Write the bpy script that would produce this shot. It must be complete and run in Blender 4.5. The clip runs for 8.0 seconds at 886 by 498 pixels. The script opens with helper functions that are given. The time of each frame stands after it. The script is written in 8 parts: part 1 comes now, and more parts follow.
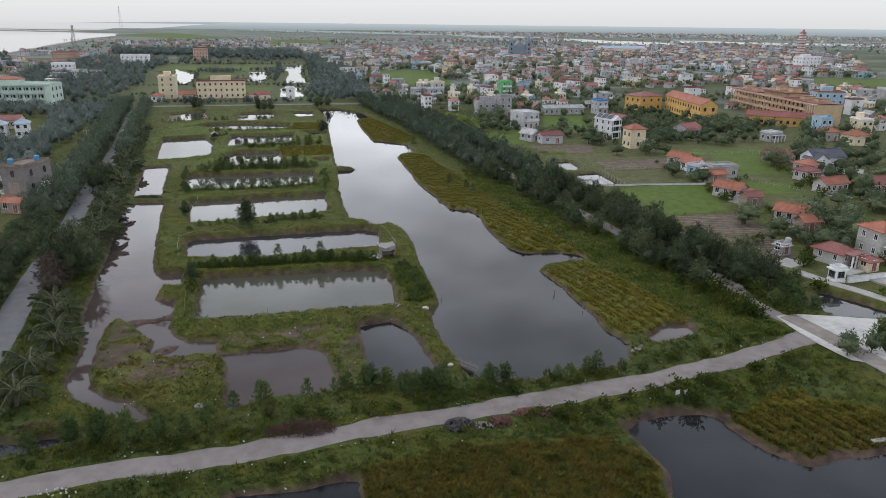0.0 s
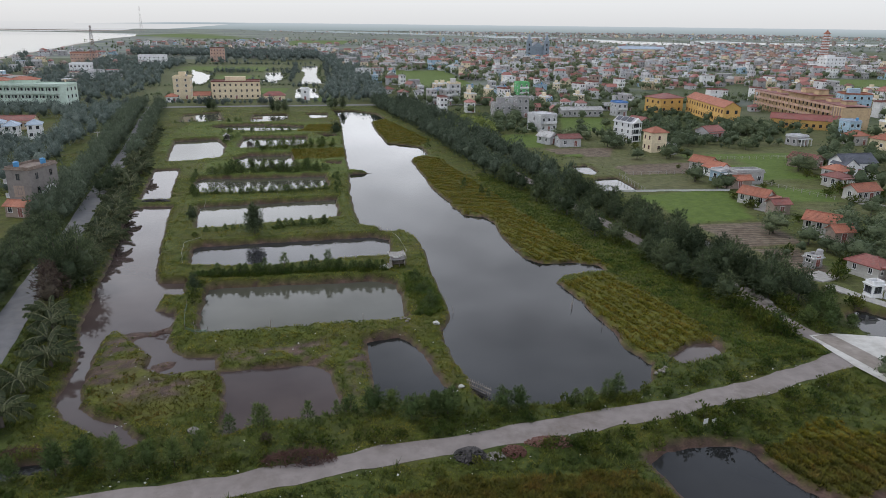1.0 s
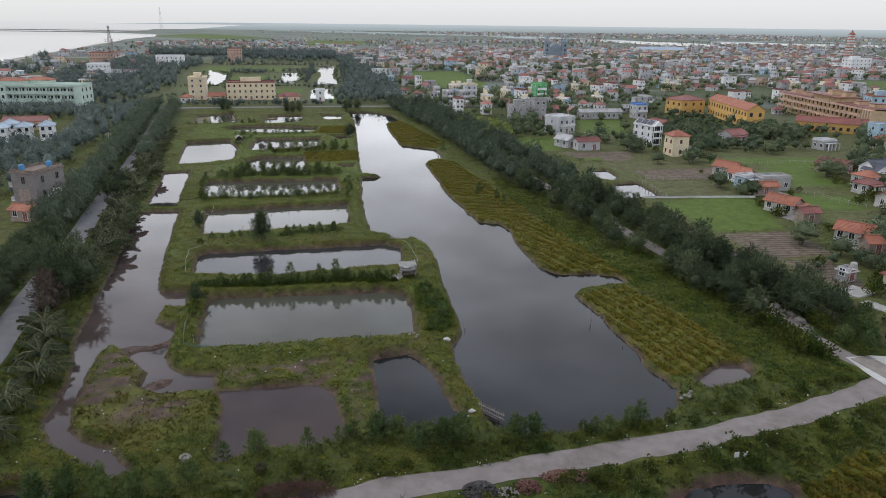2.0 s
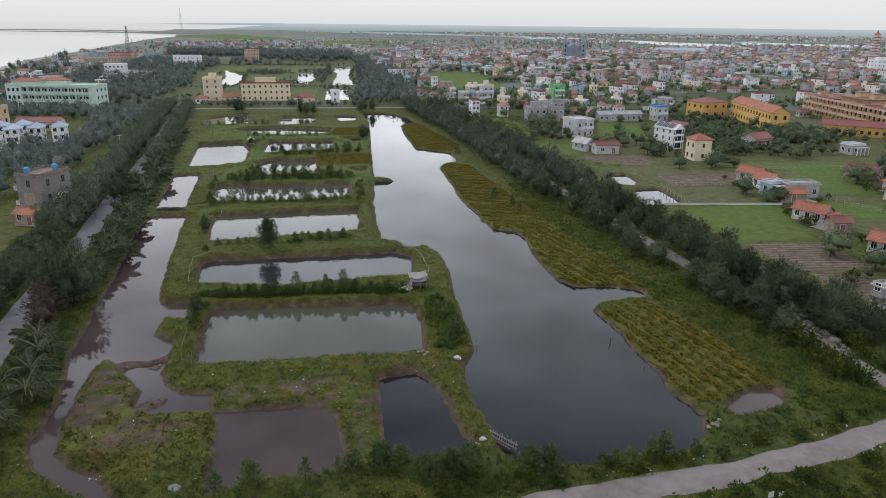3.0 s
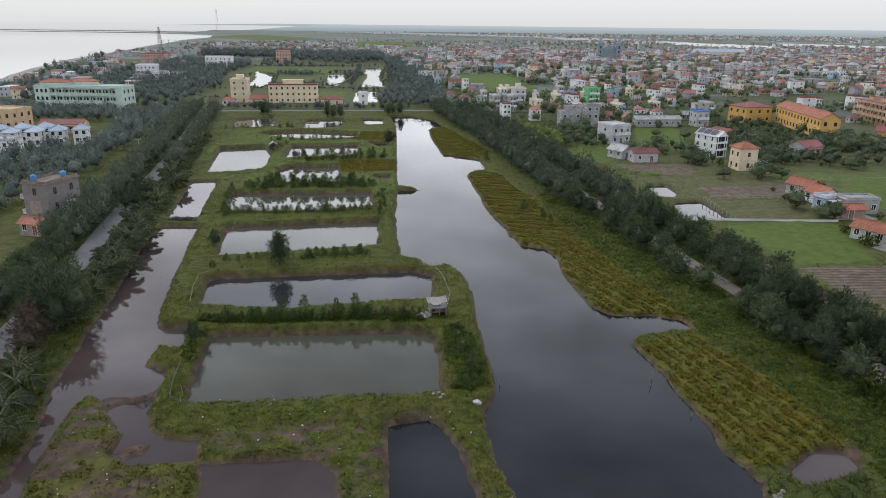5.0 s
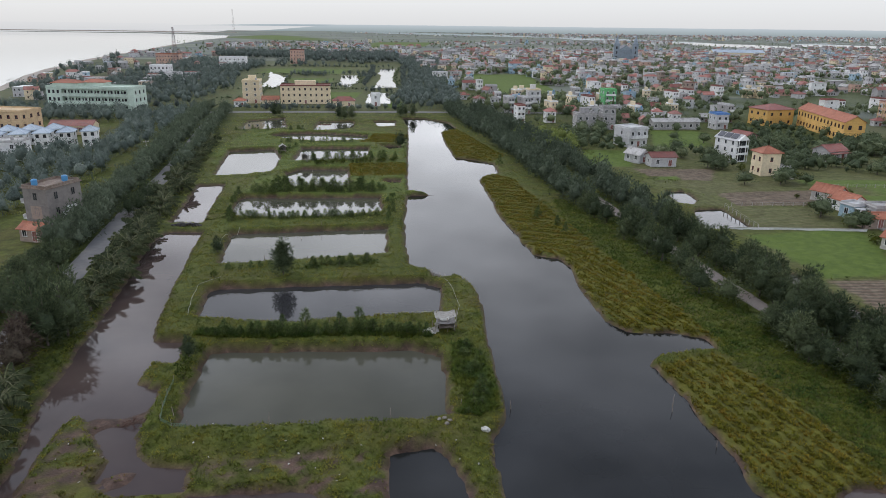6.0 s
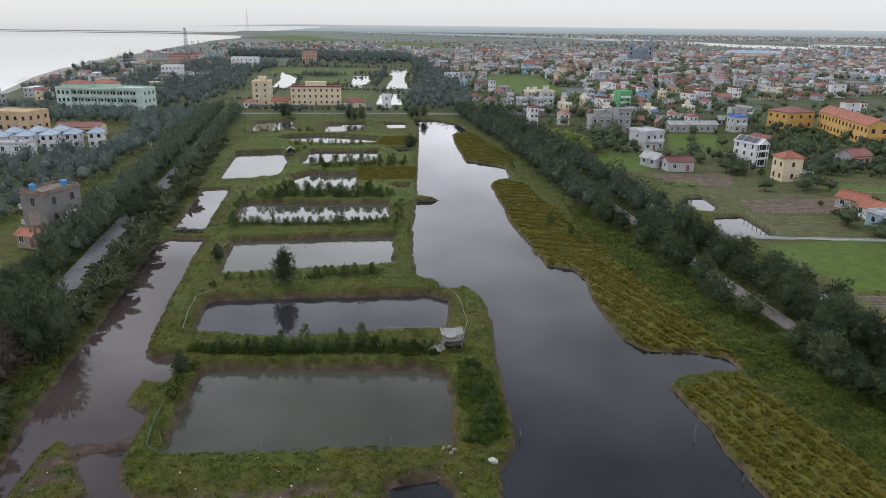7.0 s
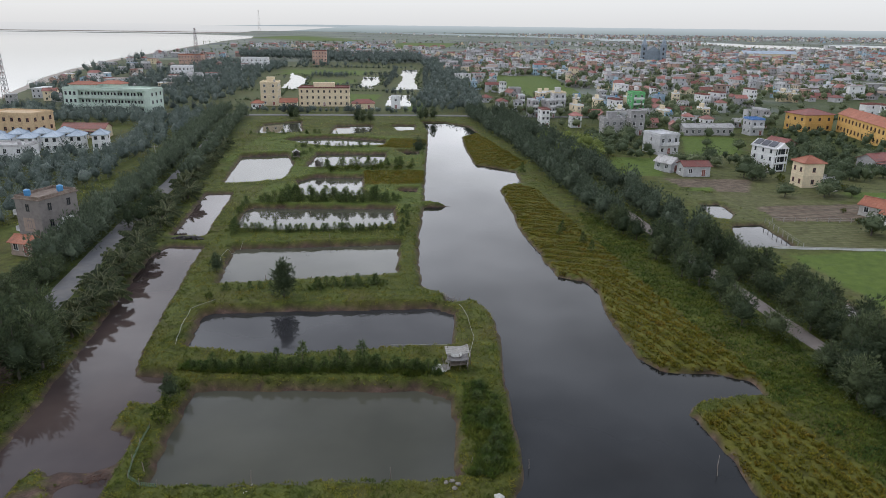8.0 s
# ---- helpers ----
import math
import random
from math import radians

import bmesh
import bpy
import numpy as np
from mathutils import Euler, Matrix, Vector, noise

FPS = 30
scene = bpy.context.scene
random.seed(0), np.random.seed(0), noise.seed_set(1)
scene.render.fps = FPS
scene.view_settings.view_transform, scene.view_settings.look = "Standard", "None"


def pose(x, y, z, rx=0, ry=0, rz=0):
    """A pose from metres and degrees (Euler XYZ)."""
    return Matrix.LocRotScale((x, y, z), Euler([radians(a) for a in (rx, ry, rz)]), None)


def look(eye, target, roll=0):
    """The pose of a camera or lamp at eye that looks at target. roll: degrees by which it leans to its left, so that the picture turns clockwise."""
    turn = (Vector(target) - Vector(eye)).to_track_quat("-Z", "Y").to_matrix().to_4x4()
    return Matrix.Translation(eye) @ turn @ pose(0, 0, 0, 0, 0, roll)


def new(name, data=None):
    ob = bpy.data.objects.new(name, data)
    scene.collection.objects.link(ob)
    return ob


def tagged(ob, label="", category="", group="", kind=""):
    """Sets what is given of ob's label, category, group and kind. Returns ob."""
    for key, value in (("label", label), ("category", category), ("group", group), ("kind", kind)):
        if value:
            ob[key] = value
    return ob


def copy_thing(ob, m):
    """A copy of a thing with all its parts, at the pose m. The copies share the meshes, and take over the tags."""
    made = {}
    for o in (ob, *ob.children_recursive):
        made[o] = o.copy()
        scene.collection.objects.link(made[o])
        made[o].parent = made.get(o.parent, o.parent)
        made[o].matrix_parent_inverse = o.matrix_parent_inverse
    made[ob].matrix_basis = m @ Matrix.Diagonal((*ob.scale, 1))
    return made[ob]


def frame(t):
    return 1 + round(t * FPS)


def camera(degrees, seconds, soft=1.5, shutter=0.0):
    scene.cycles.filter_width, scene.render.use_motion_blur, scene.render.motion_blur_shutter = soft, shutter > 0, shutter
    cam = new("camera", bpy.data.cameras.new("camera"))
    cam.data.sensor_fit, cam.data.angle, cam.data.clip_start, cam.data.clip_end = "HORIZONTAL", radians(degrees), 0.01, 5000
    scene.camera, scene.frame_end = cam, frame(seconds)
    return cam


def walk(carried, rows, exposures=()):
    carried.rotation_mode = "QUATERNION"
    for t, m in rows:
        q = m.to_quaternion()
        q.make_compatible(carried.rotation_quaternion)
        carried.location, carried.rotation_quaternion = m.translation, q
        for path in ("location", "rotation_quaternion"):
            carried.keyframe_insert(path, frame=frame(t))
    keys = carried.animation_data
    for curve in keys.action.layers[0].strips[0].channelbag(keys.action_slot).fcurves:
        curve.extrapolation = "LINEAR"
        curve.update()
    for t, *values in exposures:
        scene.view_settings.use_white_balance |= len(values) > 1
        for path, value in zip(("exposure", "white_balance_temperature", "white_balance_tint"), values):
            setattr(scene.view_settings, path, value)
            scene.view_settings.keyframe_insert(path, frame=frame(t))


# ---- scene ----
cam = camera(65.3, 8.0, soft=0.8)
PATH = [
    (0, (-3.74, 1.21, 44.56), (6.94, 95.72, 13.67), 0.65),
    (0.5, (-3.11, 4.08, 44.54), (6.43, 98.72, 13.66), 0.65),
    (1, (-2.51, 6.94, 44.52), (5.87, 101.69, 13.66), 0.65),
    (1.5, (-1.94, 9.78, 44.51), (5.28, 104.63, 13.66), 0.65),
    (3, (-0.37, 18.27, 44.51), (3.35, 113.33, 13.69), 0.65),
    (3.5, (0.09, 21.09, 44.52), (2.67, 116.19, 13.71), 0.65),
    (4, (0.53, 23.91, 44.53), (1.98, 119.04, 13.74), 0.65),
    (4.5, (0.93, 26.73, 44.55), (1.30, 121.87, 13.77), 0.65),
    (5, (1.31, 29.55, 44.57), (0.62, 124.69, 13.80), 0.65),
    (6.5, (2.25, 38.04, 44.67), (-1.34, 133.13, 13.93), 0.65),
    (7, (2.50, 40.89, 44.71), (-1.94, 135.95, 13.98), 0.65),
    (7.5, (2.71, 43.75, 44.76), (-2.52, 138.77, 14.03), 0.65),
    (8, (2.89, 46.63, 44.81), (-3.05, 141.61, 14.09), 0.65),
]
walk(cam, [(t, look(eye, target, roll)) for t, eye, target, roll in PATH])

# ---- world and light ----
world = bpy.data.worlds.new("overcast_sky")
scene.world = world
world.use_nodes = True
SUN_ELEVATION, SUN_TURN = 52.0, -60.0


def build_sky():
    tree = world.node_tree
    tree.nodes.clear()
    out = tree.nodes.new("ShaderNodeOutputWorld")
    sky = tree.nodes.new("ShaderNodeTexSky")
    sky.sky_type = "NISHITA"
    sky.sun_disc = False
    sky.sun_elevation, sky.sun_rotation = radians(SUN_ELEVATION), radians(SUN_TURN)
    clear = tree.nodes.new("ShaderNodeBackground")
    clear.inputs["Strength"].default_value = 0.08
    tree.links.new(sky.outputs[0], clear.inputs["Color"])
    coords = tree.nodes.new("ShaderNodeTexCoord")
    apart = tree.nodes.new("ShaderNodeSeparateXYZ")
    tree.links.new(coords.outputs["Generated"], apart.inputs[0])
    ramp = tree.nodes.new("ShaderNodeValToRGB")
    ramp.color_ramp.elements[0].position, ramp.color_ramp.elements[0].color = 0.0, (0.79, 0.80, 0.825, 1)
    ramp.color_ramp.elements[1].position, ramp.color_ramp.elements[1].color = 1.0, (0.63, 0.70, 0.84, 1)
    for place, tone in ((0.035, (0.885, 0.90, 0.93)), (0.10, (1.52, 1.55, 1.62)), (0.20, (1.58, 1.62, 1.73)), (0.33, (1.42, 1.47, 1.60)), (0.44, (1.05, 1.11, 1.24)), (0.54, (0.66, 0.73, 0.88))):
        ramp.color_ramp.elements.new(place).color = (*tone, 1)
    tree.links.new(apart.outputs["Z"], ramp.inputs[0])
    # soft cloud base, stretched towards the horizon
    spread = tree.nodes.new("ShaderNodeMapping")
    spread.inputs["Scale"].default_value = (1.6, 1.6, 4.0)
    tree.links.new(coords.outputs["Generated"], spread.inputs[0])
    cloud = tree.nodes.new("ShaderNodeTexNoise")
    cloud.inputs["Scale"].default_value, cloud.inputs["Detail"].default_value = 2.2, 5.0
    tree.links.new(spread.outputs[0], cloud.inputs["Vector"])
    level = tree.nodes.new("ShaderNodeMapRange")
    level.inputs["From Min"].default_value, level.inputs["From Max"].default_value = 0.3, 0.7
    level.inputs["To Min"].default_value, level.inputs["To Max"].default_value = 0.55, 1.42
    tree.links.new(cloud.outputs[0], level.inputs[0])
    # no cloud shapes in the haze over the horizon
    rise = tree.nodes.new("ShaderNodeMapRange")
    rise.inputs["From Min"].default_value, rise.inputs["From Max"].default_value = 0.035, 0.13
    tree.links.new(apart.outputs["Z"], rise.inputs[0])
    even = tree.nodes.new("ShaderNodeMix")
    even.inputs[2].default_value = 1.0
    tree.links.new(rise.outputs[0], even.inputs[0])
    tree.links.new(level.outputs[0], even.inputs[3])
    times = tree.nodes.new("ShaderNodeMix")
    times.data_type, times.blend_type = "RGBA", "MULTIPLY"
    times.inputs[0].default_value = 1.0
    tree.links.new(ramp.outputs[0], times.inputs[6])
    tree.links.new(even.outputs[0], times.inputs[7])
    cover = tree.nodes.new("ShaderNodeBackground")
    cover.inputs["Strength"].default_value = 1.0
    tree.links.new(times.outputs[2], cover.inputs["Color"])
    mix = tree.nodes.new("ShaderNodeMixShader")
    mix.inputs[0].default_value = 0.88
    tree.links.new(clear.outputs[0], mix.inputs[1])
    tree.links.new(cover.outputs[0], mix.inputs[2])
    tree.links.new(mix.outputs[0], out.inputs[0])


build_sky()
sun = new("sun", bpy.data.lights.new("sun", "SUN"))
sun.data.energy, sun.data.angle, sun.data.color = 1.0, radians(25), (1.0, 0.97, 0.93)
sun_way = Vector((math.sin(radians(SUN_TURN)) * math.cos(radians(SUN_ELEVATION)), math.cos(radians(SUN_TURN)) * math.cos(radians(SUN_ELEVATION)), math.sin(radians(SUN_ELEVATION))))
sun.matrix_world = look(sun_way * 300, (0, 0, 0))

# ---- materials ----


def node_set(name):
    m = bpy.data.materials.new(name)
    m.use_nodes = True
    t = m.node_tree
    return m, t, t.nodes["Principled BSDF"]


def noise_node(t, scale, detail=4.0, where="position", rough=0.55):
    n = t.nodes.new("ShaderNodeTexNoise")
    n.inputs["Scale"].default_value, n.inputs["Detail"].default_value, n.inputs["Roughness"].default_value = scale, detail, rough
    if where == "position":
        g = t.nodes.new("ShaderNodeNewGeometry")
        t.links.new(g.outputs["Position"], n.inputs["Vector"])
    else:
        g = t.nodes.new("ShaderNodeTexCoord")
        t.links.new(g.outputs["Object"], n.inputs["Vector"])
    return n


def ramp_node(t, source, stops):
    r = t.nodes.new("ShaderNodeValToRGB")
    e = r.color_ramp.elements
    while len(e) < len(stops):
        e.new(0.5)
    for k, (p, c) in enumerate(stops):
        e[k].position, e[k].color = p, (*c, 1)
    t.links.new(source, r.inputs[0])
    return r


def mix_node(t, factor, a, b, blend="MIX"):
    m = t.nodes.new("ShaderNodeMix")
    m.data_type, m.blend_type = "RGBA", blend
    for k, v in ((0, factor), (6, a), (7, b)):
        if isinstance(v, (int, float)):
            m.inputs[k].default_value = v
        elif isinstance(v, tuple):
            m.inputs[k].default_value = (*v, 1)
        else:
            t.links.new(v, m.inputs[k])
    return m.outputs[2]


def bump_node(t, b, height, strength, distance):
    n = t.nodes.new("ShaderNodeBump")
    n.inputs["Strength"].default_value, n.inputs["Distance"].default_value = strength, distance
    t.links.new(height, n.inputs["Height"])
    t.links.new(n.outputs[0], b.inputs["Normal"])


def surface(name, dark, mid, light, scale=1.0, rough=0.8, bump=0.0, vary=0.0, where="position", metal=0.0, stain=None):
    """A worn surface: three tones at two scales, fine relief, and a shift of brightness from one object to the next."""
    m, t, b = node_set(name)
    big, small = noise_node(t, scale * 0.22, 3, where), noise_node(t, scale * 2.3, 5, where)
    blend = t.nodes.new("ShaderNodeMath")
    blend.operation = "MULTIPLY_ADD"
    blend.inputs[1].default_value = 0.55
    t.links.new(small.outputs[0], blend.inputs[0])
    half = t.nodes.new("ShaderNodeMath")
    half.operation = "MULTIPLY"
    half.inputs[1].default_value = 0.45
    t.links.new(big.outputs[0], half.inputs[0])
    t.links.new(half.outputs[0], blend.inputs[2])
    colour = ramp_node(t, blend.outputs[0], [(0.34, dark), (0.5, mid), (0.66, light)]).outputs[0]
    if stain:
        streak = noise_node(t, scale * 0.6, 6, where, 0.7)
        mask = ramp_node(t, streak.outputs[0], [(0.50, (0, 0, 0)), (0.68, (0.8, 0.8, 0.8))])
        colour = mix_node(t, mask.outputs[0], colour, stain)
    if vary:
        info = t.nodes.new("ShaderNodeObjectInfo")
        hsv = t.nodes.new("ShaderNodeHueSaturation")
        r = t.nodes.new("ShaderNodeMapRange")
        r.inputs["To Min"].default_value, r.inputs["To Max"].default_value = 1 - vary, 1 + vary
        t.links.new(info.outputs["Random"], r.inputs[0])
        t.links.new(r.outputs[0], hsv.inputs["Value"])
        t.links.new(colour, hsv.inputs["Color"])
        colour = hsv.outputs[0]
    t.links.new(colour, b.inputs["Base Color"])
    b.inputs["Roughness"].default_value, b.inputs["Metallic"].default_value = rough, metal
    if bump:
        bump_node(t, b, small.outputs[0], 0.6, bump)
    return m


def foliage(name, dark, mid, light, rough=0.65, vary=0.25, patch=0.0):
    """Leaves: the tone shifts from one tree to the next, from leaf to leaf, and over the ground in patches."""
    m, t, b = node_set(name)
    g = t.nodes.new("ShaderNodeNewGeometry")
    colour = ramp_node(t, g.outputs["Random Per Island"], [(0.0, dark), (0.55, mid), (1.0, light)]).outputs[0]
    hsv = t.nodes.new("ShaderNodeHueSaturation")
    if patch:
        n = noise_node(t, patch, 4)
        source, lo, hi = n.outputs[0], 0.3, 0.7
    else:
        n = t.nodes.new("ShaderNodeObjectInfo")
        source, lo, hi = n.outputs["Random"], 0.0, 1.0
    for key, a, z in (("Value", 1 - vary, 1 + vary), ("Hue", 0.5 + vary * (0.11 if patch else 0.06), 0.5 - vary * (0.11 if patch else 0.06))):
        r = t.nodes.new("ShaderNodeMapRange")
        r.inputs["From Min"].default_value, r.inputs["From Max"].default_value = lo, hi
        r.inputs["To Min"].default_value, r.inputs["To Max"].default_value = a, z
        t.links.new(source, r.inputs[0])
        t.links.new(r.outputs[0], hsv.inputs[key])
    t.links.new(colour, hsv.inputs["Color"])
    # twigs and leaf masses
    grain = noise_node(t, 2.6, 4, rough=0.7)
    leaf = mix_node(t, 1.0, hsv.outputs[0], ramp_node(t, grain.outputs[0], [(0.36, (0.68, 0.68, 0.68)), (0.5, (1.0, 1.0, 1.0)), (0.66, (1.25, 1.25, 1.18))]).outputs[0], "MULTIPLY")
    t.links.new(leaf, b.inputs["Base Color"])
    b.inputs["Roughness"].default_value = rough
    b.inputs["Specular IOR Level"].default_value = 0.25
    # thin leaves let light through
    glow = t.nodes.new("ShaderNodeBsdfTranslucent")
    t.links.new(leaf, glow.inputs["Color"])
    both = t.nodes.new("ShaderNodeMixShader")
    both.inputs[0].default_value = 0.3
    t.links.new(b.outputs[0], both.inputs[1])
    t.links.new(glow.outputs[0], both.inputs[2])
    t.links.new(both.outputs[0], t.nodes["Material Output"].inputs["Surface"])
    return m


def water_material(name, deep, silt):
    m, t, b = node_set(name)
    n = noise_node(t, 0.05, 4)
    t.links.new(ramp_node(t, n.outputs[0], [(0.35, deep), (0.65, silt)]).outputs[0], b.inputs["Base Color"])
    b.inputs["Roughness"].default_value, b.inputs["IOR"].default_value = 0.02, 1.333
    ripple = noise_node(t, 0.9, 3)
    bump_node(t, b, ripple.outputs[0], 0.05, 0.05)
    return m


def ground_material():
    """Grass by default; the layer 'cover' holds mud, sedge and bare soil, 'crops' young rice, weeds and haze-paled far
    fields.
    """
    m, t, b = node_set("ground_cover")
    one, two = t.nodes.new("ShaderNodeVertexColor"), t.nodes.new("ShaderNodeVertexColor")
    one.layer_name, two.layer_name = "cover", "crops"
    a, c = t.nodes.new("ShaderNodeSeparateColor"), t.nodes.new("ShaderNodeSeparateColor")
    t.links.new(one.outputs[0], a.inputs[0])
    t.links.new(two.outputs[0], c.inputs[0])
    big, mid, fine = noise_node(t, 0.09, 4), noise_node(t, 0.7, 5), noise_node(t, 5.0, 5)
    grass = ramp_node(t, mid.outputs[0], [(0.3, (0.042, 0.052, 0.008)), (0.5, (0.078, 0.095, 0.014)), (0.72, (0.126, 0.146, 0.026))]).outputs[0]
    grass = mix_node(t, ramp_node(t, big.outputs[0], [(0.46, (0, 0, 0)), (0.66, (0.55, 0.55, 0.55))]).outputs[0], grass, (0.104, 0.082, 0.022))
    grass = mix_node(t, 0.5, grass, ramp_node(t, fine.outputs[0], [(0.3, (0.35, 0.35, 0.35)), (0.7, (1.0, 1.0, 1.0))]).outputs[0], "MULTIPLY")
    sedge = ramp_node(t, mid.outputs[0], [(0.3, (0.056, 0.056, 0.008)), (0.5, (0.094, 0.094, 0.012)), (0.7, (0.132, 0.128, 0.018))]).outputs[0]
    mud = ramp_node(t, mid.outputs[0], [(0.3, (0.040, 0.021, 0.015)), (0.5, (0.084, 0.048, 0.036)), (0.7, (0.150, 0.092, 0.071))]).outputs[0]
    mud = mix_node(t, 0.65, mud, ramp_node(t, fine.outputs[0], [(0.34, (0.35, 0.33, 0.30)), (0.62, (1.0, 1.0, 1.0))]).outputs[0], "MULTIPLY")
    soil = ramp_node(t, mid.outputs[0], [(0.3, (0.108, 0.076, 0.054)), (0.5, (0.158, 0.116, 0.084)), (0.7, (0.222, 0.174, 0.130))]).outputs[0]
    # plough lines
    rows = t.nodes.new("ShaderNodeTexWave")
    rows.bands_direction = "Y"
    rows.inputs["Scale"].default_value, rows.inputs["Distortion"].default_value, rows.inputs["Detail"].default_value = 0.22, 1.2, 3.0
    place = t.nodes.new("ShaderNodeNewGeometry")
    t.links.new(place.outputs["Position"], rows.inputs["Vector"])
    soil = mix_node(t, 0.75, soil, ramp_node(t, rows.outputs[0], [(0.25, (0.5, 0.55, 0.5)), (0.6, (1.0, 1.0, 1.0))]).outputs[0], "MULTIPLY")
    rice = ramp_node(t, mid.outputs[0], [(0.3, (0.062, 0.100, 0.013)), (0.7, (0.106, 0.152, 0.023))]).outputs[0]
    weeds = ramp_node(t, mid.outputs[0], [(0.3, (0.026, 0.038, 0.007)), (0.5, (0.048, 0.065, 0.011)), (0.7, (0.080, 0.098, 0.018))]).outputs[0]
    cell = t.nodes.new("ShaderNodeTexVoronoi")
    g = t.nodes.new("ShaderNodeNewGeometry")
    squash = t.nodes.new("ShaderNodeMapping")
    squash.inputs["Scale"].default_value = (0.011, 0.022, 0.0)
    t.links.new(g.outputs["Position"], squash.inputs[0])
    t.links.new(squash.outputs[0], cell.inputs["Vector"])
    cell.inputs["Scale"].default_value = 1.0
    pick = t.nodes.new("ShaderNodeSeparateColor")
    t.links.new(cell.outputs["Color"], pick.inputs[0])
    # pale greyish field tones, with distance haze mixed into the colour
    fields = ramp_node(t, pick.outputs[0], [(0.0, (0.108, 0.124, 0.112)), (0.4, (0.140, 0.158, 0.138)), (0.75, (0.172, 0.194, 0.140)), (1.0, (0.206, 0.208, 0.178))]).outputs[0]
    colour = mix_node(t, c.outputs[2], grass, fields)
    colour = mix_node(t, c.outputs[1], colour, weeds)
    colour = mix_node(t, c.outputs[0], colour, rice)
    colour = mix_node(t, a.outputs[1], colour, sedge)
    colour = mix_node(t, a.outputs[2], colour, soil)
    colour = mix_node(t, a.outputs[0], colour, mud)
    t.links.new(colour, b.inputs["Base Color"])
    wet = t.nodes.new("ShaderNodeMapRange")
    wet.inputs["To Min"].default_value, wet.inputs["To Max"].default_value = 0.9, 0.7
    t.links.new(a.outputs[0], wet.inputs[0])
    t.links.new(wet.outputs[0], b.inputs["Roughness"])
    b.inputs["Specular IOR Level"].default_value = 0.3
    bump_node(t, b, fine.outputs[0], 0.7, 0.12)
    return m


M_GROUND = ground_material()
M_ROAD = surface("worn_concrete_road", (0.175, 0.148, 0.136), (0.215, 0.185, 0.172), (0.255, 0.222, 0.208), 0.28, 0.8, 0.01, stain=(0.125, 0.098, 0.082))
M_ASPHALT = surface("grey_asphalt", (0.12, 0.118, 0.122), (0.15, 0.148, 0.152), (0.18, 0.176, 0.18), 0.3, 0.9, 0.01, stain=(0.20, 0.185, 0.17))
M_TRACK = surface("dusty_brown_concrete", (0.20, 0.172, 0.150), (0.255, 0.222, 0.195), (0.31, 0.275, 0.245), 0.4, 0.9, 0.01, stain=(0.17, 0.14, 0.115))
M_CONCRETE = surface("pale_concrete", (0.28, 0.265, 0.245), (0.35, 0.335, 0.31), (0.43, 0.415, 0.39), 0.5, 0.85, 0.01, stain=(0.26, 0.235, 0.21))
M_PAVE = surface("pale_new_concrete", (0.42, 0.405, 0.375), (0.50, 0.485, 0.455), (0.57, 0.555, 0.52), 0.4, 0.85, 0.01, stain=(0.36, 0.335, 0.30))
M_SAND = surface("beach_sand", (0.24, 0.21, 0.18), (0.33, 0.29, 0.25), (0.42, 0.38, 0.33), 0.03, 0.9)
M_WATER = water_material("still_dark_water", (0.012, 0.013, 0.014), (0.022, 0.022, 0.022))
# canal and pond base tones lifted to stand in for reflected sky
M_CANAL = water_material("brown_canal_water", (0.052, 0.037, 0.036), (0.086, 0.064, 0.058))
M_POND = water_material("silty_green_water", (0.060, 0.060, 0.046), (0.086, 0.084, 0.065))
M_GREYWATER = water_material("still_grey_water", (0.030, 0.030, 0.033), (0.044, 0.043, 0.045))
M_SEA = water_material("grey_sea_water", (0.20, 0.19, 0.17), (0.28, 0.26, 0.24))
M_NEEDLE = foliage("casuarina_needles", (0.052, 0.074, 0.037), (0.080, 0.106, 0.053), (0.120, 0.150, 0.076), vary=0.34)
# needles paled and greyed for woods and far rows, painting in distance haze
M_FARNEEDLE = foliage("hazed_casuarina_needles", (0.072, 0.097, 0.062), (0.104, 0.133, 0.088), (0.148, 0.180, 0.122), vary=0.3)
M_WOOD = foliage("hazed_wood_needles", (0.088, 0.114, 0.104), (0.126, 0.156, 0.140), (0.170, 0.202, 0.178), vary=0.28)
M_ROUGH = foliage("rough_olive_sedge", (0.062, 0.056, 0.006), (0.100, 0.088, 0.009), (0.148, 0.124, 0.015), vary=0.42, patch=0.45)
M_LUSH = foliage("lush_grass", (0.050, 0.078, 0.009), (0.076, 0.112, 0.014), (0.108, 0.146, 0.021), vary=0.38, patch=0.4)
# grass brightened for the far dykes, with haze painted into its colour
M_HAZEGRASS = foliage("haze_lightened_grass", (0.104, 0.124, 0.030), (0.178, 0.204, 0.052), (0.262, 0.284, 0.086), vary=0.35, patch=0.2)
M_YOUNG = foliage("young_needles", (0.052, 0.082, 0.024), (0.090, 0.130, 0.040), (0.140, 0.180, 0.062))
# blue lifted a little, painting haze over the far trees
M_LEAF = foliage("broad_leaves", (0.078, 0.106, 0.058), (0.112, 0.144, 0.076), (0.152, 0.186, 0.100), vary=0.3)
M_BAMBOO = foliage("bamboo_leaves", (0.105, 0.140, 0.036), (0.150, 0.192, 0.050), (0.200, 0.244, 0.072), vary=0.2)
M_FROND = foliage("palm_fronds", (0.036, 0.050, 0.020), (0.064, 0.080, 0.034), (0.120, 0.132, 0.066), vary=0.25)
M_RIB = foliage("palm_ribs", (0.105, 0.112, 0.056), (0.135, 0.142, 0.074), (0.175, 0.178, 0.10), vary=0.15)
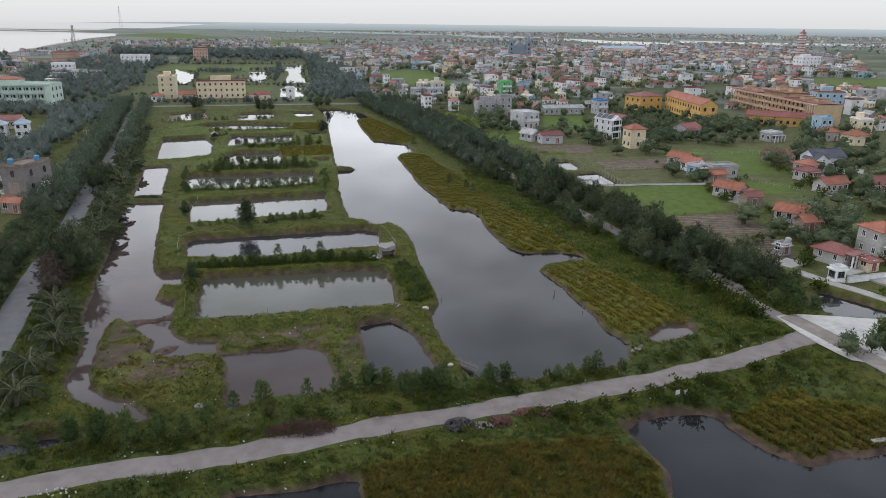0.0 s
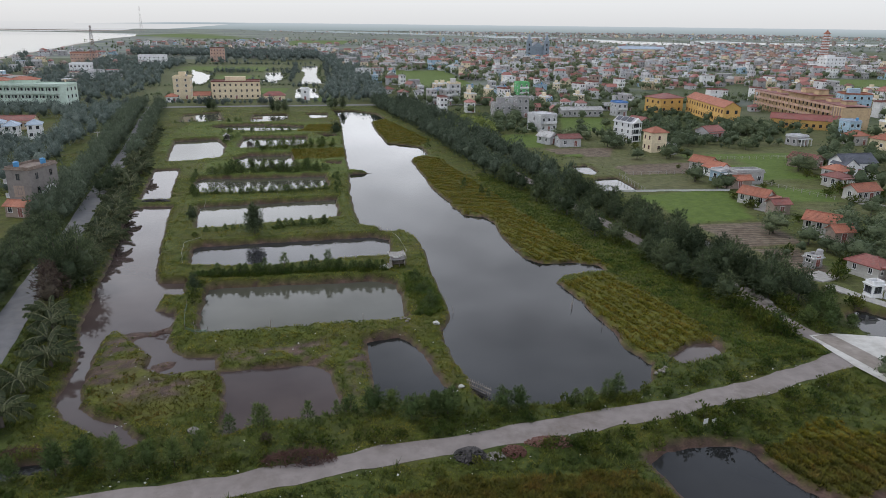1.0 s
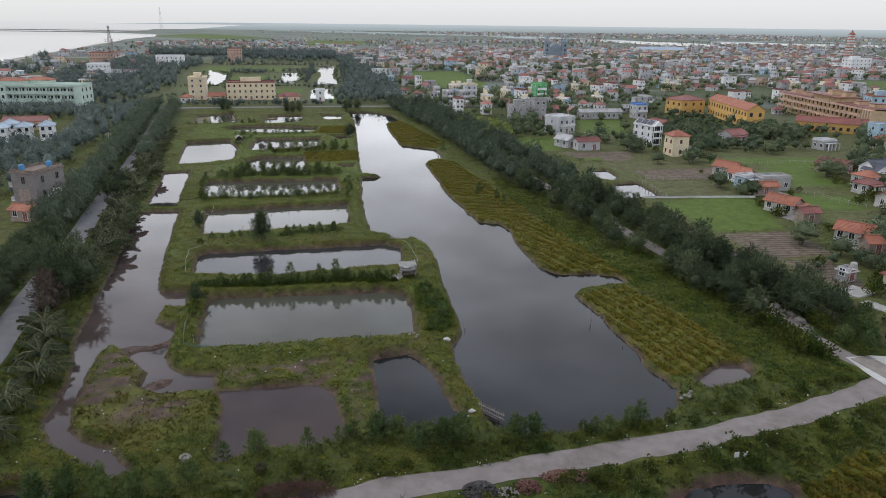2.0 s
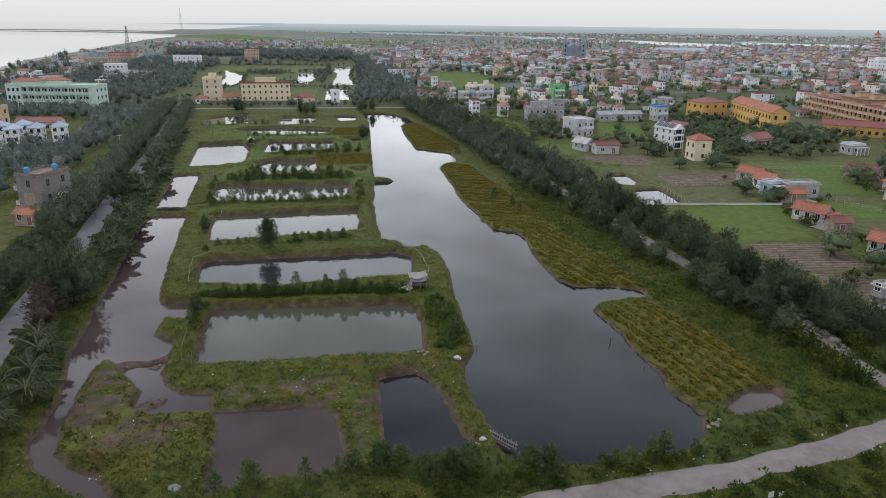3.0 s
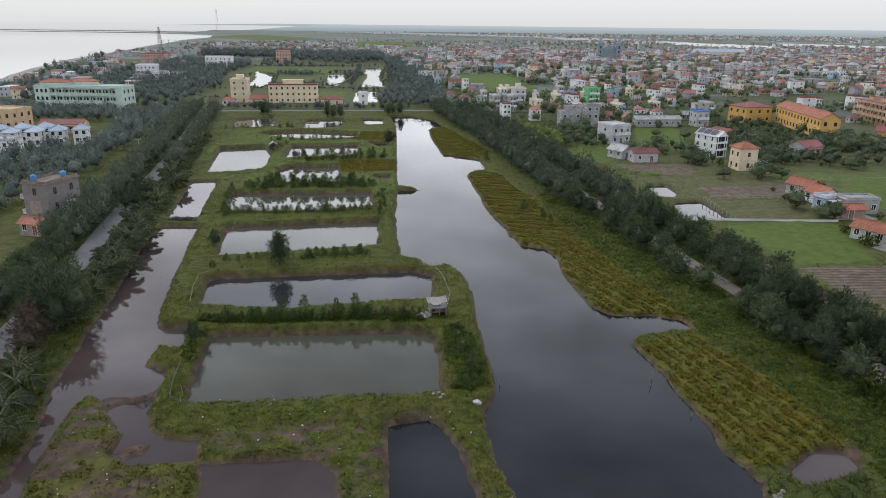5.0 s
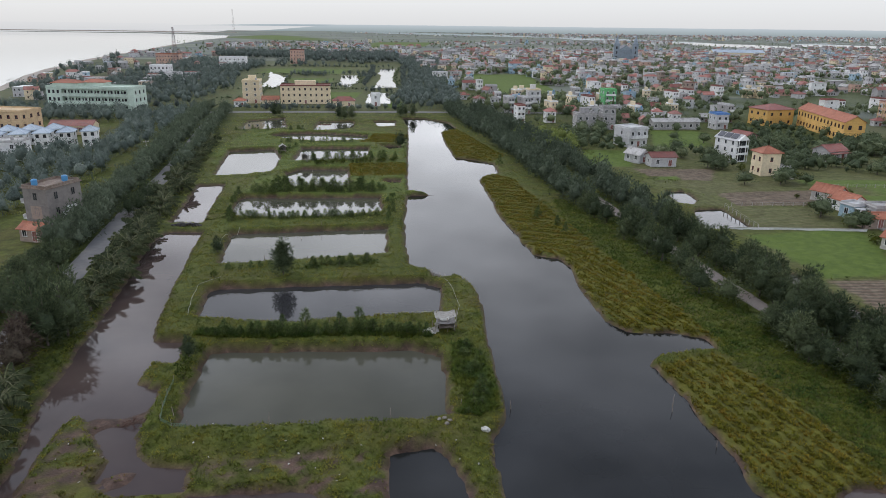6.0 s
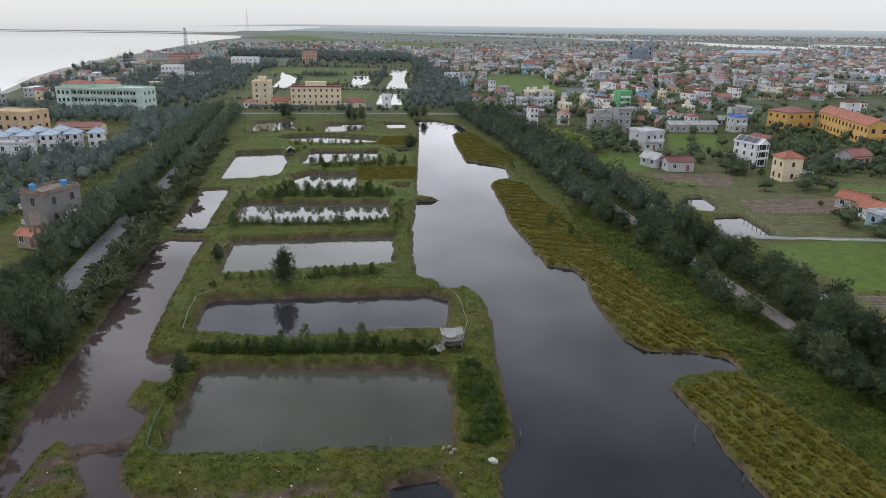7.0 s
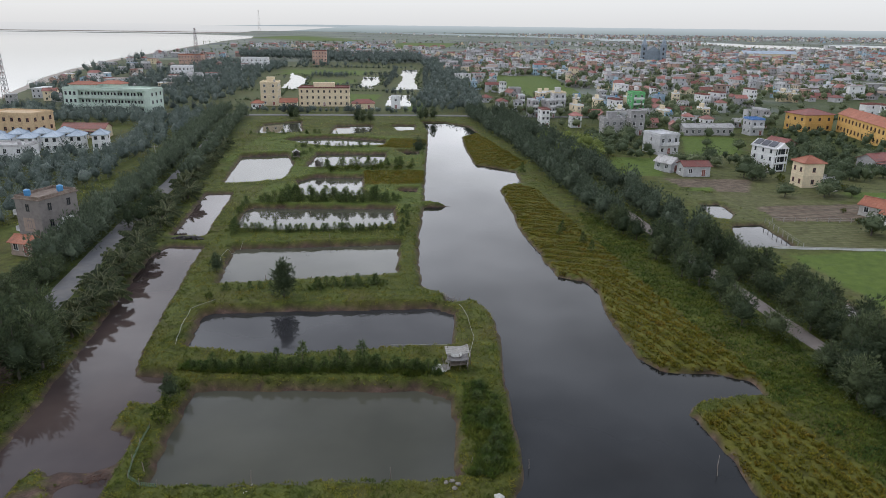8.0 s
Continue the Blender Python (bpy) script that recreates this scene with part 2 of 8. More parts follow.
M_DRY = foliage("dry_reddish_needles", (0.055, 0.038, 0.032), (0.085, 0.062, 0.050), (0.11, 0.09, 0.065), vary=0.15)
M_GRASS = foliage("dyke_grass", (0.088, 0.102, 0.012), (0.137, 0.153, 0.020), (0.197, 0.210, 0.036), vary=0.48, patch=0.42)
M_SEDGE = foliage("yellow_sedge", (0.098, 0.085, 0.005), (0.150, 0.132, 0.009), (0.206, 0.180, 0.017), vary=0.34, patch=0.5)
M_WEED = foliage("dark_weeds", (0.048, 0.068, 0.011), (0.074, 0.098, 0.016), (0.110, 0.136, 0.025), vary=0.42, patch=0.4)
M_BARK = surface("grey_bark", (0.06, 0.05, 0.042), (0.10, 0.085, 0.072), (0.15, 0.13, 0.11), 3.0, 0.9, 0.01, where="object")

# ---- plan helpers ----
TABLE = np.random.RandomState(7).rand(256, 256)


def value_noise(x, y, size, seed=0):
    u, v = np.asarray(x) / size + 37.1 * seed, np.asarray(y) / size + 11.7 * seed
    i, j = np.floor(u).astype(int), np.floor(v).astype(int)
    f, g = u - i, v - j
    f, g = f * f * (3 - 2 * f), g * g * (3 - 2 * g)
    i0, i1, j0, j1 = i % 256, (i + 1) % 256, j % 256, (j + 1) % 256
    return (TABLE[i0, j0] * (1 - f) + TABLE[i1, j0] * f) * (1 - g) + (TABLE[i0, j1] * (1 - f) + TABLE[i1, j1] * f) * g


def fractal(x, y, size, seed=0, octaves=3):
    """Smooth noise between about -1 and 1."""
    total, weight = 0, 0
    for k in range(octaves):
        total = total + value_noise(x, y, size / 2 ** k, seed + k) * 0.5 ** k
        weight += 0.5 ** k
    return 2 * total / weight - 1


def ease(a, z, v):
    s = np.clip((v - a) / (z - a), 0, 1)
    return s * s * (3 - 2 * s)


def signed(x, y, outline, reach=12.0):
    """Distance to an outline, negative inside; far points get a large value."""
    p = np.array(outline, float)
    d = np.full(x.shape, 1e3)
    near = (x > p[:, 0].min() - reach) & (x < p[:, 0].max() + reach) & (y > p[:, 1].min() - reach) & (y < p[:, 1].max() + reach)
    if not near.any():
        return d
    px, py = x[near], y[near]
    best, inside = np.full(px.shape, 1e9), np.zeros(px.shape, bool)
    for (ax, ay), (bx, by) in zip(p, np.roll(p, -1, 0)):
        ex, ey = bx - ax, by - ay
        s = np.clip(((px - ax) * ex + (py - ay) * ey) / (ex * ex + ey * ey + 1e-9), 0, 1)
        best = np.minimum(best, (px - ax - s * ex) ** 2 + (py - ay - s * ey) ** 2)
        if ay != by:
            inside ^= ((ay > py) != (by > py)) & (px < ex * (py - ay) / (by - ay) + ax)
    d[near] = np.where(inside, -1, 1) * np.sqrt(best)
    return d


def line_distance(x, y, line):
    best = np.full(x.shape, 1e9)
    for (ax, ay), (bx, by) in zip(line, line[1:]):
        ex, ey = bx - ax, by - ay
        s = np.clip(((x - ax) * ex + (y - ay) * ey) / (ex * ex + ey * ey), 0, 1)
        best = np.minimum(best, (x - ax - s * ex) ** 2 + (y - ay - s * ey) ** 2)
    return np.sqrt(best)


def mesh_object(name, verts, faces, material, parent=None, smooth=False):
    me = bpy.data.meshes.new(name)
    me.from_pydata(verts, [], faces)
    for m in material if isinstance(material, (list, tuple)) else [material]:
        me.materials.append(m)
    if smooth:
        me.shade_smooth()
    ob = new(name, me)
    ob.parent = parent
    return ob


def part(name, bm, material, parent, label=""):
    me = bpy.data.meshes.new(name)
    bm.to_mesh(me)
    bm.free()
    for m in material if isinstance(material, (list, tuple)) else [material]:
        me.materials.append(m)
    ob = new(name, me)
    ob.parent = parent
    if label:
        tagged(ob, label)
    return ob


def box(bm, x0, y0, z0, x1, y1, z1, m=0):
    """A box into bm, of which the sides are given."""
    v = [bm.verts.new(p) for p in ((x0, y0, z0), (x1, y0, z0), (x1, y1, z0), (x0, y1, z0), (x0, y0, z1), (x1, y0, z1), (x1, y1, z1), (x0, y1, z1))]
    for f in ((0, 3, 2, 1), (4, 5, 6, 7), (0, 1, 5, 4), (1, 2, 6, 5), (2, 3, 7, 6), (3, 0, 4, 7)):
        bm.faces.new([v[k] for k in f]).material_index = m
    return v


def tube(bm, path, radii, sides=6, m=0):
    """A round rod along a path, thinning by the radii given."""
    rings = []
    for k, p in enumerate(path):
        a, z = Vector(path[max(k - 1, 0)]), Vector(path[min(k + 1, len(path) - 1)])
        q = (z - a).to_track_quat("Z", "Y")
        rings.append([bm.verts.new(Vector(p) + q @ Vector((radii[k] * math.cos(6.2832 * s / sides), radii[k] * math.sin(6.2832 * s / sides), 0))) for s in range(sides)])
    for a, z in zip(rings, rings[1:]):
        for s in range(sides):
            bm.faces.new((a[s], a[(s + 1) % sides], z[(s + 1) % sides], z[s])).material_index = m
    bm.faces.new(rings[-1]).material_index = m
    bm.faces.new(rings[0][::-1]).material_index = m

# ---- plan: water, fields, roads ----
WATERS = []


def water_body(outline, material, name, label, bank=0.8, mud=0.55, wobble=0.4):
    WATERS.append((outline, material, name, label, bank, mud, wobble))


MAIN_WEST = [(-28.7, 384), (-23, 349), (-19.4, 302), (-15.8, 254), (-13.3, 223.4), (-8, 222.3), (-5.2, 221), (-8, 220.4), (-13, 219.6), (-11.5, 191), (-9.3, 172), (-7.7, 160.5), (-3.7, 158.3), (-2.7, 154.4), (1.9, 156.9), (4.2, 151.2), (5.6, 142.5), (6.3, 127.8), (7.3, 115.6), (7.8, 107.7), (6.1, 103.1), (6.3, 98.7), (7.2, 92.7), (8.4, 87.2), (9.5, 82.5)]
MAIN_EAST = [(12, 81.4), (18.7, 80.6), (22.2, 82.2), (29.2, 83), (32.2, 86), (33.9, 90), (32.1, 95.5), (32.1, 101), (30.9, 109.6), (29.6, 118.1), (28.3, 122.9), (30.5, 126), (39.1, 128), (39, 131.6), (34.8, 133.4), (27.6, 133.2), (25.4, 137.1), (24.2, 143.2), (22.9, 154.5), (23.4, 161.9), (21.6, 168), (16.7, 170), (14.4, 182.8), (11.1, 200.5), (9, 221.5), (6.8, 241.4), (8.6, 248), (13.4, 250.1), (12, 268), (5.4, 274.3), (-1.2, 279), (-5.7, 310), (-8, 338), (-1.7, 349), (-5.9, 371), (-18.1, 384)]
CANAL_EAST = [(-63, 181), (-55.9, 181), (-52.6, 164.6), (-48.6, 146.5), (-44.2, 128.5), (-42.7, 125.9), (-38.1, 125.9), (-36.7, 118.5), (-40.1, 118.8), (-39.7, 114.1), (-36.2, 112), (-34.6, 102.2), (-32.8, 98.6), (-30.4, 96.4), (-26.5, 96.3), (-25.2, 92.6), (-31.6, 91.3), (-34.9, 93), (-35.3, 97.1), (-40.1, 103.3), (-43, 105.9), (-43.9, 102.9)]
CANAL_WEST = [(-43.5, 97.9), (-41.6, 90.5), (-39.7, 83.6), (-37.1, 81.3), (-33.6, 79.6), (-29.8, 75.6), (-31.1, 74.4), (-36.8, 78.8), (-39.9, 81.1), (-43, 85.5), (-44, 94.3), (-46, 101), (-48.9, 108), (-49.6, 112.4), (-52.2, 123), (-55.6, 139.4), (-60, 158), (-63.6, 173)]
water_body(MAIN_WEST + MAIN_EAST, M_WATER, "lagoon_water", "long still dark lagoon mirroring the overcast sky", 1.0, 0.5)
water_body(CANAL_EAST + CANAL_WEST, M_CANAL, "canal_water", "brown still canal beside the palm-lined bank", 1.0, 0.5)
water_body([(-73.8, 227.7), (-67.1, 229.2), (-58.7, 188.7), (-65.5, 187.8)], M_CANAL, "canal_water", "brown upper canal beyond an earth barrier")
water_body([(-33.6, 123), (-5.2, 125.5), (-0.6, 123.8), (1, 107), (-12.4, 105.3), (-22.8, 104), (-30.4, 103.1), (-32.2, 113.4)], M_POND, "pond_water", "silty green water in a rectangular fish pond", 0.7, 0.42, 0.35)
water_body([(-41.9, 146), (-40.7, 147.6), (-5.3, 152.8), (-1.7, 150.7), (-1.3, 138), (-24, 132.8), (-39.2, 133.7)], M_GREYWATER, "pond_water", "dark still water in a rectangular fish pond", 0.7, 0.42, 0.35)
water_body([(-49.1, 180.7), (-15.3, 187.2), (-13.3, 167), (-31.8, 162.2), (-44.6, 159.2)], M_POND, "pond_water", "pale still water in a rectangular fish pond", 0.7, 0.42, 0.35)
water_body([(-57.4, 211), (-56, 214.2), (-20.4, 217), (-17.8, 200), (-24, 196.4), (-38.2, 193.6), (-54.2, 193)], M_POND, "pond_water", "weedy shallow water in a narrow fish pond", 0.7, 0.45, 0.6)
water_body([(-83.4, 284), (-68.7, 289.2), (-61.6, 270.9), (-58.4, 253), (-58.7, 244.8), (-73.5, 240.8), (-76.3, 250.9)], M_POND, "pond_water", "bright still water in an open fish pond")
water_body([(-53.1, 245.6), (-50.3, 252.6), (-35.2, 253.4), (-30.2, 228), (-36.8, 226.6), (-46.6, 226.6)], M_POND, "pond_water", "bright still water in a small fish pond")
water_body([(-55.6, 264), (-58.3, 291.9), (-34.1, 295), (-32.1, 276.6), (-34.9, 270.3), (-45.5, 267.1)], M_POND, "pond_water", "bright still water in a small fish pond")
water_body([(-78.3, 318.8), (-74.6, 326.6), (-61.6, 330.5), (-46.7, 327.5), (-38, 324.3), (-37.1, 310.6), (-53.8, 305.8), (-65.6, 309.4)], M_POND, "pond_water", "bright still water in a long fish pond")
water_body([(-66.8, 367), (-51.2, 369.3), (-47.9, 346.3), (-51.4, 340.8), (-63.1, 336), (-66.2, 352.3)], M_POND, "pond_water", "bright still water in a small fish pond")
water_body([(-95.6, 336.3), (-101.2, 365.9), (-87.1, 378.1), (-77.1, 342.2), (-86.9, 335.9)], M_POND, "pond_water", "bright still water in a small fish pond")
water_body([(-42.3, 371), (-31.6, 372.2), (-29.7, 354), (-36.7, 353.3)], M_POND, "pond_water", "bright still water in a small fish pond")
water_body([(-22, 237.2), (-17.2, 237.8), (-16.6, 232.2), (-20.5, 232.6)], M_WATER, "ditch_water", "still water in a short ditch")
water_body([(-30.1, 299), (-23.3, 300.2), (-21.8, 290.4), (-25, 289.5)], M_WATER, "ditch_water", "still water in a short ditch")
water_body([(-5.1, 99.7), (-0.7, 101), (0.5, 99.8), (2.4, 95), (4.3, 87.5), (5.9, 84.3), (0.8, 82.1), (-3.2, 82.6), (-4.3, 91.8)], M_WATER, "pond_water", "dark shallow pond edged with bare mud", 1.4, 0.8)
water_body([(-24.8, 91.8), (-21, 92.3), (-12.4, 92.9), (-10.2, 90.5), (-8.7, 84.6), (-7.9, 80.8), (-12.9, 79.8), (-17.1, 79.3), (-18.9, 78), (-21, 76.6), (-22.2, 83.5), (-23.7, 90)], M_CANAL, "pond_water", "brown shallow pond edged with mud and weeds", 1.2, 0.6)
water_body([(37.9, 92.4), (42.5, 96.3), (45.5, 95.8), (45.5, 93.3), (42, 91), (38, 90)], M_CANAL, "puddle_water", "shallow brown puddle in a muddy hollow", 1.0, 0.55)
water_body([(25.8, 68), (28.4, 70.1), (31.3, 70.5), (36.2, 70.3), (37.5, 69.3), (38, 65.7), (39.4, 62.3), (42.7, 59.2), (47.5, 60.5), (54, 61), (62, 56), (60, 47), (38, 45), (25.7, 56.2), (27.1, 59.9), (26.4, 65.1)], M_WATER, "pond_water", "dark pond with muddy edges below the lane", 1.5, 1.5)
water_body([(-9.5, 60.7), (-7.3, 61.4), (-5.5, 61.5), (-5.5, 56), (-18, 56), (-18.3, 60)], M_WATER, "pond_water", "dark pond among sedge below the lane", 1.0, 0.6)
water_body([(72.5, 105.4), (76, 107), (79, 103), (82.2, 97.4), (80, 95), (71, 96), (70, 101)], M_WATER, "pond_water", "dark garden pond with a concrete edge", 0.6, 0.2, 0.2)
water_body([(-47, 72), (-42, 71.6), (-36.6, 73), (-35.8, 71.6), (-41, 69.4), (-47, 68.6)], M_WATER, "ditch_water", "dark littered water at the canal's blocked end", 0.7, 0.4)
water_body([(61.8, 209.7), (69.2, 211.4), (70.0, 193.6), (60.8, 191.2), (57.6, 191.6)], M_WATER, "pond_water", "still farm pond behind the trees", 0.9, 0.4)
water_body([(60, 230.4), (65.3, 231), (65.6, 220.6), (63.1, 214.9), (59.9, 215.6)], M_WATER, "pond_water", "still farm pond behind the trees", 0.9, 0.4)
water_body([(61.5, 170), (64, 170.5), (66.0, 156.6), (67.5, 148.6), (69.4, 142), (70.4, 135), (71.5, 126), (75.6, 112), (73.2, 111), (69, 124), (67.4, 130), (66.4, 139), (64.6, 148), (63, 157)], M_CANAL, "ditch_water", "narrow ditch between the trees and the fields", 0.8, 0.4)

SEDGES = [
    [(-41, 92), (-35.5, 97.5), (-27, 96), (-25, 94), (-23, 83), (-30, 79), (-38, 84.5)],
    [(7, 247), (13.5, 246), (17.5, 240), (29.2, 179), (35.6, 148.8), (40.1, 130), (27, 132), (22, 155), (22, 168), (15, 172), (10, 200)],
    [(38.7, 126), (42.5, 113.8), (46.6, 101.6), (46.4, 96.5), (38, 92.5), (33.7, 92.7), (29, 121)],
    [(-7.9, 333), (-1.7, 347), (15.9, 281), (12, 270), (-1, 276)],
    [(-5, 55), (-4.4, 62.8), (4.8, 66), (22.5, 65.8), (26, 60.1), (23.1, 50)],
    [(38.2, 68.7), (48.8, 74.5), (60.2, 64.8), (58, 60.6), (42.1, 58.5)],
    [(-35.2, 259.2), (-16.3, 261.5), (-14.6, 242.3), (-32.4, 240.3)],
    [(-38, 303), (-22, 303), (-20, 325), (-36, 325)],
]
MUDS = [
    [(-43, 101), (-40, 104), (-35, 98), (-35, 92), (-38, 84), (-42, 90)],
    [(-37, 83.5), (-28, 84), (-26, 89), (-34, 90)],
    [(-15, 99), (1, 103), (-2.6, 92), (-2.6, 83), (-6.5, 82), (-8.5, 92), (-24, 94), (-26, 96.5)],
    [(45.5, 93), (48, 94.5), (47, 97), (44, 97)],
]
RICES = [
    [(-238, 1900), (-84, 2000), (-90, 1540), (-197, 1460)],
    [(-788, 3000), (-373, 2131), (-516, 2042), (-810, 2400)],
    [(330, 480), (560, 430), (640, 560), (380, 640)],
    [(20, 500), (70, 480), (60, 720), (-10, 700)],
    [(-98, 470), (-66, 474), (-68, 512), (-104, 508)],
    [(-134, 588), (-104, 590), (-108, 640), (-146, 634)],
    [(-190, 700), (-112, 690), (-116, 760), (-206, 770)],
    [(-44, 424), (-30, 424), (-34, 452), (-42, 452)],
    [(65.1, 185.5), (95, 193), (86.5, 160.9), (70.3, 158)],
    [(85.7, 349.7), (109.3, 349.3), (98, 308.7), (74.7, 300.5)],
    [(104, 247), (150, 250), (148, 240), (103, 236)],
    [(108, 228), (128, 226), (134, 206), (112, 204)],
    [(104, 178), (118, 176), (124, 190), (104, 196)],
    [(84.5, 105), (98, 110.5), (112, 112), (112, 88), (88, 95)],
    [(74, 129), (83.5, 127.5), (82.4, 121.6), (77.4, 118), (71.5, 126)],
    [(47, 296), (64, 295), (58, 264), (42, 263)],
    [(120, 237), (147, 242), (133, 221), (115, 218)],
    [(60.8, 243.6), (68.1, 244), (70.4, 254.4), (65, 254.1)],
]
THICKETS = [
    [(0.8, 125), (3.4, 126.6), (5.4, 121), (6.6, 114), (6.7, 108.4), (4.6, 106.4), (2.2, 107), (2.7, 112), (1.5, 118)],
    [(-37, 125.6), (-2, 127.6), (-2, 129.6), (-37, 128.6)],
    [(-55, 216.4), (-18, 219.4), (-18, 224.6), (-54, 223.4)],
    [(-28, 155.5), (-14, 158.6), (-14, 162), (-28, 158.5)],
    [(60, 247.6), (67.4, 248.6), (67, 239), (58.4, 237)],
    [(105, 262), (150, 256), (196, 322), (156, 372), (120, 346), (104, 302)],
]
SOILS = [
    [(69.8, 157), (87, 158), (88, 141.9), (71, 138.7)],
    [(73.2, 227), (104, 233), (97, 213.7), (73.8, 213)],
    [(57, 260), (84, 262), (78, 244), (69, 243), (68, 249), (60, 248)],
    [(74, 138), (84, 139), (82, 122), (76, 122)],
]
STUBBLES = [[(66, 234), (97, 236), (100, 229), (69, 226)], [(117, 251), (144, 254), (138, 242), (110, 240)], [(74.1, 211), (95.1, 212), (89.6, 192.4), (70.4, 189)], [(66, 232), (104, 236), (101, 246), (68, 240)], [(-120, 92), (-80, 120), (-98, 175), (-140, 170)]]

SPITS = [
    [(-42.6, 103.8), (-40.4, 105.4), (-38.4, 105.6), (-36.2, 106.6), (-35.2, 107.2), (-34.7, 105.8), (-36.6, 103.6), (-38.2, 103.4), (-40, 102)],
    [(-34.6, 94.5), (-32.6, 96.2), (-31, 95.4), (-31.6, 92.8), (-33.6, 92)],
]

LANE = [(-72, 55), (-50, 60), (-39.9, 62.1), (-32.8, 64.1), (-22, 65.4), (-10.5, 67.8), (-4.4, 69.7), (8.9, 72.1), (16.2, 74.1), (23.8, 75.6), (32.1, 77.8), (41.1, 80.6), (51.3, 84.3), (58.5, 87.6), (61.2, 88.9)]
BELT_ROAD = [(63.6, 91.0), (61.1, 94.7), (59.8, 100.5), (59.0, 108.3), (57.8, 114.4), (56.3, 121), (52.6, 139.2), (51.3, 144.4), (46, 172), (38, 215), (29, 270), (21.5, 313), (8, 372), (2, 402)]
EAST_ROAD = [(62.3, 96), (63.8, 89), (65, 81.7), (66.2, 75), (68.6, 64), (72, 52)]
YARD_ROAD = [(73, 91.5), (80, 92.5), (85.5, 96), (82.5, 103.5), (78.5, 110.5), (76.5, 116)]
LONG_ROAD = [(-48, 56), (-52.8, 80), (-57.3, 100.1), (-63.2, 124.5), (-69.8, 158), (-77, 188), (-85.8, 229), (-96, 272), (-114, 345), (-126, 400)]
CROSS_ROAD = [(-420, 372), (-300, 382), (-200, 389), (-140, 391), (-117, 393), (-74, 399), (-30, 404), (30, 408), (80, 412)]
ROADS = [(LANE, 3.5), (BELT_ROAD, 3.2), (EAST_ROAD, 3.4), (YARD_ROAD, 2.6), (LONG_ROAD, 4.6), (CROSS_ROAD, 6.0)]


DYKES = [(-36, 100.5), (8.6, 100.5), (8.6, 158), (-6, 166), (-10, 250), (-24, 330), (-90, 335), (-86, 260), (-60, 240), (-54, 185), (-44, 130)]


def furrows(x, y, waver_by=0.0):
    """Furrows between the beds of the sedge fields: 1 in a furrow, 0 on a bed."""
    across, bank, lower, corner = (x * 0.25 + y * 0.97) / 3.6, (x * 0.90 + y * 0.43) / 2.2, (x * 0.95 + y * 0.31) / 2.1, (x * 0.94 + y * 0.34) / 1.6
    phase = np.where(y > 172, across, np.where(y > 134, bank, np.where(y > 90, lower, corner)))
    return ease(0.32, 0.42, np.abs(phase % 1 - 0.5) + 0.05 * waver_by) * (y < 300) * (x > 0) * ((y > 90) | (x > 36))


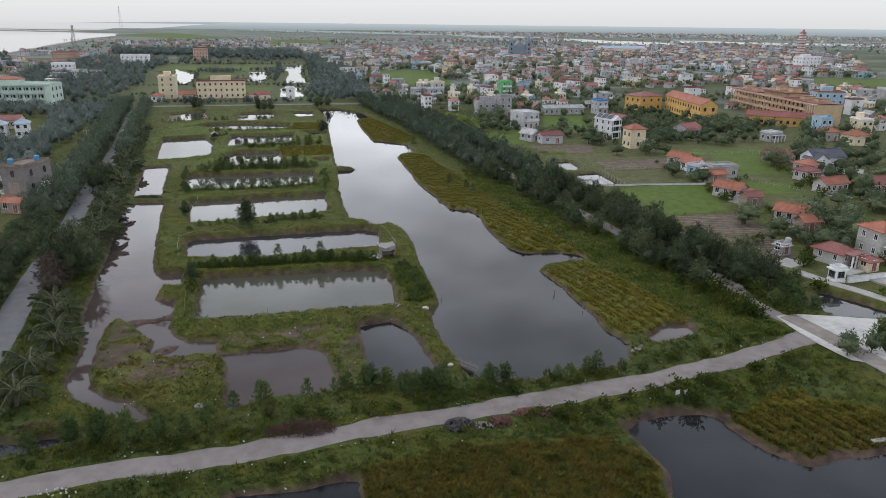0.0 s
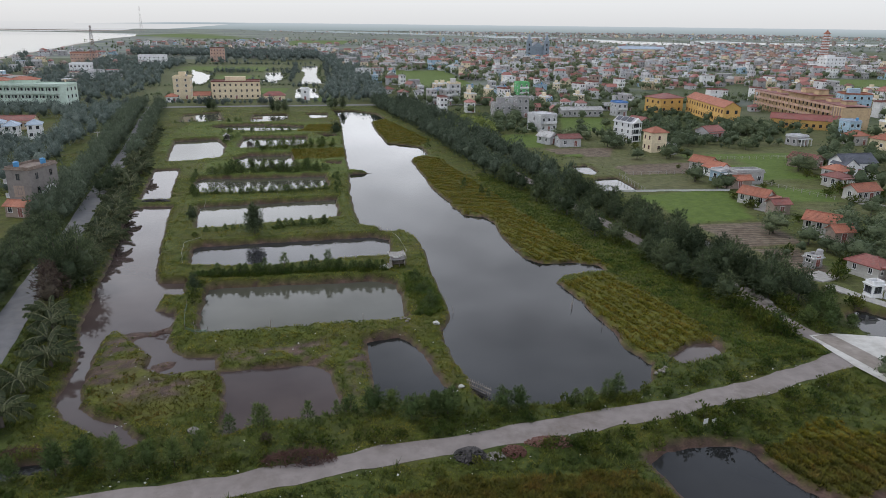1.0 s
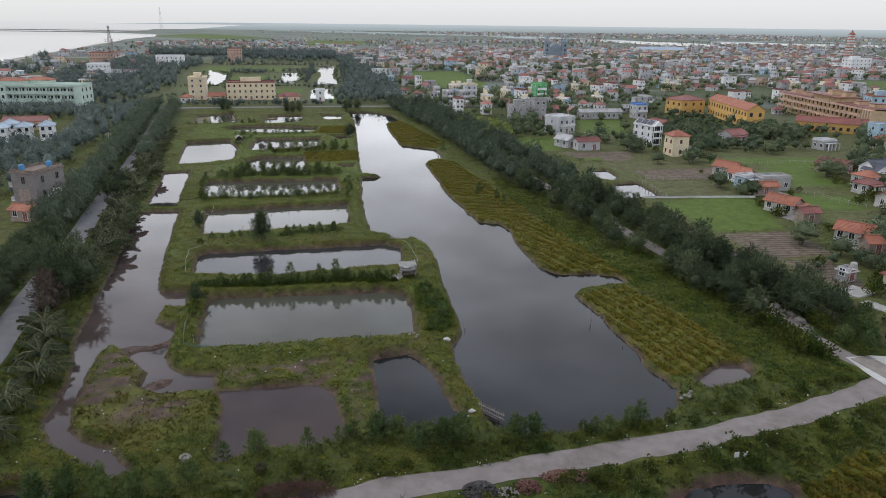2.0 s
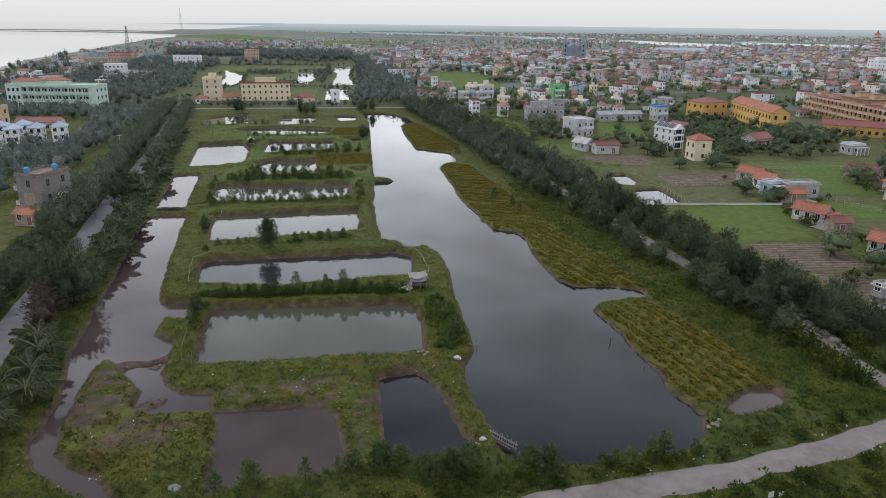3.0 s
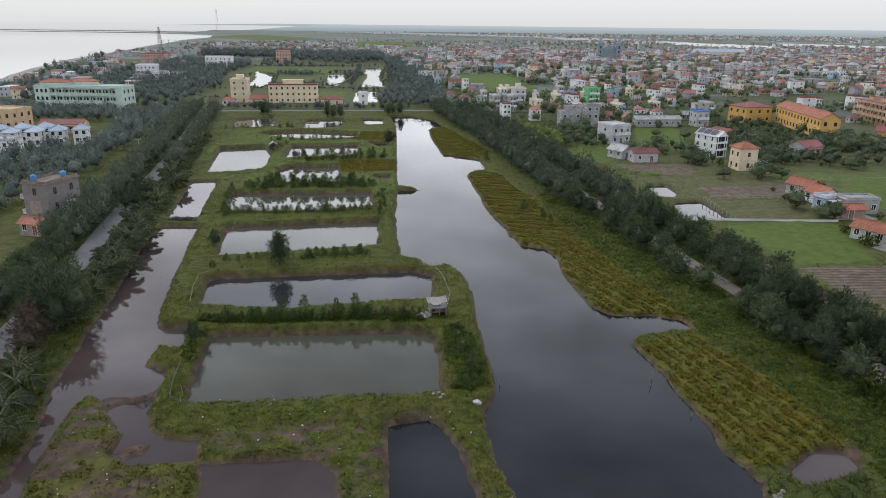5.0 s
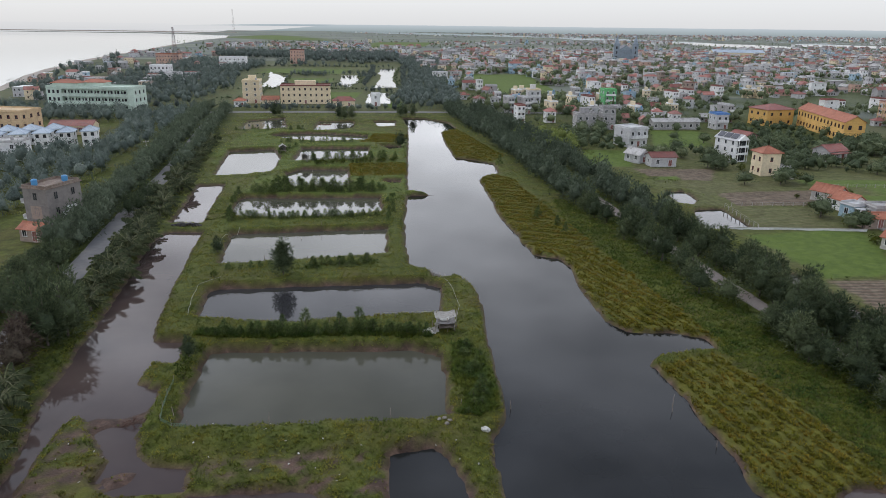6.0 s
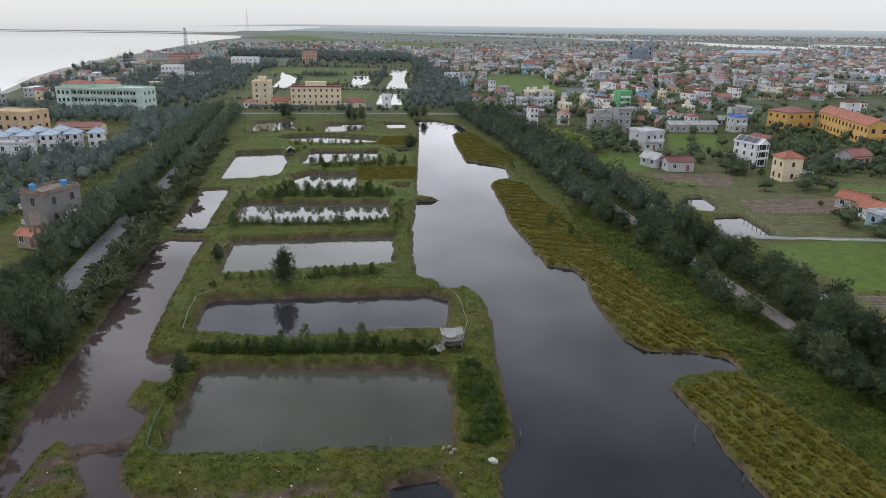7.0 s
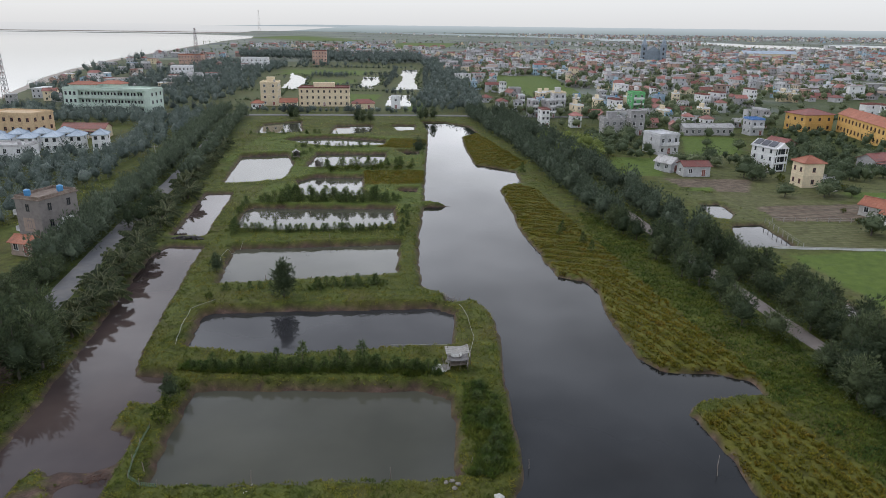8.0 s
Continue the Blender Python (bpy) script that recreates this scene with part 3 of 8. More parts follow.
def land(x, y):
    """Height of the ground and what covers it, at arrays of places."""
    x, y = np.asarray(x, float), np.asarray(y, float)
    close = 1 - ease(390, 430, y)
    close = close * (1 - ease(260, 320, np.abs(x)))
    h = 0.75 + close * (0.22 * fractal(x, y, 14, 1) + 0.10 * fractal(x, y, 2.5, 5, 2))
    h = h + 0.45 * ease(1.5, -0.5, signed(x, y, DYKES)) + close * 0.10 * fractal(x, y, 0.9, 61, 2)
    for line, width in ROADS:
        k = ease(width * 0.5 + 2.0, width * 0.5 + 0.4, line_distance(x, y, line))
        h = h * (1 - k) + 0.95 * k
    wobble_1, wobble_2 = fractal(x, y, 5.0, 9, 3), fractal(x, y, 1.3, 15, 2)
    mud = np.zeros(x.shape)
    for outline, material, name, label, bank, margin, wobble in WATERS:
        d = signed(x, y, outline)
        d = d + wobble * (wobble_1 + 0.5 * wobble_2)
        shore = np.where(d > 0, -0.06 + (h + 0.06) * ease(0, bank, d), np.maximum(-0.9, -0.06 + 0.45 * d))
        h = np.where(d < bank, shore, h)
        # bare bank mud; its dark rim also paints in the shaded bank faces
        mud = np.maximum(mud, ease(margin + 0.12, margin * 0.5, d + 0.25 * margin * wobble_2))
    for outline in SPITS:
        d = signed(x, y, outline) + 0.5 * wobble_1 + 0.3 * wobble_2
        h = np.where(d < 0.2, np.maximum(h, 0.16 * ease(0.2, -0.9, d) - 0.02), h)
        mud = np.maximum(mud, ease(0.2, -0.1, d) * (h < 0.3))
    rag = 1.0 * wobble_1 + 0.8 * wobble_2
    inside = lambda shapes, soft: np.max([ease(soft, -soft, signed(x, y, s) + rag * soft) for s in shapes], 0)
    bare = inside(MUDS, 1.2) * ease(-0.3, 0.25, wobble_2 + 0.6 * wobble_1)
    sedge, rice, soil, stubble = inside(SEDGES, 0.8), inside(RICES, 0.5), inside(SOILS, 0.5), inside(STUBBLES, 0.8)
    islet = inside(SEDGES[:1], 0.8)
    furrow = furrows(x, y, wobble_2) * (sedge > 0.3)
    h = h - 0.22 * furrow * (mud < 0.2)
    h = h + sedge * (1 - furrow) * (0.16 * fractal(x, y, 1.8, 44, 2)) * (mud < 0.2)
    # far land, where the haze-paled field tones show
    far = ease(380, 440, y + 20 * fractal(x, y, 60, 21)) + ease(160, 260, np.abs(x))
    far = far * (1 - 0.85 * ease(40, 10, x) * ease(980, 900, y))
    weeds = ease(22, 6, line_distance(x, y, LANE)) + ease(7, 4, line_distance(x, y, BELT_ROAD)) + ease(13, 6, line_distance(x, y, LONG_ROAD))
    weeds = np.clip(weeds, 0, 1) * ease(-0.5, 0.2, fractal(x, y, 9, 31))
    weeds = np.maximum(weeds, 0.15 * ease(50, 62, x + 0.17 * (y - 180)) * ease(90, 105, y) * ease(-0.45, 0.25, fractal(x, y, 22, 37)))
    weeds = np.maximum(weeds, inside(THICKETS, 0.6))
    sedge = sedge * (1 - 0.55 * islet)
    stubble = np.maximum(stubble, 0.75 * ease(60, 68, x + 0.1 * (y - 180)) * ease(104, 118, y) * ease(330, 290, y) * ease(-0.5, 0.1, fractal(x, y, 16, 52)))
    stubble = stubble * (1 - rice) * (1 - soil)
    # the rice tone lifts the far dykes, standing in for haze over them
    rice = np.maximum(rice, 0.6 * ease(165, 225, y) * ease(1.0, -1.0, signed(x, y, DYKES)) * ease(-0.6, 0.1, fractal(x, y, 9, 53)) * (1 - sedge) * (mud < 0.4))
    keep = 1 - np.clip(sedge + rice + soil + stubble, 0, 1)
    village = ease(118, 150, x) * ease(225, 250, y) * ease(1500, 1200, y) + ease(330, 380, y) * ease(15, 45, x) * ease(1500, 1200, y)
    weeds = np.clip(weeds + 0.75 * np.clip(village, 0, 1) * ease(-0.5, 0.1, fractal(x, y, 40, 35)), 0, 1)
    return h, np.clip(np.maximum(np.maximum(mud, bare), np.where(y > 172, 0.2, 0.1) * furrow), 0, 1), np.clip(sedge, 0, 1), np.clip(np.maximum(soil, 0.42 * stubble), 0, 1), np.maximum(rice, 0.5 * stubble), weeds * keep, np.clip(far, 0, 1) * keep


def spaced(low, high, dense_low, dense_high, step, growth):
    """Grid lines: even in the middle, wider and wider outwards."""
    middle = list(np.arange(dense_low, dense_high, step))
    for way in (1, -1):
        edge, s = (middle[-1] if way > 0 else middle[0]), step
        while low < edge < high:
            s *= growth
            edge = min(max(edge + way * s, low), high)
            if way > 0:
                middle.append(edge)
            else:
                middle.insert(0, edge)
    return np.array(middle)


def build_ground():
    gx = spaced(-4950, 4950, -84, 80, 0.85, 1.10)
    gy = np.concatenate([spaced(-4950, 218, 46, 217, 0.85, 1.15), spaced(219, 4950, 219, 400, 1.0, 1.07)])
    gy = np.unique(np.round(gy, 3))
    X, Y = np.meshgrid(gx, gy)
    x, y = X.ravel(), Y.ravel()
    h, mud, sedge, soil, rice, weeds, far = land(x, y)
    n, rows = len(gx), len(gy)
    a = (np.arange(rows - 1)[:, None] * n + np.arange(n - 1)[None]).ravel()
    faces = np.stack([a, a + 1, a + n + 1, a + n], 1)
    me = bpy.data.meshes.new("ground")
    me.vertices.add(len(x))
    me.vertices.foreach_set("co", np.stack([x, y, h], 1).ravel())
    me.loops.add(faces.size)
    me.loops.foreach_set("vertex_index", faces.ravel())
    me.polygons.add(len(faces))
    me.polygons.foreach_set("loop_start", np.arange(len(faces)) * 4)
    me.update(calc_edges=True)
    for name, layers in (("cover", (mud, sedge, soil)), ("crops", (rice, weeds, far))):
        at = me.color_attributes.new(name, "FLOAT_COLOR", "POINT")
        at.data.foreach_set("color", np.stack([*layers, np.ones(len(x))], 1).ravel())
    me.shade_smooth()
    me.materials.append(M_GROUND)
    return tagged(new("ground", me), "flat wet coastal ground with grass, sedge and mud", "ground", kind="structure")


build_ground()


def flat_sheet(name, outline, z, material, label, category="water", kind="structure"):
    """A level sheet with a slightly wavering outline and a little thickness below."""
    bm = bmesh.new()
    ring = [bm.verts.new((px, py, z)) for px, py in outline]
    top = bm.faces.new(ring)
    if top.normal.z < 0 or sum((a[0] * b[1] - b[0] * a[1]) for a, b in zip(outline, outline[1:] + outline[:1])) < 0:
        top.normal_flip()
    ob = part(name, bm, material, None)
    return tagged(ob, label, category, kind=kind)


def widened(outline, by):
    """The outline moved outwards."""
    p = [Vector(q) for q in outline]
    turn = 1 if sum(a.x * b.y - b.x * a.y for a, b in zip(p, p[1:] + p[:1])) > 0 else -1
    out = []
    for k in range(len(p)):
        a, b = (p[k] - p[k - 1]).normalized(), (p[(k + 1) % len(p)] - p[k]).normalized()
        n = Vector((a.y + b.y, -a.x - b.x)) * turn
        n = n.normalized() if n.length > 0.2 else Vector((a.y, -a.x)) * turn
        out.append(tuple(p[k] + n * by))
    return out


for order, (outline, material, name, label, bank, margin, wobble) in enumerate(WATERS):
    flat_sheet(name, widened(outline, wobble * 1.4), 0.0 - 0.004 * (order % 5), material, label)


def waver(points, step, size, amount, seed):
    """A polyline, filled in with more points and pushed about."""
    out = []
    for (ax, ay), (bx, by) in zip(points, points[1:]):
        n = max(1, int(math.hypot(bx - ax, by - ay) / step))
        for k in range(n):
            out.append((ax + (bx - ax) * k / n, ay + (by - ay) * k / n))
    out.append(points[-1])
    p = np.array(out)
    p[:, 0] += amount * fractal(p[:, 0], p[:, 1], size, seed)
    p[:, 1] += amount * fractal(p[:, 0], p[:, 1], size, seed + 5)
    return [tuple(q) for q in p]


def road(name, line, width, material, label, z=1.0, rough=0.25):
    """A road slab with ragged edges along a line, 12 cm thick."""
    line = waver(line, 1.5, 30, 0.5, 3)
    p = np.array(line)
    for k in range(3):
        p[1:-1] = (p[:-2] + 2 * p[1:-1] + p[2:]) / 4
    d = np.gradient(p, axis=0)
    d /= np.linalg.norm(d, axis=1)[:, None]
    side = np.stack([-d[:, 1], d[:, 0]], 1)
    left = p + side * (width / 2 + rough * fractal(p[:, 0], p[:, 1], 3, 41))[:, None]
    right = p - side * (width / 2 + rough * fractal(p[:, 0], p[:, 1], 3, 51))[:, None]
    bm = bmesh.new()
    rows = []
    for a, c, b in zip(left, p, right):
        rows.append([bm.verts.new((*a, z - 0.25)), bm.verts.new((*a, z)), bm.verts.new((*c, z + 0.03)), bm.verts.new((*b, z)), bm.verts.new((*b, z - 0.25))])
    for a, b in zip(rows, rows[1:]):
        for k in range(4):
            bm.faces.new((a[k], a[k + 1], b[k + 1], b[k])).normal_flip()
    bm.normal_update()
    return tagged(part(name, bm, material, None), label, "road", kind="structure")


road("road", LANE, 3.4, M_ROAD, "worn pale concrete lane with ragged earth edges", 1.0, 0.6)
road("road", BELT_ROAD, 3.0, M_ROAD, "narrow pale concrete lane half hidden by trees", 1.015)
road("road", EAST_ROAD, 3.3, M_TRACK, "dusty brown concrete lane crossing pale aprons", 1.085, 0.12)
road("road", YARD_ROAD, 2.4, M_CONCRETE, "pale concrete drive beside a garden pond", 1.045)
road("road", LONG_ROAD, 4.4, M_ASPHALT, "long straight grey road between rows of trees", 1.0, 0.3)
road("road", CROSS_ROAD, 6.0, M_ASPHALT, "straight grey road crossing the ponds", 1.02, 0.2)

PAVED = [(60.4, 96), (60.3, 91.7), (60.8, 86), (62.2, 80.5), (66.8, 78.5), (70, 85), (77.5, 90.5), (76.4, 93.4), (68, 95.6), (64.2, 96.4)]
flat_sheet("pavement", waver(PAVED + PAVED[:1], 1.5, 4, 0.25, 23)[:-1], 1.075, M_PAVE, "broad pale concrete junction of the lanes", "pavement")

# far water: sheets just above the level land
COAST = [(-262, 300), (-274, 380), (-291, 451), (-333, 548), (-396, 704), (-451, 880), (-532, 1211), (-640, 1660), (-713, 1953), (-760, 2300), (-900, 2750), (-1300, 3000), (-1900, 3080)]
shore_line = waver(COAST, 25, 120, 9, 61)
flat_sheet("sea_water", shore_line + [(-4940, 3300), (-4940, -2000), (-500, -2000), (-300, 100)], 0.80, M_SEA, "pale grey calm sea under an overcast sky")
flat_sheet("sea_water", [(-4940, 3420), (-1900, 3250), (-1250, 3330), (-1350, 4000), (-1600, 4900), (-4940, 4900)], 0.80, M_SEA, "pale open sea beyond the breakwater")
flat_sheet("beach", [(px + 5, py) for px, py in waver(COAST, 25, 90, 6, 71)] + [(px - 20, py) for px, py in shore_line][::-1], 0.77, M_SAND, "strip of brown beach sand along the sea", "beach")
FAR_PONDS = ([(-186, 713), (-150, 640), (-140, 587), (-134, 539), (-148, 552), (-160, 620)], [(-108, 672), (-94, 674), (-82, 588), (-84, 556), (-96, 580)], [(-90, 785), (-71, 788), (-60, 640), (-47, 556), (-66, 550), (-70, 640)], [(-62, 510), (-50, 512), (-42, 446), (-56, 446)])
for outline in FAR_PONDS:
    flat_sheet("pond_water", waver(outline + outline[:1], 5, 14, 3.0, 81)[:-1], 0.78, M_POND, "bright still water in a distant pond")
RIVER = [(-760, 4720), (-587, 4720), (-354, 4660), (-157, 4277), (8, 4018), (157, 3862), (292, 3696), (410, 3503), (516, 3330), (597, 3093), (676, 2930), (710, 2805), (713, 2625), (764, 2502), (767, 2240), (823, 2170), (861, 2070), (874, 1996), (763, 1745), (727, 1751), (685, 1810), (648, 1897), (624, 2046), (627, 2309), (642, 2538), (591, 2562), (496, 2572), (405, 2615), (362, 3092), (250, 3173), (133, 3276), (7, 3386), (-128, 3525), (-275, 3654), (-444, 3892), (-685, 4248), (-880, 4500)]
BASIN = [(1065, 2388), (1158, 2364), (1178, 2185), (1600, 2060), (1500, 1800), (1033, 1917), (957, 1956), (892, 2004)]
CHANNEL = [(684, 3600), (884, 3350), (1045, 2800), (1131, 2585), (1318, 2490), (1800, 2370), (1790, 2330), (1318, 2430), (1131, 2515), (1045, 2720), (884, 3250), (684, 3490)]
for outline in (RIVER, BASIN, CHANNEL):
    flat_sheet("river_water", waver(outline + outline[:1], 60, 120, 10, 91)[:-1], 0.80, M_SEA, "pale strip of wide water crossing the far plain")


def dry_land(places):
    """Leaves out the places in the far rivers and open fields."""
    p = np.array(places, float)
    ok = np.ones(len(p), bool)
    for shape in [RIVER, BASIN, CHANNEL, *RICES[:2], *RICES[4:7], *FAR_PONDS]:
        ok &= signed(p[:, 0], p[:, 1], shape, 1) > 0
    return [tuple(q) for q in p[ok]]

# ---- plants ----


def sprays(rng, roots, ways, length, width, count=3, droop=0.0, spread=0.55):
    """Leaf sprays: at each root some kites that fan out along its way. Returns vertices and faces."""
    verts, faces, n = [], [], len(roots)
    for k in range(count):
        way = ways + spread * rng.normal(size=(n, 3))
        way /= np.linalg.norm(way, axis=1)[:, None]
        side = np.cross(way, rng.normal(size=(n, 3)))
        side /= np.linalg.norm(side, axis=1)[:, None] + 1e-6
        size = length * rng.uniform(0.6, 1.25, (n, 1))
        tip = roots + way * size
        tip[:, 2] -= droop * size[:, 0]
        middle = roots + way * size * 0.5
        verts.append(np.stack([roots, middle + side * width, tip, middle - side * width], 1))
    v = np.stack(verts, 1)  # n, count, 4, 3
    # one shared root keeps a spray one island
    out = np.concatenate([v[:, 0, :1], v[:, :, 1:].reshape(n, -1, 3)], 1)
    stride = 1 + 3 * count
    base = np.arange(n)[:, None] * stride
    for k in range(count):
        faces.append(np.concatenate([base, base + 1 + 3 * k, base + 2 + 3 * k, base + 3 + 3 * k], 1))
    return out.reshape(-1, 3), np.concatenate(faces)


def lump_shape(cuts):
    bm = bmesh.new()
    bmesh.ops.create_icosphere(bm, subdivisions=cuts, radius=1.0)
    bm.verts.index_update()
    v, f = np.array([q.co[:] for q in bm.verts]), np.array([[q.index for q in p.verts] for p in bm.faces])
    bm.free()
    return v, np.concatenate([f, f[:, 2:]], 1)


LUMPS = {2: lump_shape(2), 1: lump_shape(1)}


def leafy_crown(rng, middle, half, n, count, length, width, up, spread, cuts, taper=0.0, ragged=0.2, heart=0.8):
    """A crown round a middle: a ragged twiggy heart with bulges, narrowing upwards by taper, and sprays standing out of it. Faces of three corners repeat the last."""
    shape, faces = LUMPS[cuts]
    turn = rng.uniform(0, 6.28, 4)
    bulge = lambda q: 1 + ragged * (np.sin(3 * np.arctan2(q[:, 1], q[:, 0]) + 4 * q[:, 2] + turn[0]) * 0.6 + np.sin(5 * q[:, 2] + 2 * q[:, 0] + turn[1]) * 0.5 + np.sin(6 * q[:, 0] + turn[2]) * np.sin(6 * q[:, 1] + turn[3]) * 0.6)
    narrow = lambda q: np.stack([1 - taper * q[:, 2], 1 - taper * q[:, 2], np.ones(len(q))], 1)
    core = middle + shape * half * narrow(shape) * (bulge(shape) * rng.uniform(0.74, 1.16, len(shape)) * heart)[:, None]
    w = rng.normal(size=(n, 3)) + np.array([0, 0, 0.25])
    w /= np.linalg.norm(w, axis=1)[:, None]
    roots = middle + w * half * narrow(w) * (bulge(w) * rng.uniform(0.55, 0.98, n))[:, None]
    v, f = sprays(rng, roots, 0.75 * w + np.array([0, 0, up]), length, width, count, 0.06, spread)
    return np.concatenate([core, v]), np.concatenate([faces, f + len(shape)])


def corners(faces):
    return [tuple(q) if q[2] != q[3] else tuple(q[:3]) for q in faces.tolist()]


def casuarina_crown(rng, height, radius, n, count=3, fine=1.0, broad=1.25):
    """A feathery crown, widest below the middle and drawn out to a soft point."""
    half = np.array([radius * rng.uniform(0.85, 1.05), radius * rng.uniform(0.85, 1.05), height * 0.47])
    return leafy_crown(rng, np.array([0, 0, height * 0.47]), half, n, count, (0.06 * height + 0.28) / fine, (0.022 + 0.0026 * height) * broad / fine, 0.7, 0.42, 2 if n > 60 else 1, 0.28, 0.26, 0.58)


def round_crown(rng, height, n, count, length, width):
    """A leafy crown of rounded masses down to a short stem."""
    half = np.array([rng.uniform(0.36, 0.5), rng.uniform(0.36, 0.5), 0.42]) * height
    return leafy_crown(rng, np.array([0, 0, height * 0.52]), half, n, count, length, width, 0.25, 0.6, 2 if n > 30 else 1, 0.1, 0.34, 0.68)


def bark_trunk(bm, rng, height, radius, limbs):
    bend = rng.uniform(-0.04, 0.04, 2) * height
    path = [(bend[0] * (k / 5) ** 2, bend[1] * (k / 5) ** 2, height * k / 5 - (0.3 if k == 0 else 0)) for k in range(6)]
    tube(bm, path, [radius * (1 - 0.85 * k / 5) for k in range(6)], 6)
    for k in range(limbs):
        f, a = rng.uniform(0.2, 0.8), rng.uniform(0, 6.28)
        p = Vector((bend[0] * f * f, bend[1] * f * f, height * f))
        reach = height * 0.2 * (1.1 - f)
        tube(bm, [p, p + Vector((math.cos(a) * reach * 0.6, math.sin(a) * reach * 0.6, reach * 0.5)), p + Vector((math.cos(a) * reach, math.sin(a) * reach, reach * 1.1))], [radius * 0.35, radius * 0.22, radius * 0.06], 4)


PROTOS = {}


def tree_kind(key, name, label, category, variants, builder):
    PROTOS[key] = [[name, label, category, builder, seed, None] for seed in range(variants)]


def empty_root(name, label, category, group=""):
    ob = new(name)
    ob.empty_display_size = 0.3
    return tagged(ob, label, category, group)


def put_tree(key, x, y, z, scale, turn, choice, group="", wide=1.0):
    entry = PROTOS[key][choice % len(PROTOS[key])]
    m = pose(x, y, z, 0, 0, turn) @ Matrix.Diagonal((scale * wide, scale * wide, scale, 1))
    if entry[5] is None:
        root = empty_root(entry[0], entry[1], entry[2], group)
        entry[3](np.random.RandomState(100 + entry[4]), root)
        root.matrix_basis = m
        entry[5] = root
        return root
    source = entry[5]
    kept = source.scale.copy()
    source.scale = (1, 1, 1)
    made = copy_thing(source, m)
    source.scale = kept
    if group:
        made["group"] = group
    return made


def build_casuarina(rng, root, needles=None, n=430, fine=1.0):
    height, radius = 8.0, rng.uniform(1.9, 2.5)
    bm = bmesh.new()
    bark_trunk(bm, rng, height * 0.92, 0.14, 4)
    part("trunk", bm, M_BARK, root)
    v, f = casuarina_crown(rng, height, radius, n, 3, fine)
    mesh_object("crown", v.tolist(), corners(f), needles or M_NEEDLE, root, True)


def build_hedge_casuarina(rng, root):
    build_casuarina(rng, root, M_YOUNG if rng.rand() < 0.4 else M_NEEDLE, 260)


def build_dense_casuarina(rng, root):
    build_casuarina(rng, root, None, 520, 1.1)


def build_young_casuarina(rng, root):
    build_casuarina(rng, root, M_YOUNG, 330, 0.75)


def build_dry_casuarina(rng, root):
    build_casuarina(rng, root, M_DRY, 300)


def build_lone_casuarina(rng, root):
    build_casuarina(rng, root, None, 640, 0.8)


def build_sapling(rng, root):
    height = 2.0
    bm = bmesh.new()
    tube(bm, [(0, 0, -0.2), (0.03, 0.02, 0.9), (0, 0.04, 1.8)], [0.04, 0.03, 0.01], 5)
    part("trunk", bm, M_BARK, root)
    n = 110
    f = rng.uniform(0.04, 1, n)
    a = rng.uniform(0, 6.28, n)
    r = 0.75 * (1.05 - f) ** 0.8 * rng.uniform(0.3, 1, n)
    roots = np.stack([np.cos(a) * r, np.sin(a) * r, f * height], 1)
    v, q = sprays(rng, roots, np.stack([np.cos(a) * 0.6, np.sin(a) * 0.6, np.full(n, 0.9)], 1), 0.42, 0.026, 4)
    mesh_object("crown", v.tolist(), q.tolist(), M_YOUNG, root)


def build_bush(rng, root):
    bm = bmesh.new()
    for k in range(4):
        a = 1.6 * k + rng.uniform(0, 1)
        tube(bm, [(0, 0, -0.2), (0.2 * math.cos(a), 0.2 * math.sin(a), 0.5), (0.5 * math.cos(a), 0.5 * math.sin(a), 1.0)], [0.03, 0.022, 0.008], 4)
    part("trunk", bm, M_BARK, root)
    n = 78
    w = rng.normal(size=(n, 3))
    w /= np.linalg.norm(w, axis=1)[:, None]
    roots = w * np.array([1.05, 1.05, 0.7]) * rng.uniform(0.45, 1.0, (n, 1)) * (1 + 0.3 * np.sin(4 * w[:, :1] + 2))
    roots[:, 2] += 0.75
    roots = roots[roots[:, 2] > 0.02]
    v, q = sprays(rng, roots, roots * 0.8 + np.array([0, 0, 0.3]), 0.36, 0.065, 4)
    mesh_object("crown", v.tolist(), q.tolist(), M_WEED, root)


def build_broadleaf(rng, root):
    height = 6.0
    bm = bmesh.new()
    bark_trunk(bm, rng, 3.8, 0.16, 4)
    part("trunk", bm, M_BARK, root)
    v, q = round_crown(rng, height, 300, 2, 0.42, 0.12)
    mesh_object("crown", v.tolist(), corners(q), M_LEAF, root, True)


FRONDS = []


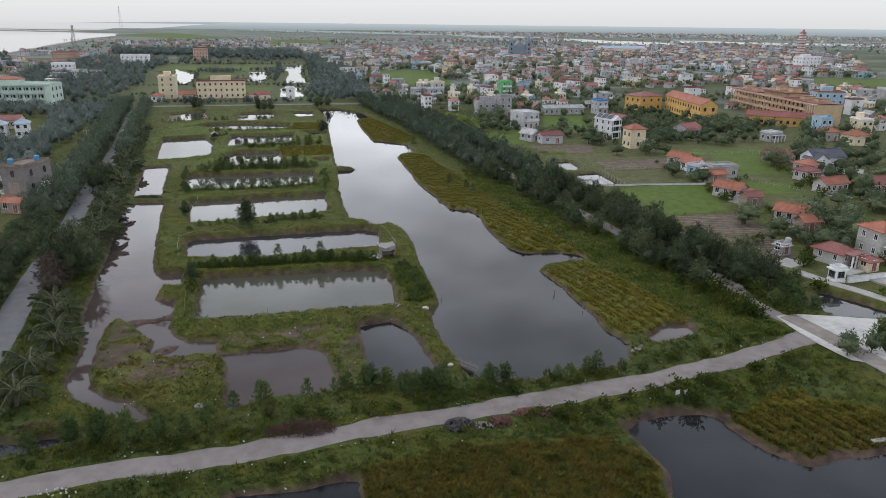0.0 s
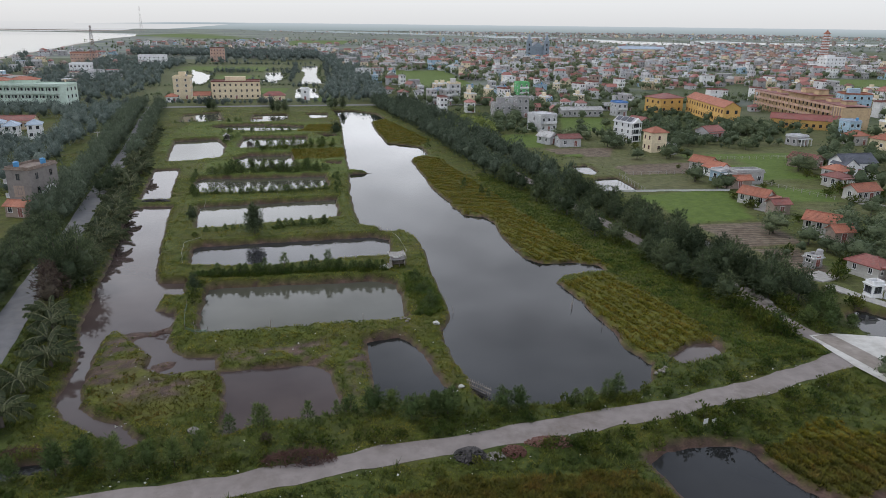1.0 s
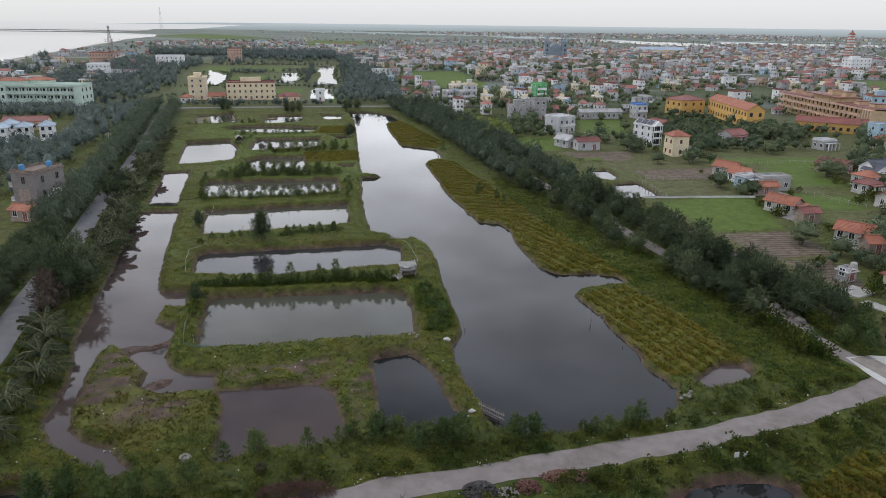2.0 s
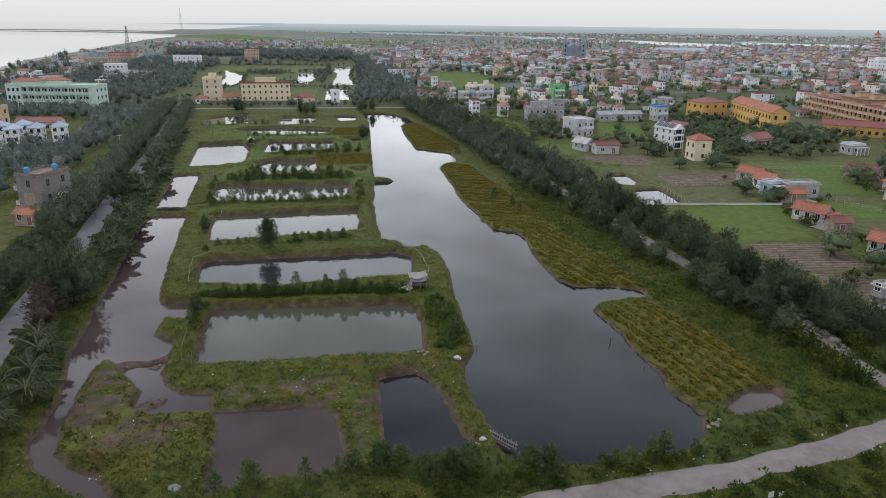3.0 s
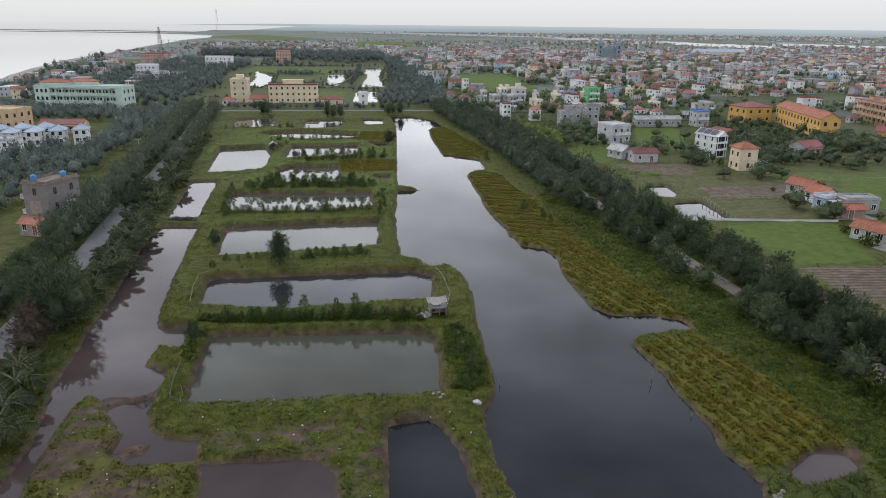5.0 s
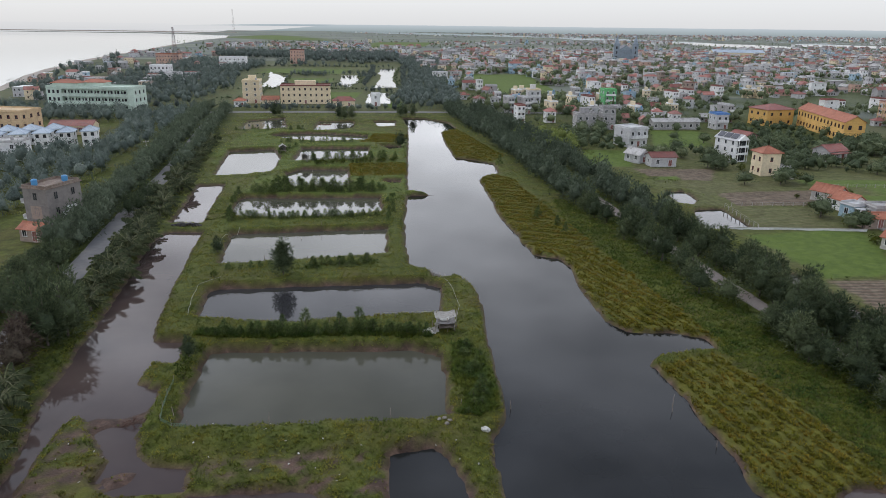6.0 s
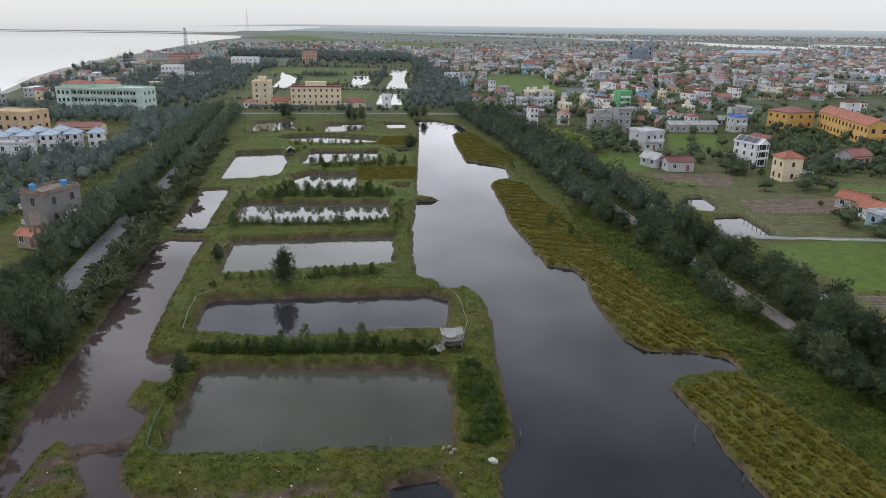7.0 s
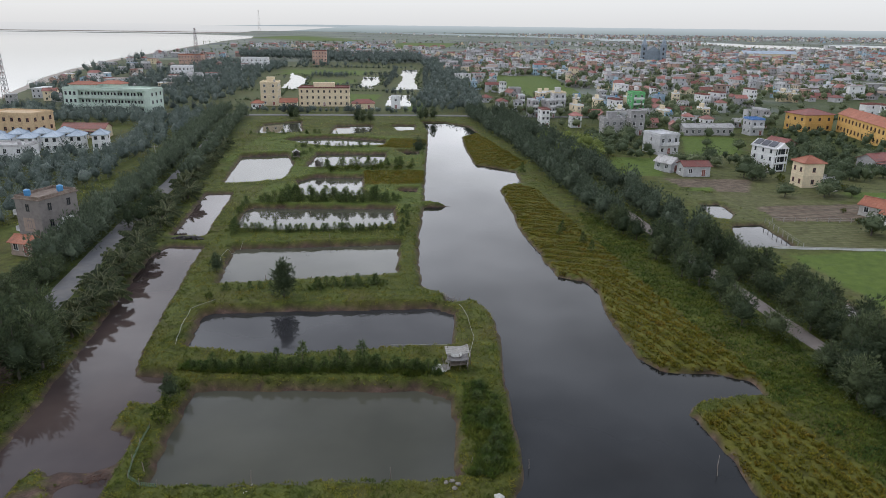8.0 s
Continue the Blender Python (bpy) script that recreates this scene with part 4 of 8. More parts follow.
def frond_mesh(rng):
    """A palm leaf: an arching rib with two rows of hanging leaflets."""
    verts, faces = [], []
    length, arch = rng.uniform(2.5, 3.3), rng.uniform(0.9, 1.5)
    n = 14
    spine = [np.array([length * s * (1 - 0.12 * s), 0, 0.55 * length * s - arch * s * s * 1.3]) for s in np.linspace(0, 1, n)]
    for k in range(n - 1):
        b = len(verts)
        w = 0.06 * (1 - k / n) + 0.016
        verts += [spine[k] + (0, w, 0), spine[k] - (0, w, 0), spine[k + 1] - (0, w, 0), spine[k + 1] + (0, w, 0)]
        faces.append((b, b + 1, b + 2, b + 3))
        if k < 1:
            continue
        reach = 0.72 * math.sin(math.pi * (0.12 + 0.8 * k / n)) * rng.uniform(0.8, 1.15)
        for side in (1, -1):
            b = len(verts)
            tip = spine[k] + np.array([0.28 * reach, side * reach * 0.6, -0.72 * reach])
            verts += [spine[k], (spine[k] + tip) / 2 + (0.115, 0, 0.05), tip, (spine[k] + tip) / 2 - (0.115, 0, -0.03)]
            faces.append((b, b + 1, b + 2, b + 3))
    me = bpy.data.meshes.new("frond")
    me.from_pydata([tuple(map(float, v)) for v in verts], [], faces)
    me.materials.append(M_FROND)
    me.materials.append(M_RIB)
    rib = 0
    for k in range(n - 1):
        me.polygons[rib].material_index = 1
        rib += 1 if k < 1 else 3
    return me


def build_palm(rng, root):
    if not FRONDS:
        FRONDS.extend(frond_mesh(np.random.RandomState(40 + k)) for k in range(5))
    bm = bmesh.new()
    h = rng.uniform(0.9, 1.6)
    lean = rng.uniform(-0.4, 0.4, 2)
    tube(bm, [(0, 0, -0.3), (lean[0] * 0.3, lean[1] * 0.3, h * 0.5), (lean[0], lean[1], h)], [0.22, 0.16, 0.13], 8)
    part("trunk", bm, M_BARK, root)
    for k in range(20):
        leaf = new("frond", FRONDS[k % 5])
        leaf.parent = root
        lift = -60 + 84 * (k / 19)
        leaf.matrix_basis = pose(lean[0], lean[1], h, 0, 0, k * 137.5 + rng.uniform(-15, 15)) @ pose(0, 0, 0, 0, lift * 0.55 + 8, 0) @ Matrix.Scale(rng.uniform(0.8, 1.1), 4)


tree_kind("casuarina", "casuarina_tree", "dark green feathery casuarina tree", "tree", 6, build_casuarina)
tree_kind("hedge", "casuarina_tree", "young green casuarina in a dense roadside hedge", "tree", 4, build_hedge_casuarina)
tree_kind("dense", "casuarina_tree", "dense dark casuarina on the canal bank", "tree", 2, build_dense_casuarina)
tree_kind("young", "casuarina_tree", "young dark green casuarina among weeds beside the lane", "tree", 3, build_young_casuarina)
tree_kind("dry", "casuarina_tree", "reddish brown half-dry casuarina tree beside the road", "tree", 1, build_dry_casuarina)
tree_kind("lone", "casuarina_tree", "single dense dark casuarina tree on the pond dyke", "tree", 1, build_lone_casuarina)
tree_kind("sapling", "casuarina_sapling", "young feathery green casuarina on the grassy dyke", "shrub", 4, build_sapling)
tree_kind("bush", "bush", "low dense green leafy bush on grass", "bush", 4, build_bush)
tree_kind("broadleaf", "broadleaf_tree", "round leafy green village tree", "tree", 5, build_broadleaf)
tree_kind("palm", "coconut_palm", "young dark green coconut palm with arching pale-ribbed fronds", "palm", 4, build_palm)


def plant(key, places, low, high, group, seed, sink=0.05, wide=1.0):
    """Plants a kind at the places (x, y), each with a height factor between low and high."""
    rng = np.random.RandomState(seed)
    places = np.array(places, float)
    ground = land(places[:, 0], places[:, 1])[0]
    for k, (x, y) in enumerate(places):
        if ground[k] < 0.05:
            continue
        put_tree(key, float(x), float(y), float(ground[k]) - sink, float(rng.uniform(low, high)), float(rng.uniform(0, 360)), int(rng.randint(0, 99)), group, wide)


def beside(line, low, high, near, far, spacing, seed, keep=1.0):
    """Scattered places alongside a line, between two y and between two offsets (to the east)."""
    rng = np.random.RandomState(seed)
    out = []
    p = np.array(line)
    for y in np.arange(low, high, spacing):
        x = np.interp(y, p[:, 1], p[:, 0])
        n = max(1, int(round((far - near) / spacing)))
        for k in range(n):
            if rng.rand() < keep:
                out.append((x + near + (k + rng.uniform(0.1, 0.9)) * (far - near) / n, y + rng.uniform(-0.45, 0.45) * spacing))
    return out


# tree belt along the lagoon's far lane; the far ends of the rows join the woods
belt_west = beside(BELT_ROAD, 112, 124, -5.0, -2.0, 3.0, 63, 0.62) + beside(BELT_ROAD, 124, 136, -6.4, -1.8, 2.4, 63, 0.85) + beside(BELT_ROAD, 146, 205, -8.2, -2.4, 3.9, 1, 0.95) + beside(BELT_ROAD, 205, 404, -10.0, -2.6, 3.9, 1, 0.95)
belt_east = beside(BELT_ROAD, 110, 404, 2.6, 10.0, 3.9, 2, 0.92) + beside(BELT_ROAD, 112, 150, 2.2, 5.0, 2.6, 19, 0.8)
road_west = beside(LONG_ROAD, 62, 190, -9.8, -3.2, 2.4, 7, 0.95) + beside(LONG_ROAD, 190, 398, -9.5, -3.2, 3.1, 7, 0.95)
road_east = [(-76.6, 190.5), (-75.6, 194), (-77.6, 197), (-76.4, 201), (-78.6, 204), (-77.8, 208)] + beside(LONG_ROAD, 242, 398, 2.6, 6.0, 2.8, 11, 0.92)
plant("casuarina", [q for q in belt_west if q[1] < 150], 0.5, 0.86, "belt of casuarinas beside the lagoon", 3, wide=1.5)
plant("casuarina", [q for q in belt_west if 150 <= q[1] < 205], 0.62, 0.98, "belt of casuarinas beside the lagoon", 12, wide=1.4)
plant("casuarina", [q for q in belt_east if q[1] < 190], 0.55, 0.92, "belt of casuarinas beside the lagoon", 4, wide=1.4)
plant("bush", beside(BELT_ROAD, 97, 122, -4.6, -2.0, 1.6, 64, 0.85) + beside(BELT_ROAD, 97, 112, 2.2, 4.4, 2.2, 65, 0.7), 0.9, 1.7, "bushes along the lane", 66)
plant("bush", beside(BELT_ROAD, 100, 150, -7, -2.4, 2.6, 5, 0.55), 0.6, 1.2, "bushes along the lane", 6)
plant("hedge", [q for q in road_west if q[1] < 165], 0.38, 0.64, "casuarinas lining the straight road", 8, wide=1.6)
plant("casuarina", [q for q in road_east if q[1] < 215], 0.5, 0.85, "casuarinas lining the straight road", 10, wide=1.4)
FAR_ROWS = [q for q in belt_west if q[1] >= 205] + [q for q in belt_east if q[1] >= 190]
FAR_ROWS_WEST = [q for q in road_west if q[1] >= 165] + [q for q in road_east if q[1] >= 215]
plant("dry", [(-55.4, 113.4), (-56.8, 117.3), (-58.6, 120.4)], 0.75, 0.9, "", 13, wide=1.3)
plant("dense", [(-56.4, 122.6), (-55.2, 125.7), (-58.6, 124.4), (-57.4, 127.6), (-60.5, 126.5), (-58.6, 130.6), (-60.2, 134)], 0.95, 1.2, "casuarinas lining the straight road", 17, wide=1.35)
plant("palm", [(-58.4, 149), (-59.9, 144.6), (-56.9, 135.4), (-61.5, 153), (-63, 158), (-64.6, 164), (-66.5, 171.3)] + beside(LONG_ROAD, 138, 172, 5.4, 8.4, 4.4, 18, 0.85) + beside(LONG_ROAD, 172, 300, 5.0, 8.6, 4.0, 14, 0.95), 1.2, 1.7, "coconut palms on the canal bank", 15)
plant("palm", [(-45.9, 78.9), (-47.3, 86.8), (-46.9, 93.6), (-49.3, 99.4), (-51.2, 104.6), (-53.6, 109)], 1.4, 1.65, "coconut palms on the canal bank", 16)

# hedges and single trees on the dykes


def along(a, b, step, seed, spread=0.7):
    rng = np.random.RandomState(seed)
    n = max(1, int(math.hypot(b[0] - a[0], b[1] - a[1]) / step))
    return [(a[0] + (b[0] - a[0]) * (k + rng.uniform(0, 1)) / n + rng.uniform(-spread, spread), a[1] + (b[1] - a[1]) * (k + rng.uniform(0, 1)) / n + rng.uniform(-spread, spread)) for k in range(n)]


HEDGE = "shrubs along the dykes"
plant("sapling", along((-36, 126.6), (-3, 128.7), 0.5, 20), 0.45, 1.0, HEDGE, 21, wide=1.3)
plant("sapling", [(-16, 129.5), (-13, 129.7), (-21, 129.2), (-24.5, 129)], 1.1, 1.7, HEDGE, 22)
plant("sapling", along((-27, 157.5), (-15, 160.5), 1.0, 23), 0.5, 0.95, HEDGE, 24, wide=1.3)
plant("sapling", along((-43, 155), (-30, 157), 1.6, 25), 0.4, 0.8, HEDGE, 26, wide=1.3)
plant("lone", [(-30.4, 152.8)], 0.88, 0.9, "", 27)
plant("sapling", along((-50, 189.5), (-18, 194), 0.9, 28), 0.4, 0.95, HEDGE, 29, wide=1.3)
plant("sapling", along((-55, 217), (-20, 220.4), 0.9, 30, 1.2), 0.7, 1.4, HEDGE, 31, wide=1.4)
plant("sapling", along((-52, 222), (-22, 224.4), 1.2, 32, 0.8), 0.7, 1.5, HEDGE, 33, wide=1.4)
plant("sapling", along((-54, 191.4), (-22, 195), 1.6, 34, 0.9), 0.4, 0.8, HEDGE, 35, wide=1.3)
plant("bush", along((-47, 257), (-20, 264), 1.5, 36, 1.5), 0.7, 1.2, "bushes along the dykes", 37)
plant("sapling", along((-50, 262), (-22, 268), 1.4, 38, 1.5), 0.8, 1.6, HEDGE, 39, wide=1.3)
plant("casuarina", [(-24.5, 293), (-21.5, 291.5), (-26, 384), (-30, 386), (-24, 388), (-28, 391), (-56, 372), (-59, 374), (-52.5, 373), (-90, 380), (-93, 383)], 0.7, 1.0, "casuarinas by the ponds", 40, wide=1.25)
plant("sapling", along((4.6, 108), (3.4, 124.5), 0.6, 41, 1.6), 0.28, 0.66, HEDGE, 42, wide=1.6)
plant("bush", [(-34.2, 117), (-34, 121.5), (-33.4, 113.6), (-43.2, 163), (-44, 160.6), (-52, 190), (-51, 196), (-35, 107), (-56, 214), (-42.4, 150.6)], 0.7, 1.25, "bushes along the dykes", 43)
plant("casuarina", [(-46.4, 164.2), (-54.4, 196), (-34.6, 118.7)], 0.36, 0.5, HEDGE, 44, wide=1.3)
plant("sapling", along((-51.5, 186), (-58, 214), 1.4, 77, 0.8), 0.5, 1.2, HEDGE, 78, wide=1.3)
plant("sapling", along((-15, 190), (-17, 216), 1.1, 79, 1.0), 0.3, 0.6, HEDGE, 80, wide=1.5)
plant("sapling", along((-64, 262), (-60, 292), 2, 45, 1), 0.6, 1.2, HEDGE, 46)
plant("sapling", along((-70, 300), (-40, 303), 1.8, 47, 1.5), 0.6, 1.2, HEDGE, 48, wide=1.3)
plant("sapling", along((-96, 330), (-60, 334), 2.2, 49, 1.5), 0.5, 1.0, HEDGE, 50, wide=1.3)

# young trees along the lane
plant("sapling", [(-20.3, 76.6), (-17.2, 77.2), (-16.5, 76.8), (-11.7, 78), (-7.6, 80.1), (-6.8, 79.4), (-8.4, 79), (4.5, 80.6), (5.4, 80.2), (20.4, 79.9), (24.6, 80.6), (25.5, 81), (26.2, 81.6)], 0.85, 1.4, "young trees beside the lane", 51, wide=1.2)
plant("young", [(-4.1, 79.3), (-1.9, 79.2), (0.3, 77.3), (1.6, 78.6), (3.1, 78.3), (4.6, 78.4), (11.3, 79.1), (13.3, 79.2), (21.7, 78.8)], 0.34, 0.48, "young trees beside the lane", 52, wide=1.25)
plant("young", [(-33.5, 70.2), (-29.8, 69.4), (-27.2, 70.1), (-24.6, 70.3), (-36, 69.4), (-31, 71.5), (-40, 68.6), (-22.4, 72)], 0.36, 0.55, "young trees beside the lane", 53, wide=1.1)
plant("bush", [(x, y) for y, x in beside([(p[1], p[0]) for p in LANE], -38, 30, 2.8, 7.0, 2.2, 54, 0.45)], 0.35, 0.8, "bushes beside the lane", 55)
plant("bush", [(x, y) for y, x in beside([(p[1], p[0]) for p in LANE], 18, 58, -6.5, -2.8, 1.9, 56, 0.6)], 0.6, 1.2, "bushes beside the lane", 57)
plant("bush", [(x, y) for y, x in beside([(p[1], p[0]) for p in LANE], 36, 60, -11, -6, 2.4, 58, 0.5)], 0.6, 1.2, "bushes beside the lane", 59)
plant("bush", [(x, y) for y, x in beside([(p[1], p[0]) for p in LANE], -40, 58, 2.6, 5.2, 1.7, 73, 0.55)], 0.4, 0.9, "bushes beside the lane", 74)
plant("bush", [(x, y) for y, x in beside([(p[1], p[0]) for p in LANE], -30, 36, -4.8, -2.4, 1.7, 75, 0.5)], 0.4, 0.85, "bushes beside the lane", 76)
plant("broadleaf", [(64, 84), (66.5, 82.5), (62.5, 82)], 0.5, 0.7, "", 60)
plant("young", [(70.8, 86.2), (72, 84.8), (70.2, 84.2), (71.5, 109), (69.5, 111), (67.5, 106)], 0.4, 0.55, "", 61, wide=1.3)
plant("young", [(57.4, 99.4), (62.9, 100.6), (64.9, 98.2), (66.8, 100.4), (68.8, 98.8), (65.2, 103), (68, 103.5)], 0.28, 0.46, "young trees beside the lane", 67, wide=1.4)
plant("dry", [(-15.7, 73.5)], 0.2, 0.22, "", 68, wide=1.6)
plant("sapling", [(19.6, 196), (20.4, 199), (24, 190), (25, 184), (14, 262)], 1.0, 1.7, "young trees in the sedge", 62)

# village trees
village = []
pick = np.random.RandomState(70)
for cx, cy, rx, ry, n in ((100, 240, 8, 4, 8), (88, 262, 5, 5, 8), (112, 266, 12, 12, 14), (140, 300, 22, 16, 26), (160, 300, 14, 30, 30), (120, 310, 20, 10, 14), (76, 285, 10, 10, 14), (60, 330, 14, 8, 14), (48, 318, 10, 16, 18), (88, 138, 4, 6, 5), (102, 136, 8, 8, 12), (112, 152, 12, 12, 14), (125, 160, 10, 14, 14), (84, 150, 3, 4, 4), (92, 196, 3, 8, 6), (128, 215, 6, 6, 6), (160, 230, 16, 10, 12), (150, 185, 10, 12, 12), (74, 116, 3, 4, 4), (92, 128, 5, 5, 6)):
    for k in range((n + 1) // 2):
        village.append((cx + pick.normal() * rx * 0.6, cy + pick.normal() * ry * 0.6))
plant("broadleaf", village, 0.55, 1.1, "trees among the village houses", 71, wide=1.35)


def thicket(name, label, places, low, high, seed, material, shape="casuarina", n=34):
    """Far trees, each with a trunk and a crown of sprays, as one thing."""
    rng = np.random.RandomState(seed)
    places = np.array(places, float)
    ground = land(places[:, 0], places[:, 1])[0]
    verts, faces, total = [], [], 0
    for (x, y), g in zip(places, ground):
        if g < 0.1:
            continue
        h = rng.uniform(low, high)
        if shape == "casuarina":
            v, f = casuarina_crown(rng, h, rng.uniform(0.33, 0.44) * h, n, 2, 0.85, 3.4 if n < 60 else 2.4)
        else:
            v, f = round_crown(rng, h, n, 2, 0.9 * h / math.sqrt(n + 12), 0.26 * h / math.sqrt(n + 12))
        stem = np.array([(-0.1, -0.1, -0.2), (0.1, -0.1, -0.2), (0, 0.12, -0.2), (0, 0, h * 0.8)])
        verts += [v + (x, y, g), stem + (x, y, g)]
        faces += [f + total, np.array([(0, 1, 3, 3), (1, 2, 3, 3), (2, 0, 3, 3)]) + total + len(v)]
        total += len(v) + 4
    return tagged(mesh_object(name, np.concatenate(verts).tolist(), corners(np.concatenate(faces)), material, None, True), label, "trees", kind="stuff")


def scattered(shape, spacing, seed, keep=1.0, gaps=None):
    """Jittered places inside an outline; gaps: size of natural clearings."""
    rng = np.random.RandomState(seed)
    p = np.array(shape)
    gx, gy = np.meshgrid(np.arange(p[:, 0].min(), p[:, 0].max(), spacing), np.arange(p[:, 1].min(), p[:, 1].max(), spacing))
    x, y = gx.ravel() + rng.uniform(-0.48, 0.48, gx.size) * spacing, gy.ravel() + rng.uniform(-0.48, 0.48, gx.size) * spacing
    ok = (signed(x, y, shape, 1) < 0) & (rng.rand(len(x)) < keep)
    if gaps:
        ok &= fractal(x, y, gaps, seed) > -0.12
    for line, width in ROADS:
        ok &= line_distance(x, y, line) > width * 0.5 + 2
    return list(zip(x[ok], y[ok]))

# ---- buildings ----


def paint(name, c, worn=None, rough=0.8):
    d = tuple(v * 0.80 for v in c)
    l = tuple(min(1, v * 1.12) for v in c)
    return surface(name, d, c, l, 0.7, rough, 0.005, vary=0.08, stain=worn or tuple(v * 0.62 for v in c))


P_WHITE = paint("white_render", (0.74, 0.74, 0.74), (0.58, 0.57, 0.56))
P_RAW = paint("raw_dark_cement", (0.215, 0.195, 0.185))
R_RUST = surface("stained_brown_roof", (0.14, 0.10, 0.08), (0.21, 0.16, 0.13), (0.30, 0.25, 0.21), 0.8, 0.8, 0.01, 0.0, stain=(0.12, 0.08, 0.06))
P_DULL = paint("grimy_whitewash", (0.47, 0.455, 0.43), (0.33, 0.31, 0.28))
P_CREAM = paint("cream_render", (0.72, 0.61, 0.43), (0.60, 0.50, 0.35))
P_YELLOW = paint("ochre_yellow_render", (0.62, 0.38, 0.12), (0.52, 0.32, 0.11))
# cement, pale render and brick lightened, painting haze over the village
P_GREY = paint("bare_grey_cement", (0.37, 0.36, 0.36))
P_PALE = paint("pale_grey_render", (0.51, 0.51, 0.52))
P_BRICK = paint("raw_brown_brickwork", (0.32, 0.25, 0.21))
P_MINT = paint("mint_green_render", (0.52, 0.62, 0.54), (0.44, 0.52, 0.46))
P_GREEN = paint("bright_green_render", (0.16, 0.48, 0.20))
P_BLUE = paint("light_blue_render", (0.36, 0.50, 0.60))
P_PINK = paint("salmon_render", (0.52, 0.34, 0.27))
P_TAN = paint("tan_render", (0.56, 0.41, 0.25))
P_SLATE = paint("bluish_grey_render", (0.26, 0.31, 0.36))
R_RED = surface("red_roof_tiles", (0.24, 0.090, 0.072), (0.33, 0.135, 0.112), (0.41, 0.215, 0.19), 1.0, 0.75, 0.02, 0.3, stain=(0.22, 0.13, 0.11))
R_TILE = surface("orange_red_roof_tiles", (0.25, 0.085, 0.05), (0.345, 0.125, 0.075), (0.42, 0.18, 0.12), 1.4, 0.75, 0.02, 0.12, stain=(0.20, 0.09, 0.065))
R_DARK = surface("dark_maroon_roof_sheets", (0.165, 0.052, 0.043), (0.23, 0.076, 0.062), (0.29, 0.11, 0.09), 1.0, 0.6, 0.01, 0.15, stain=(0.16, 0.10, 0.09))
R_SLATE = surface("dark_slate_roof", (0.05, 0.055, 0.07), (0.08, 0.085, 0.105), (0.12, 0.125, 0.15), 1.2, 0.55, 0.01, 0.1)
R_BLUE = surface("pale_blue_roof_sheets", (0.25, 0.31, 0.39), (0.33, 0.40, 0.48), (0.42, 0.49, 0.57), 0.8, 0.5, 0.01, 0.12)
R_VIVID = surface("blue_roof_sheets", (0.05, 0.14, 0.34), (0.08, 0.20, 0.45), (0.12, 0.27, 0.52), 0.8, 0.5, 0.01, 0.12)
# sheets lightened too, to stand in for haze
R_GREY = surface("weathered_cement_sheets", (0.29, 0.285, 0.28), (0.40, 0.39, 0.385), (0.50, 0.49, 0.485), 0.8, 0.85, 0.01, 0.2, stain=(0.18, 0.17, 0.16))
M_STEEL = surface("painted_steel", (0.28, 0.27, 0.27), (0.36, 0.35, 0.35), (0.45, 0.44, 0.44), 1.0, 0.5, 0.0)
M_REDSTEEL = surface("red_painted_steel", (0.16, 0.085, 0.075), (0.21, 0.11, 0.10), (0.26, 0.15, 0.135), 1.0, 0.6, 0.0)
M_MAST = surface("dark_galvanised_steel", (0.13, 0.13, 0.135), (0.18, 0.18, 0.185), (0.24, 0.24, 0.245), 1.0, 0.5, 0.0)
M_TANK = surface("blue_plastic", (0.05, 0.20, 0.42), (0.07, 0.26, 0.50), (0.10, 0.32, 0.56), 1.0, 0.4, 0.0)
M_WOODY = surface("weathered_timber", (0.16, 0.13, 0.11), (0.25, 0.21, 0.18), (0.36, 0.32, 0.28), 3.0, 0.85, 0.01)


def glass_material():
    m, t, b = node_set("window_glass")
    n = noise_node(t, 0.6, 2)
    t.links.new(ramp_node(t, n.outputs[0], [(0.4, (0.018, 0.02, 0.024)), (0.6, (0.05, 0.055, 0.06))]).outputs[0], b.inputs["Base Color"])
    b.inputs["Roughness"].default_value = 0.12
    return m


M_GLASS = glass_material()
WINDOWS = {}


def window_meshes(w, h, frame_material):
    """A window of that size: a frame with a sill and a cross bar, and the pane behind it."""
    key = (round(w, 2), round(h, 2), frame_material.name)
    if key not in WINDOWS:
        bm = bmesh.new()
        t, d = 0.09, 0.07
        box(bm, -w / 2, -d, 0, -w / 2 + t, 0, h)
        box(bm, w / 2 - t, -d, 0, w / 2, 0, h)
        box(bm, -w / 2 + t, -d, h - t, w / 2 - t, 0, h)
        box(bm, -w / 2 - 0.08, -d - 0.08, -0.08, w / 2 + 0.08, 0, 0)
        box(bm, -0.03, -d + 0.02, 0, 0.03, 0, h - t)
        frame_mesh = bpy.data.meshes.new("window")
        bm.to_mesh(frame_mesh)
        bm.free()
        frame_mesh.materials.append(frame_material)
        bm = bmesh.new()
        box(bm, -w / 2 + t, -0.03, 0, w / 2 - t, 0, h - t)
        pane = bpy.data.meshes.new("pane")
        bm.to_mesh(pane)
        bm.free()
        pane.materials.append(M_GLASS)
        whole = bpy.data.meshes.new("window")
        bm = bmesh.new()
        box(bm, -w / 2, -d, 0, w / 2, 0, h)
        bm.normal_update()
        face = min(bm.faces, key=lambda q: q.calc_center_median().y)
        bmesh.ops.inset_region(bm, faces=[face], thickness=t, depth=-0.04)
        face.material_index = 1
        bm.to_mesh(whole)
        bm.free()
        whole.materials.append(frame_material)
        whole.materials.append(M_GLASS)
        WINDOWS[key] = (frame_mesh, pane, whole)
    return WINDOWS[key]


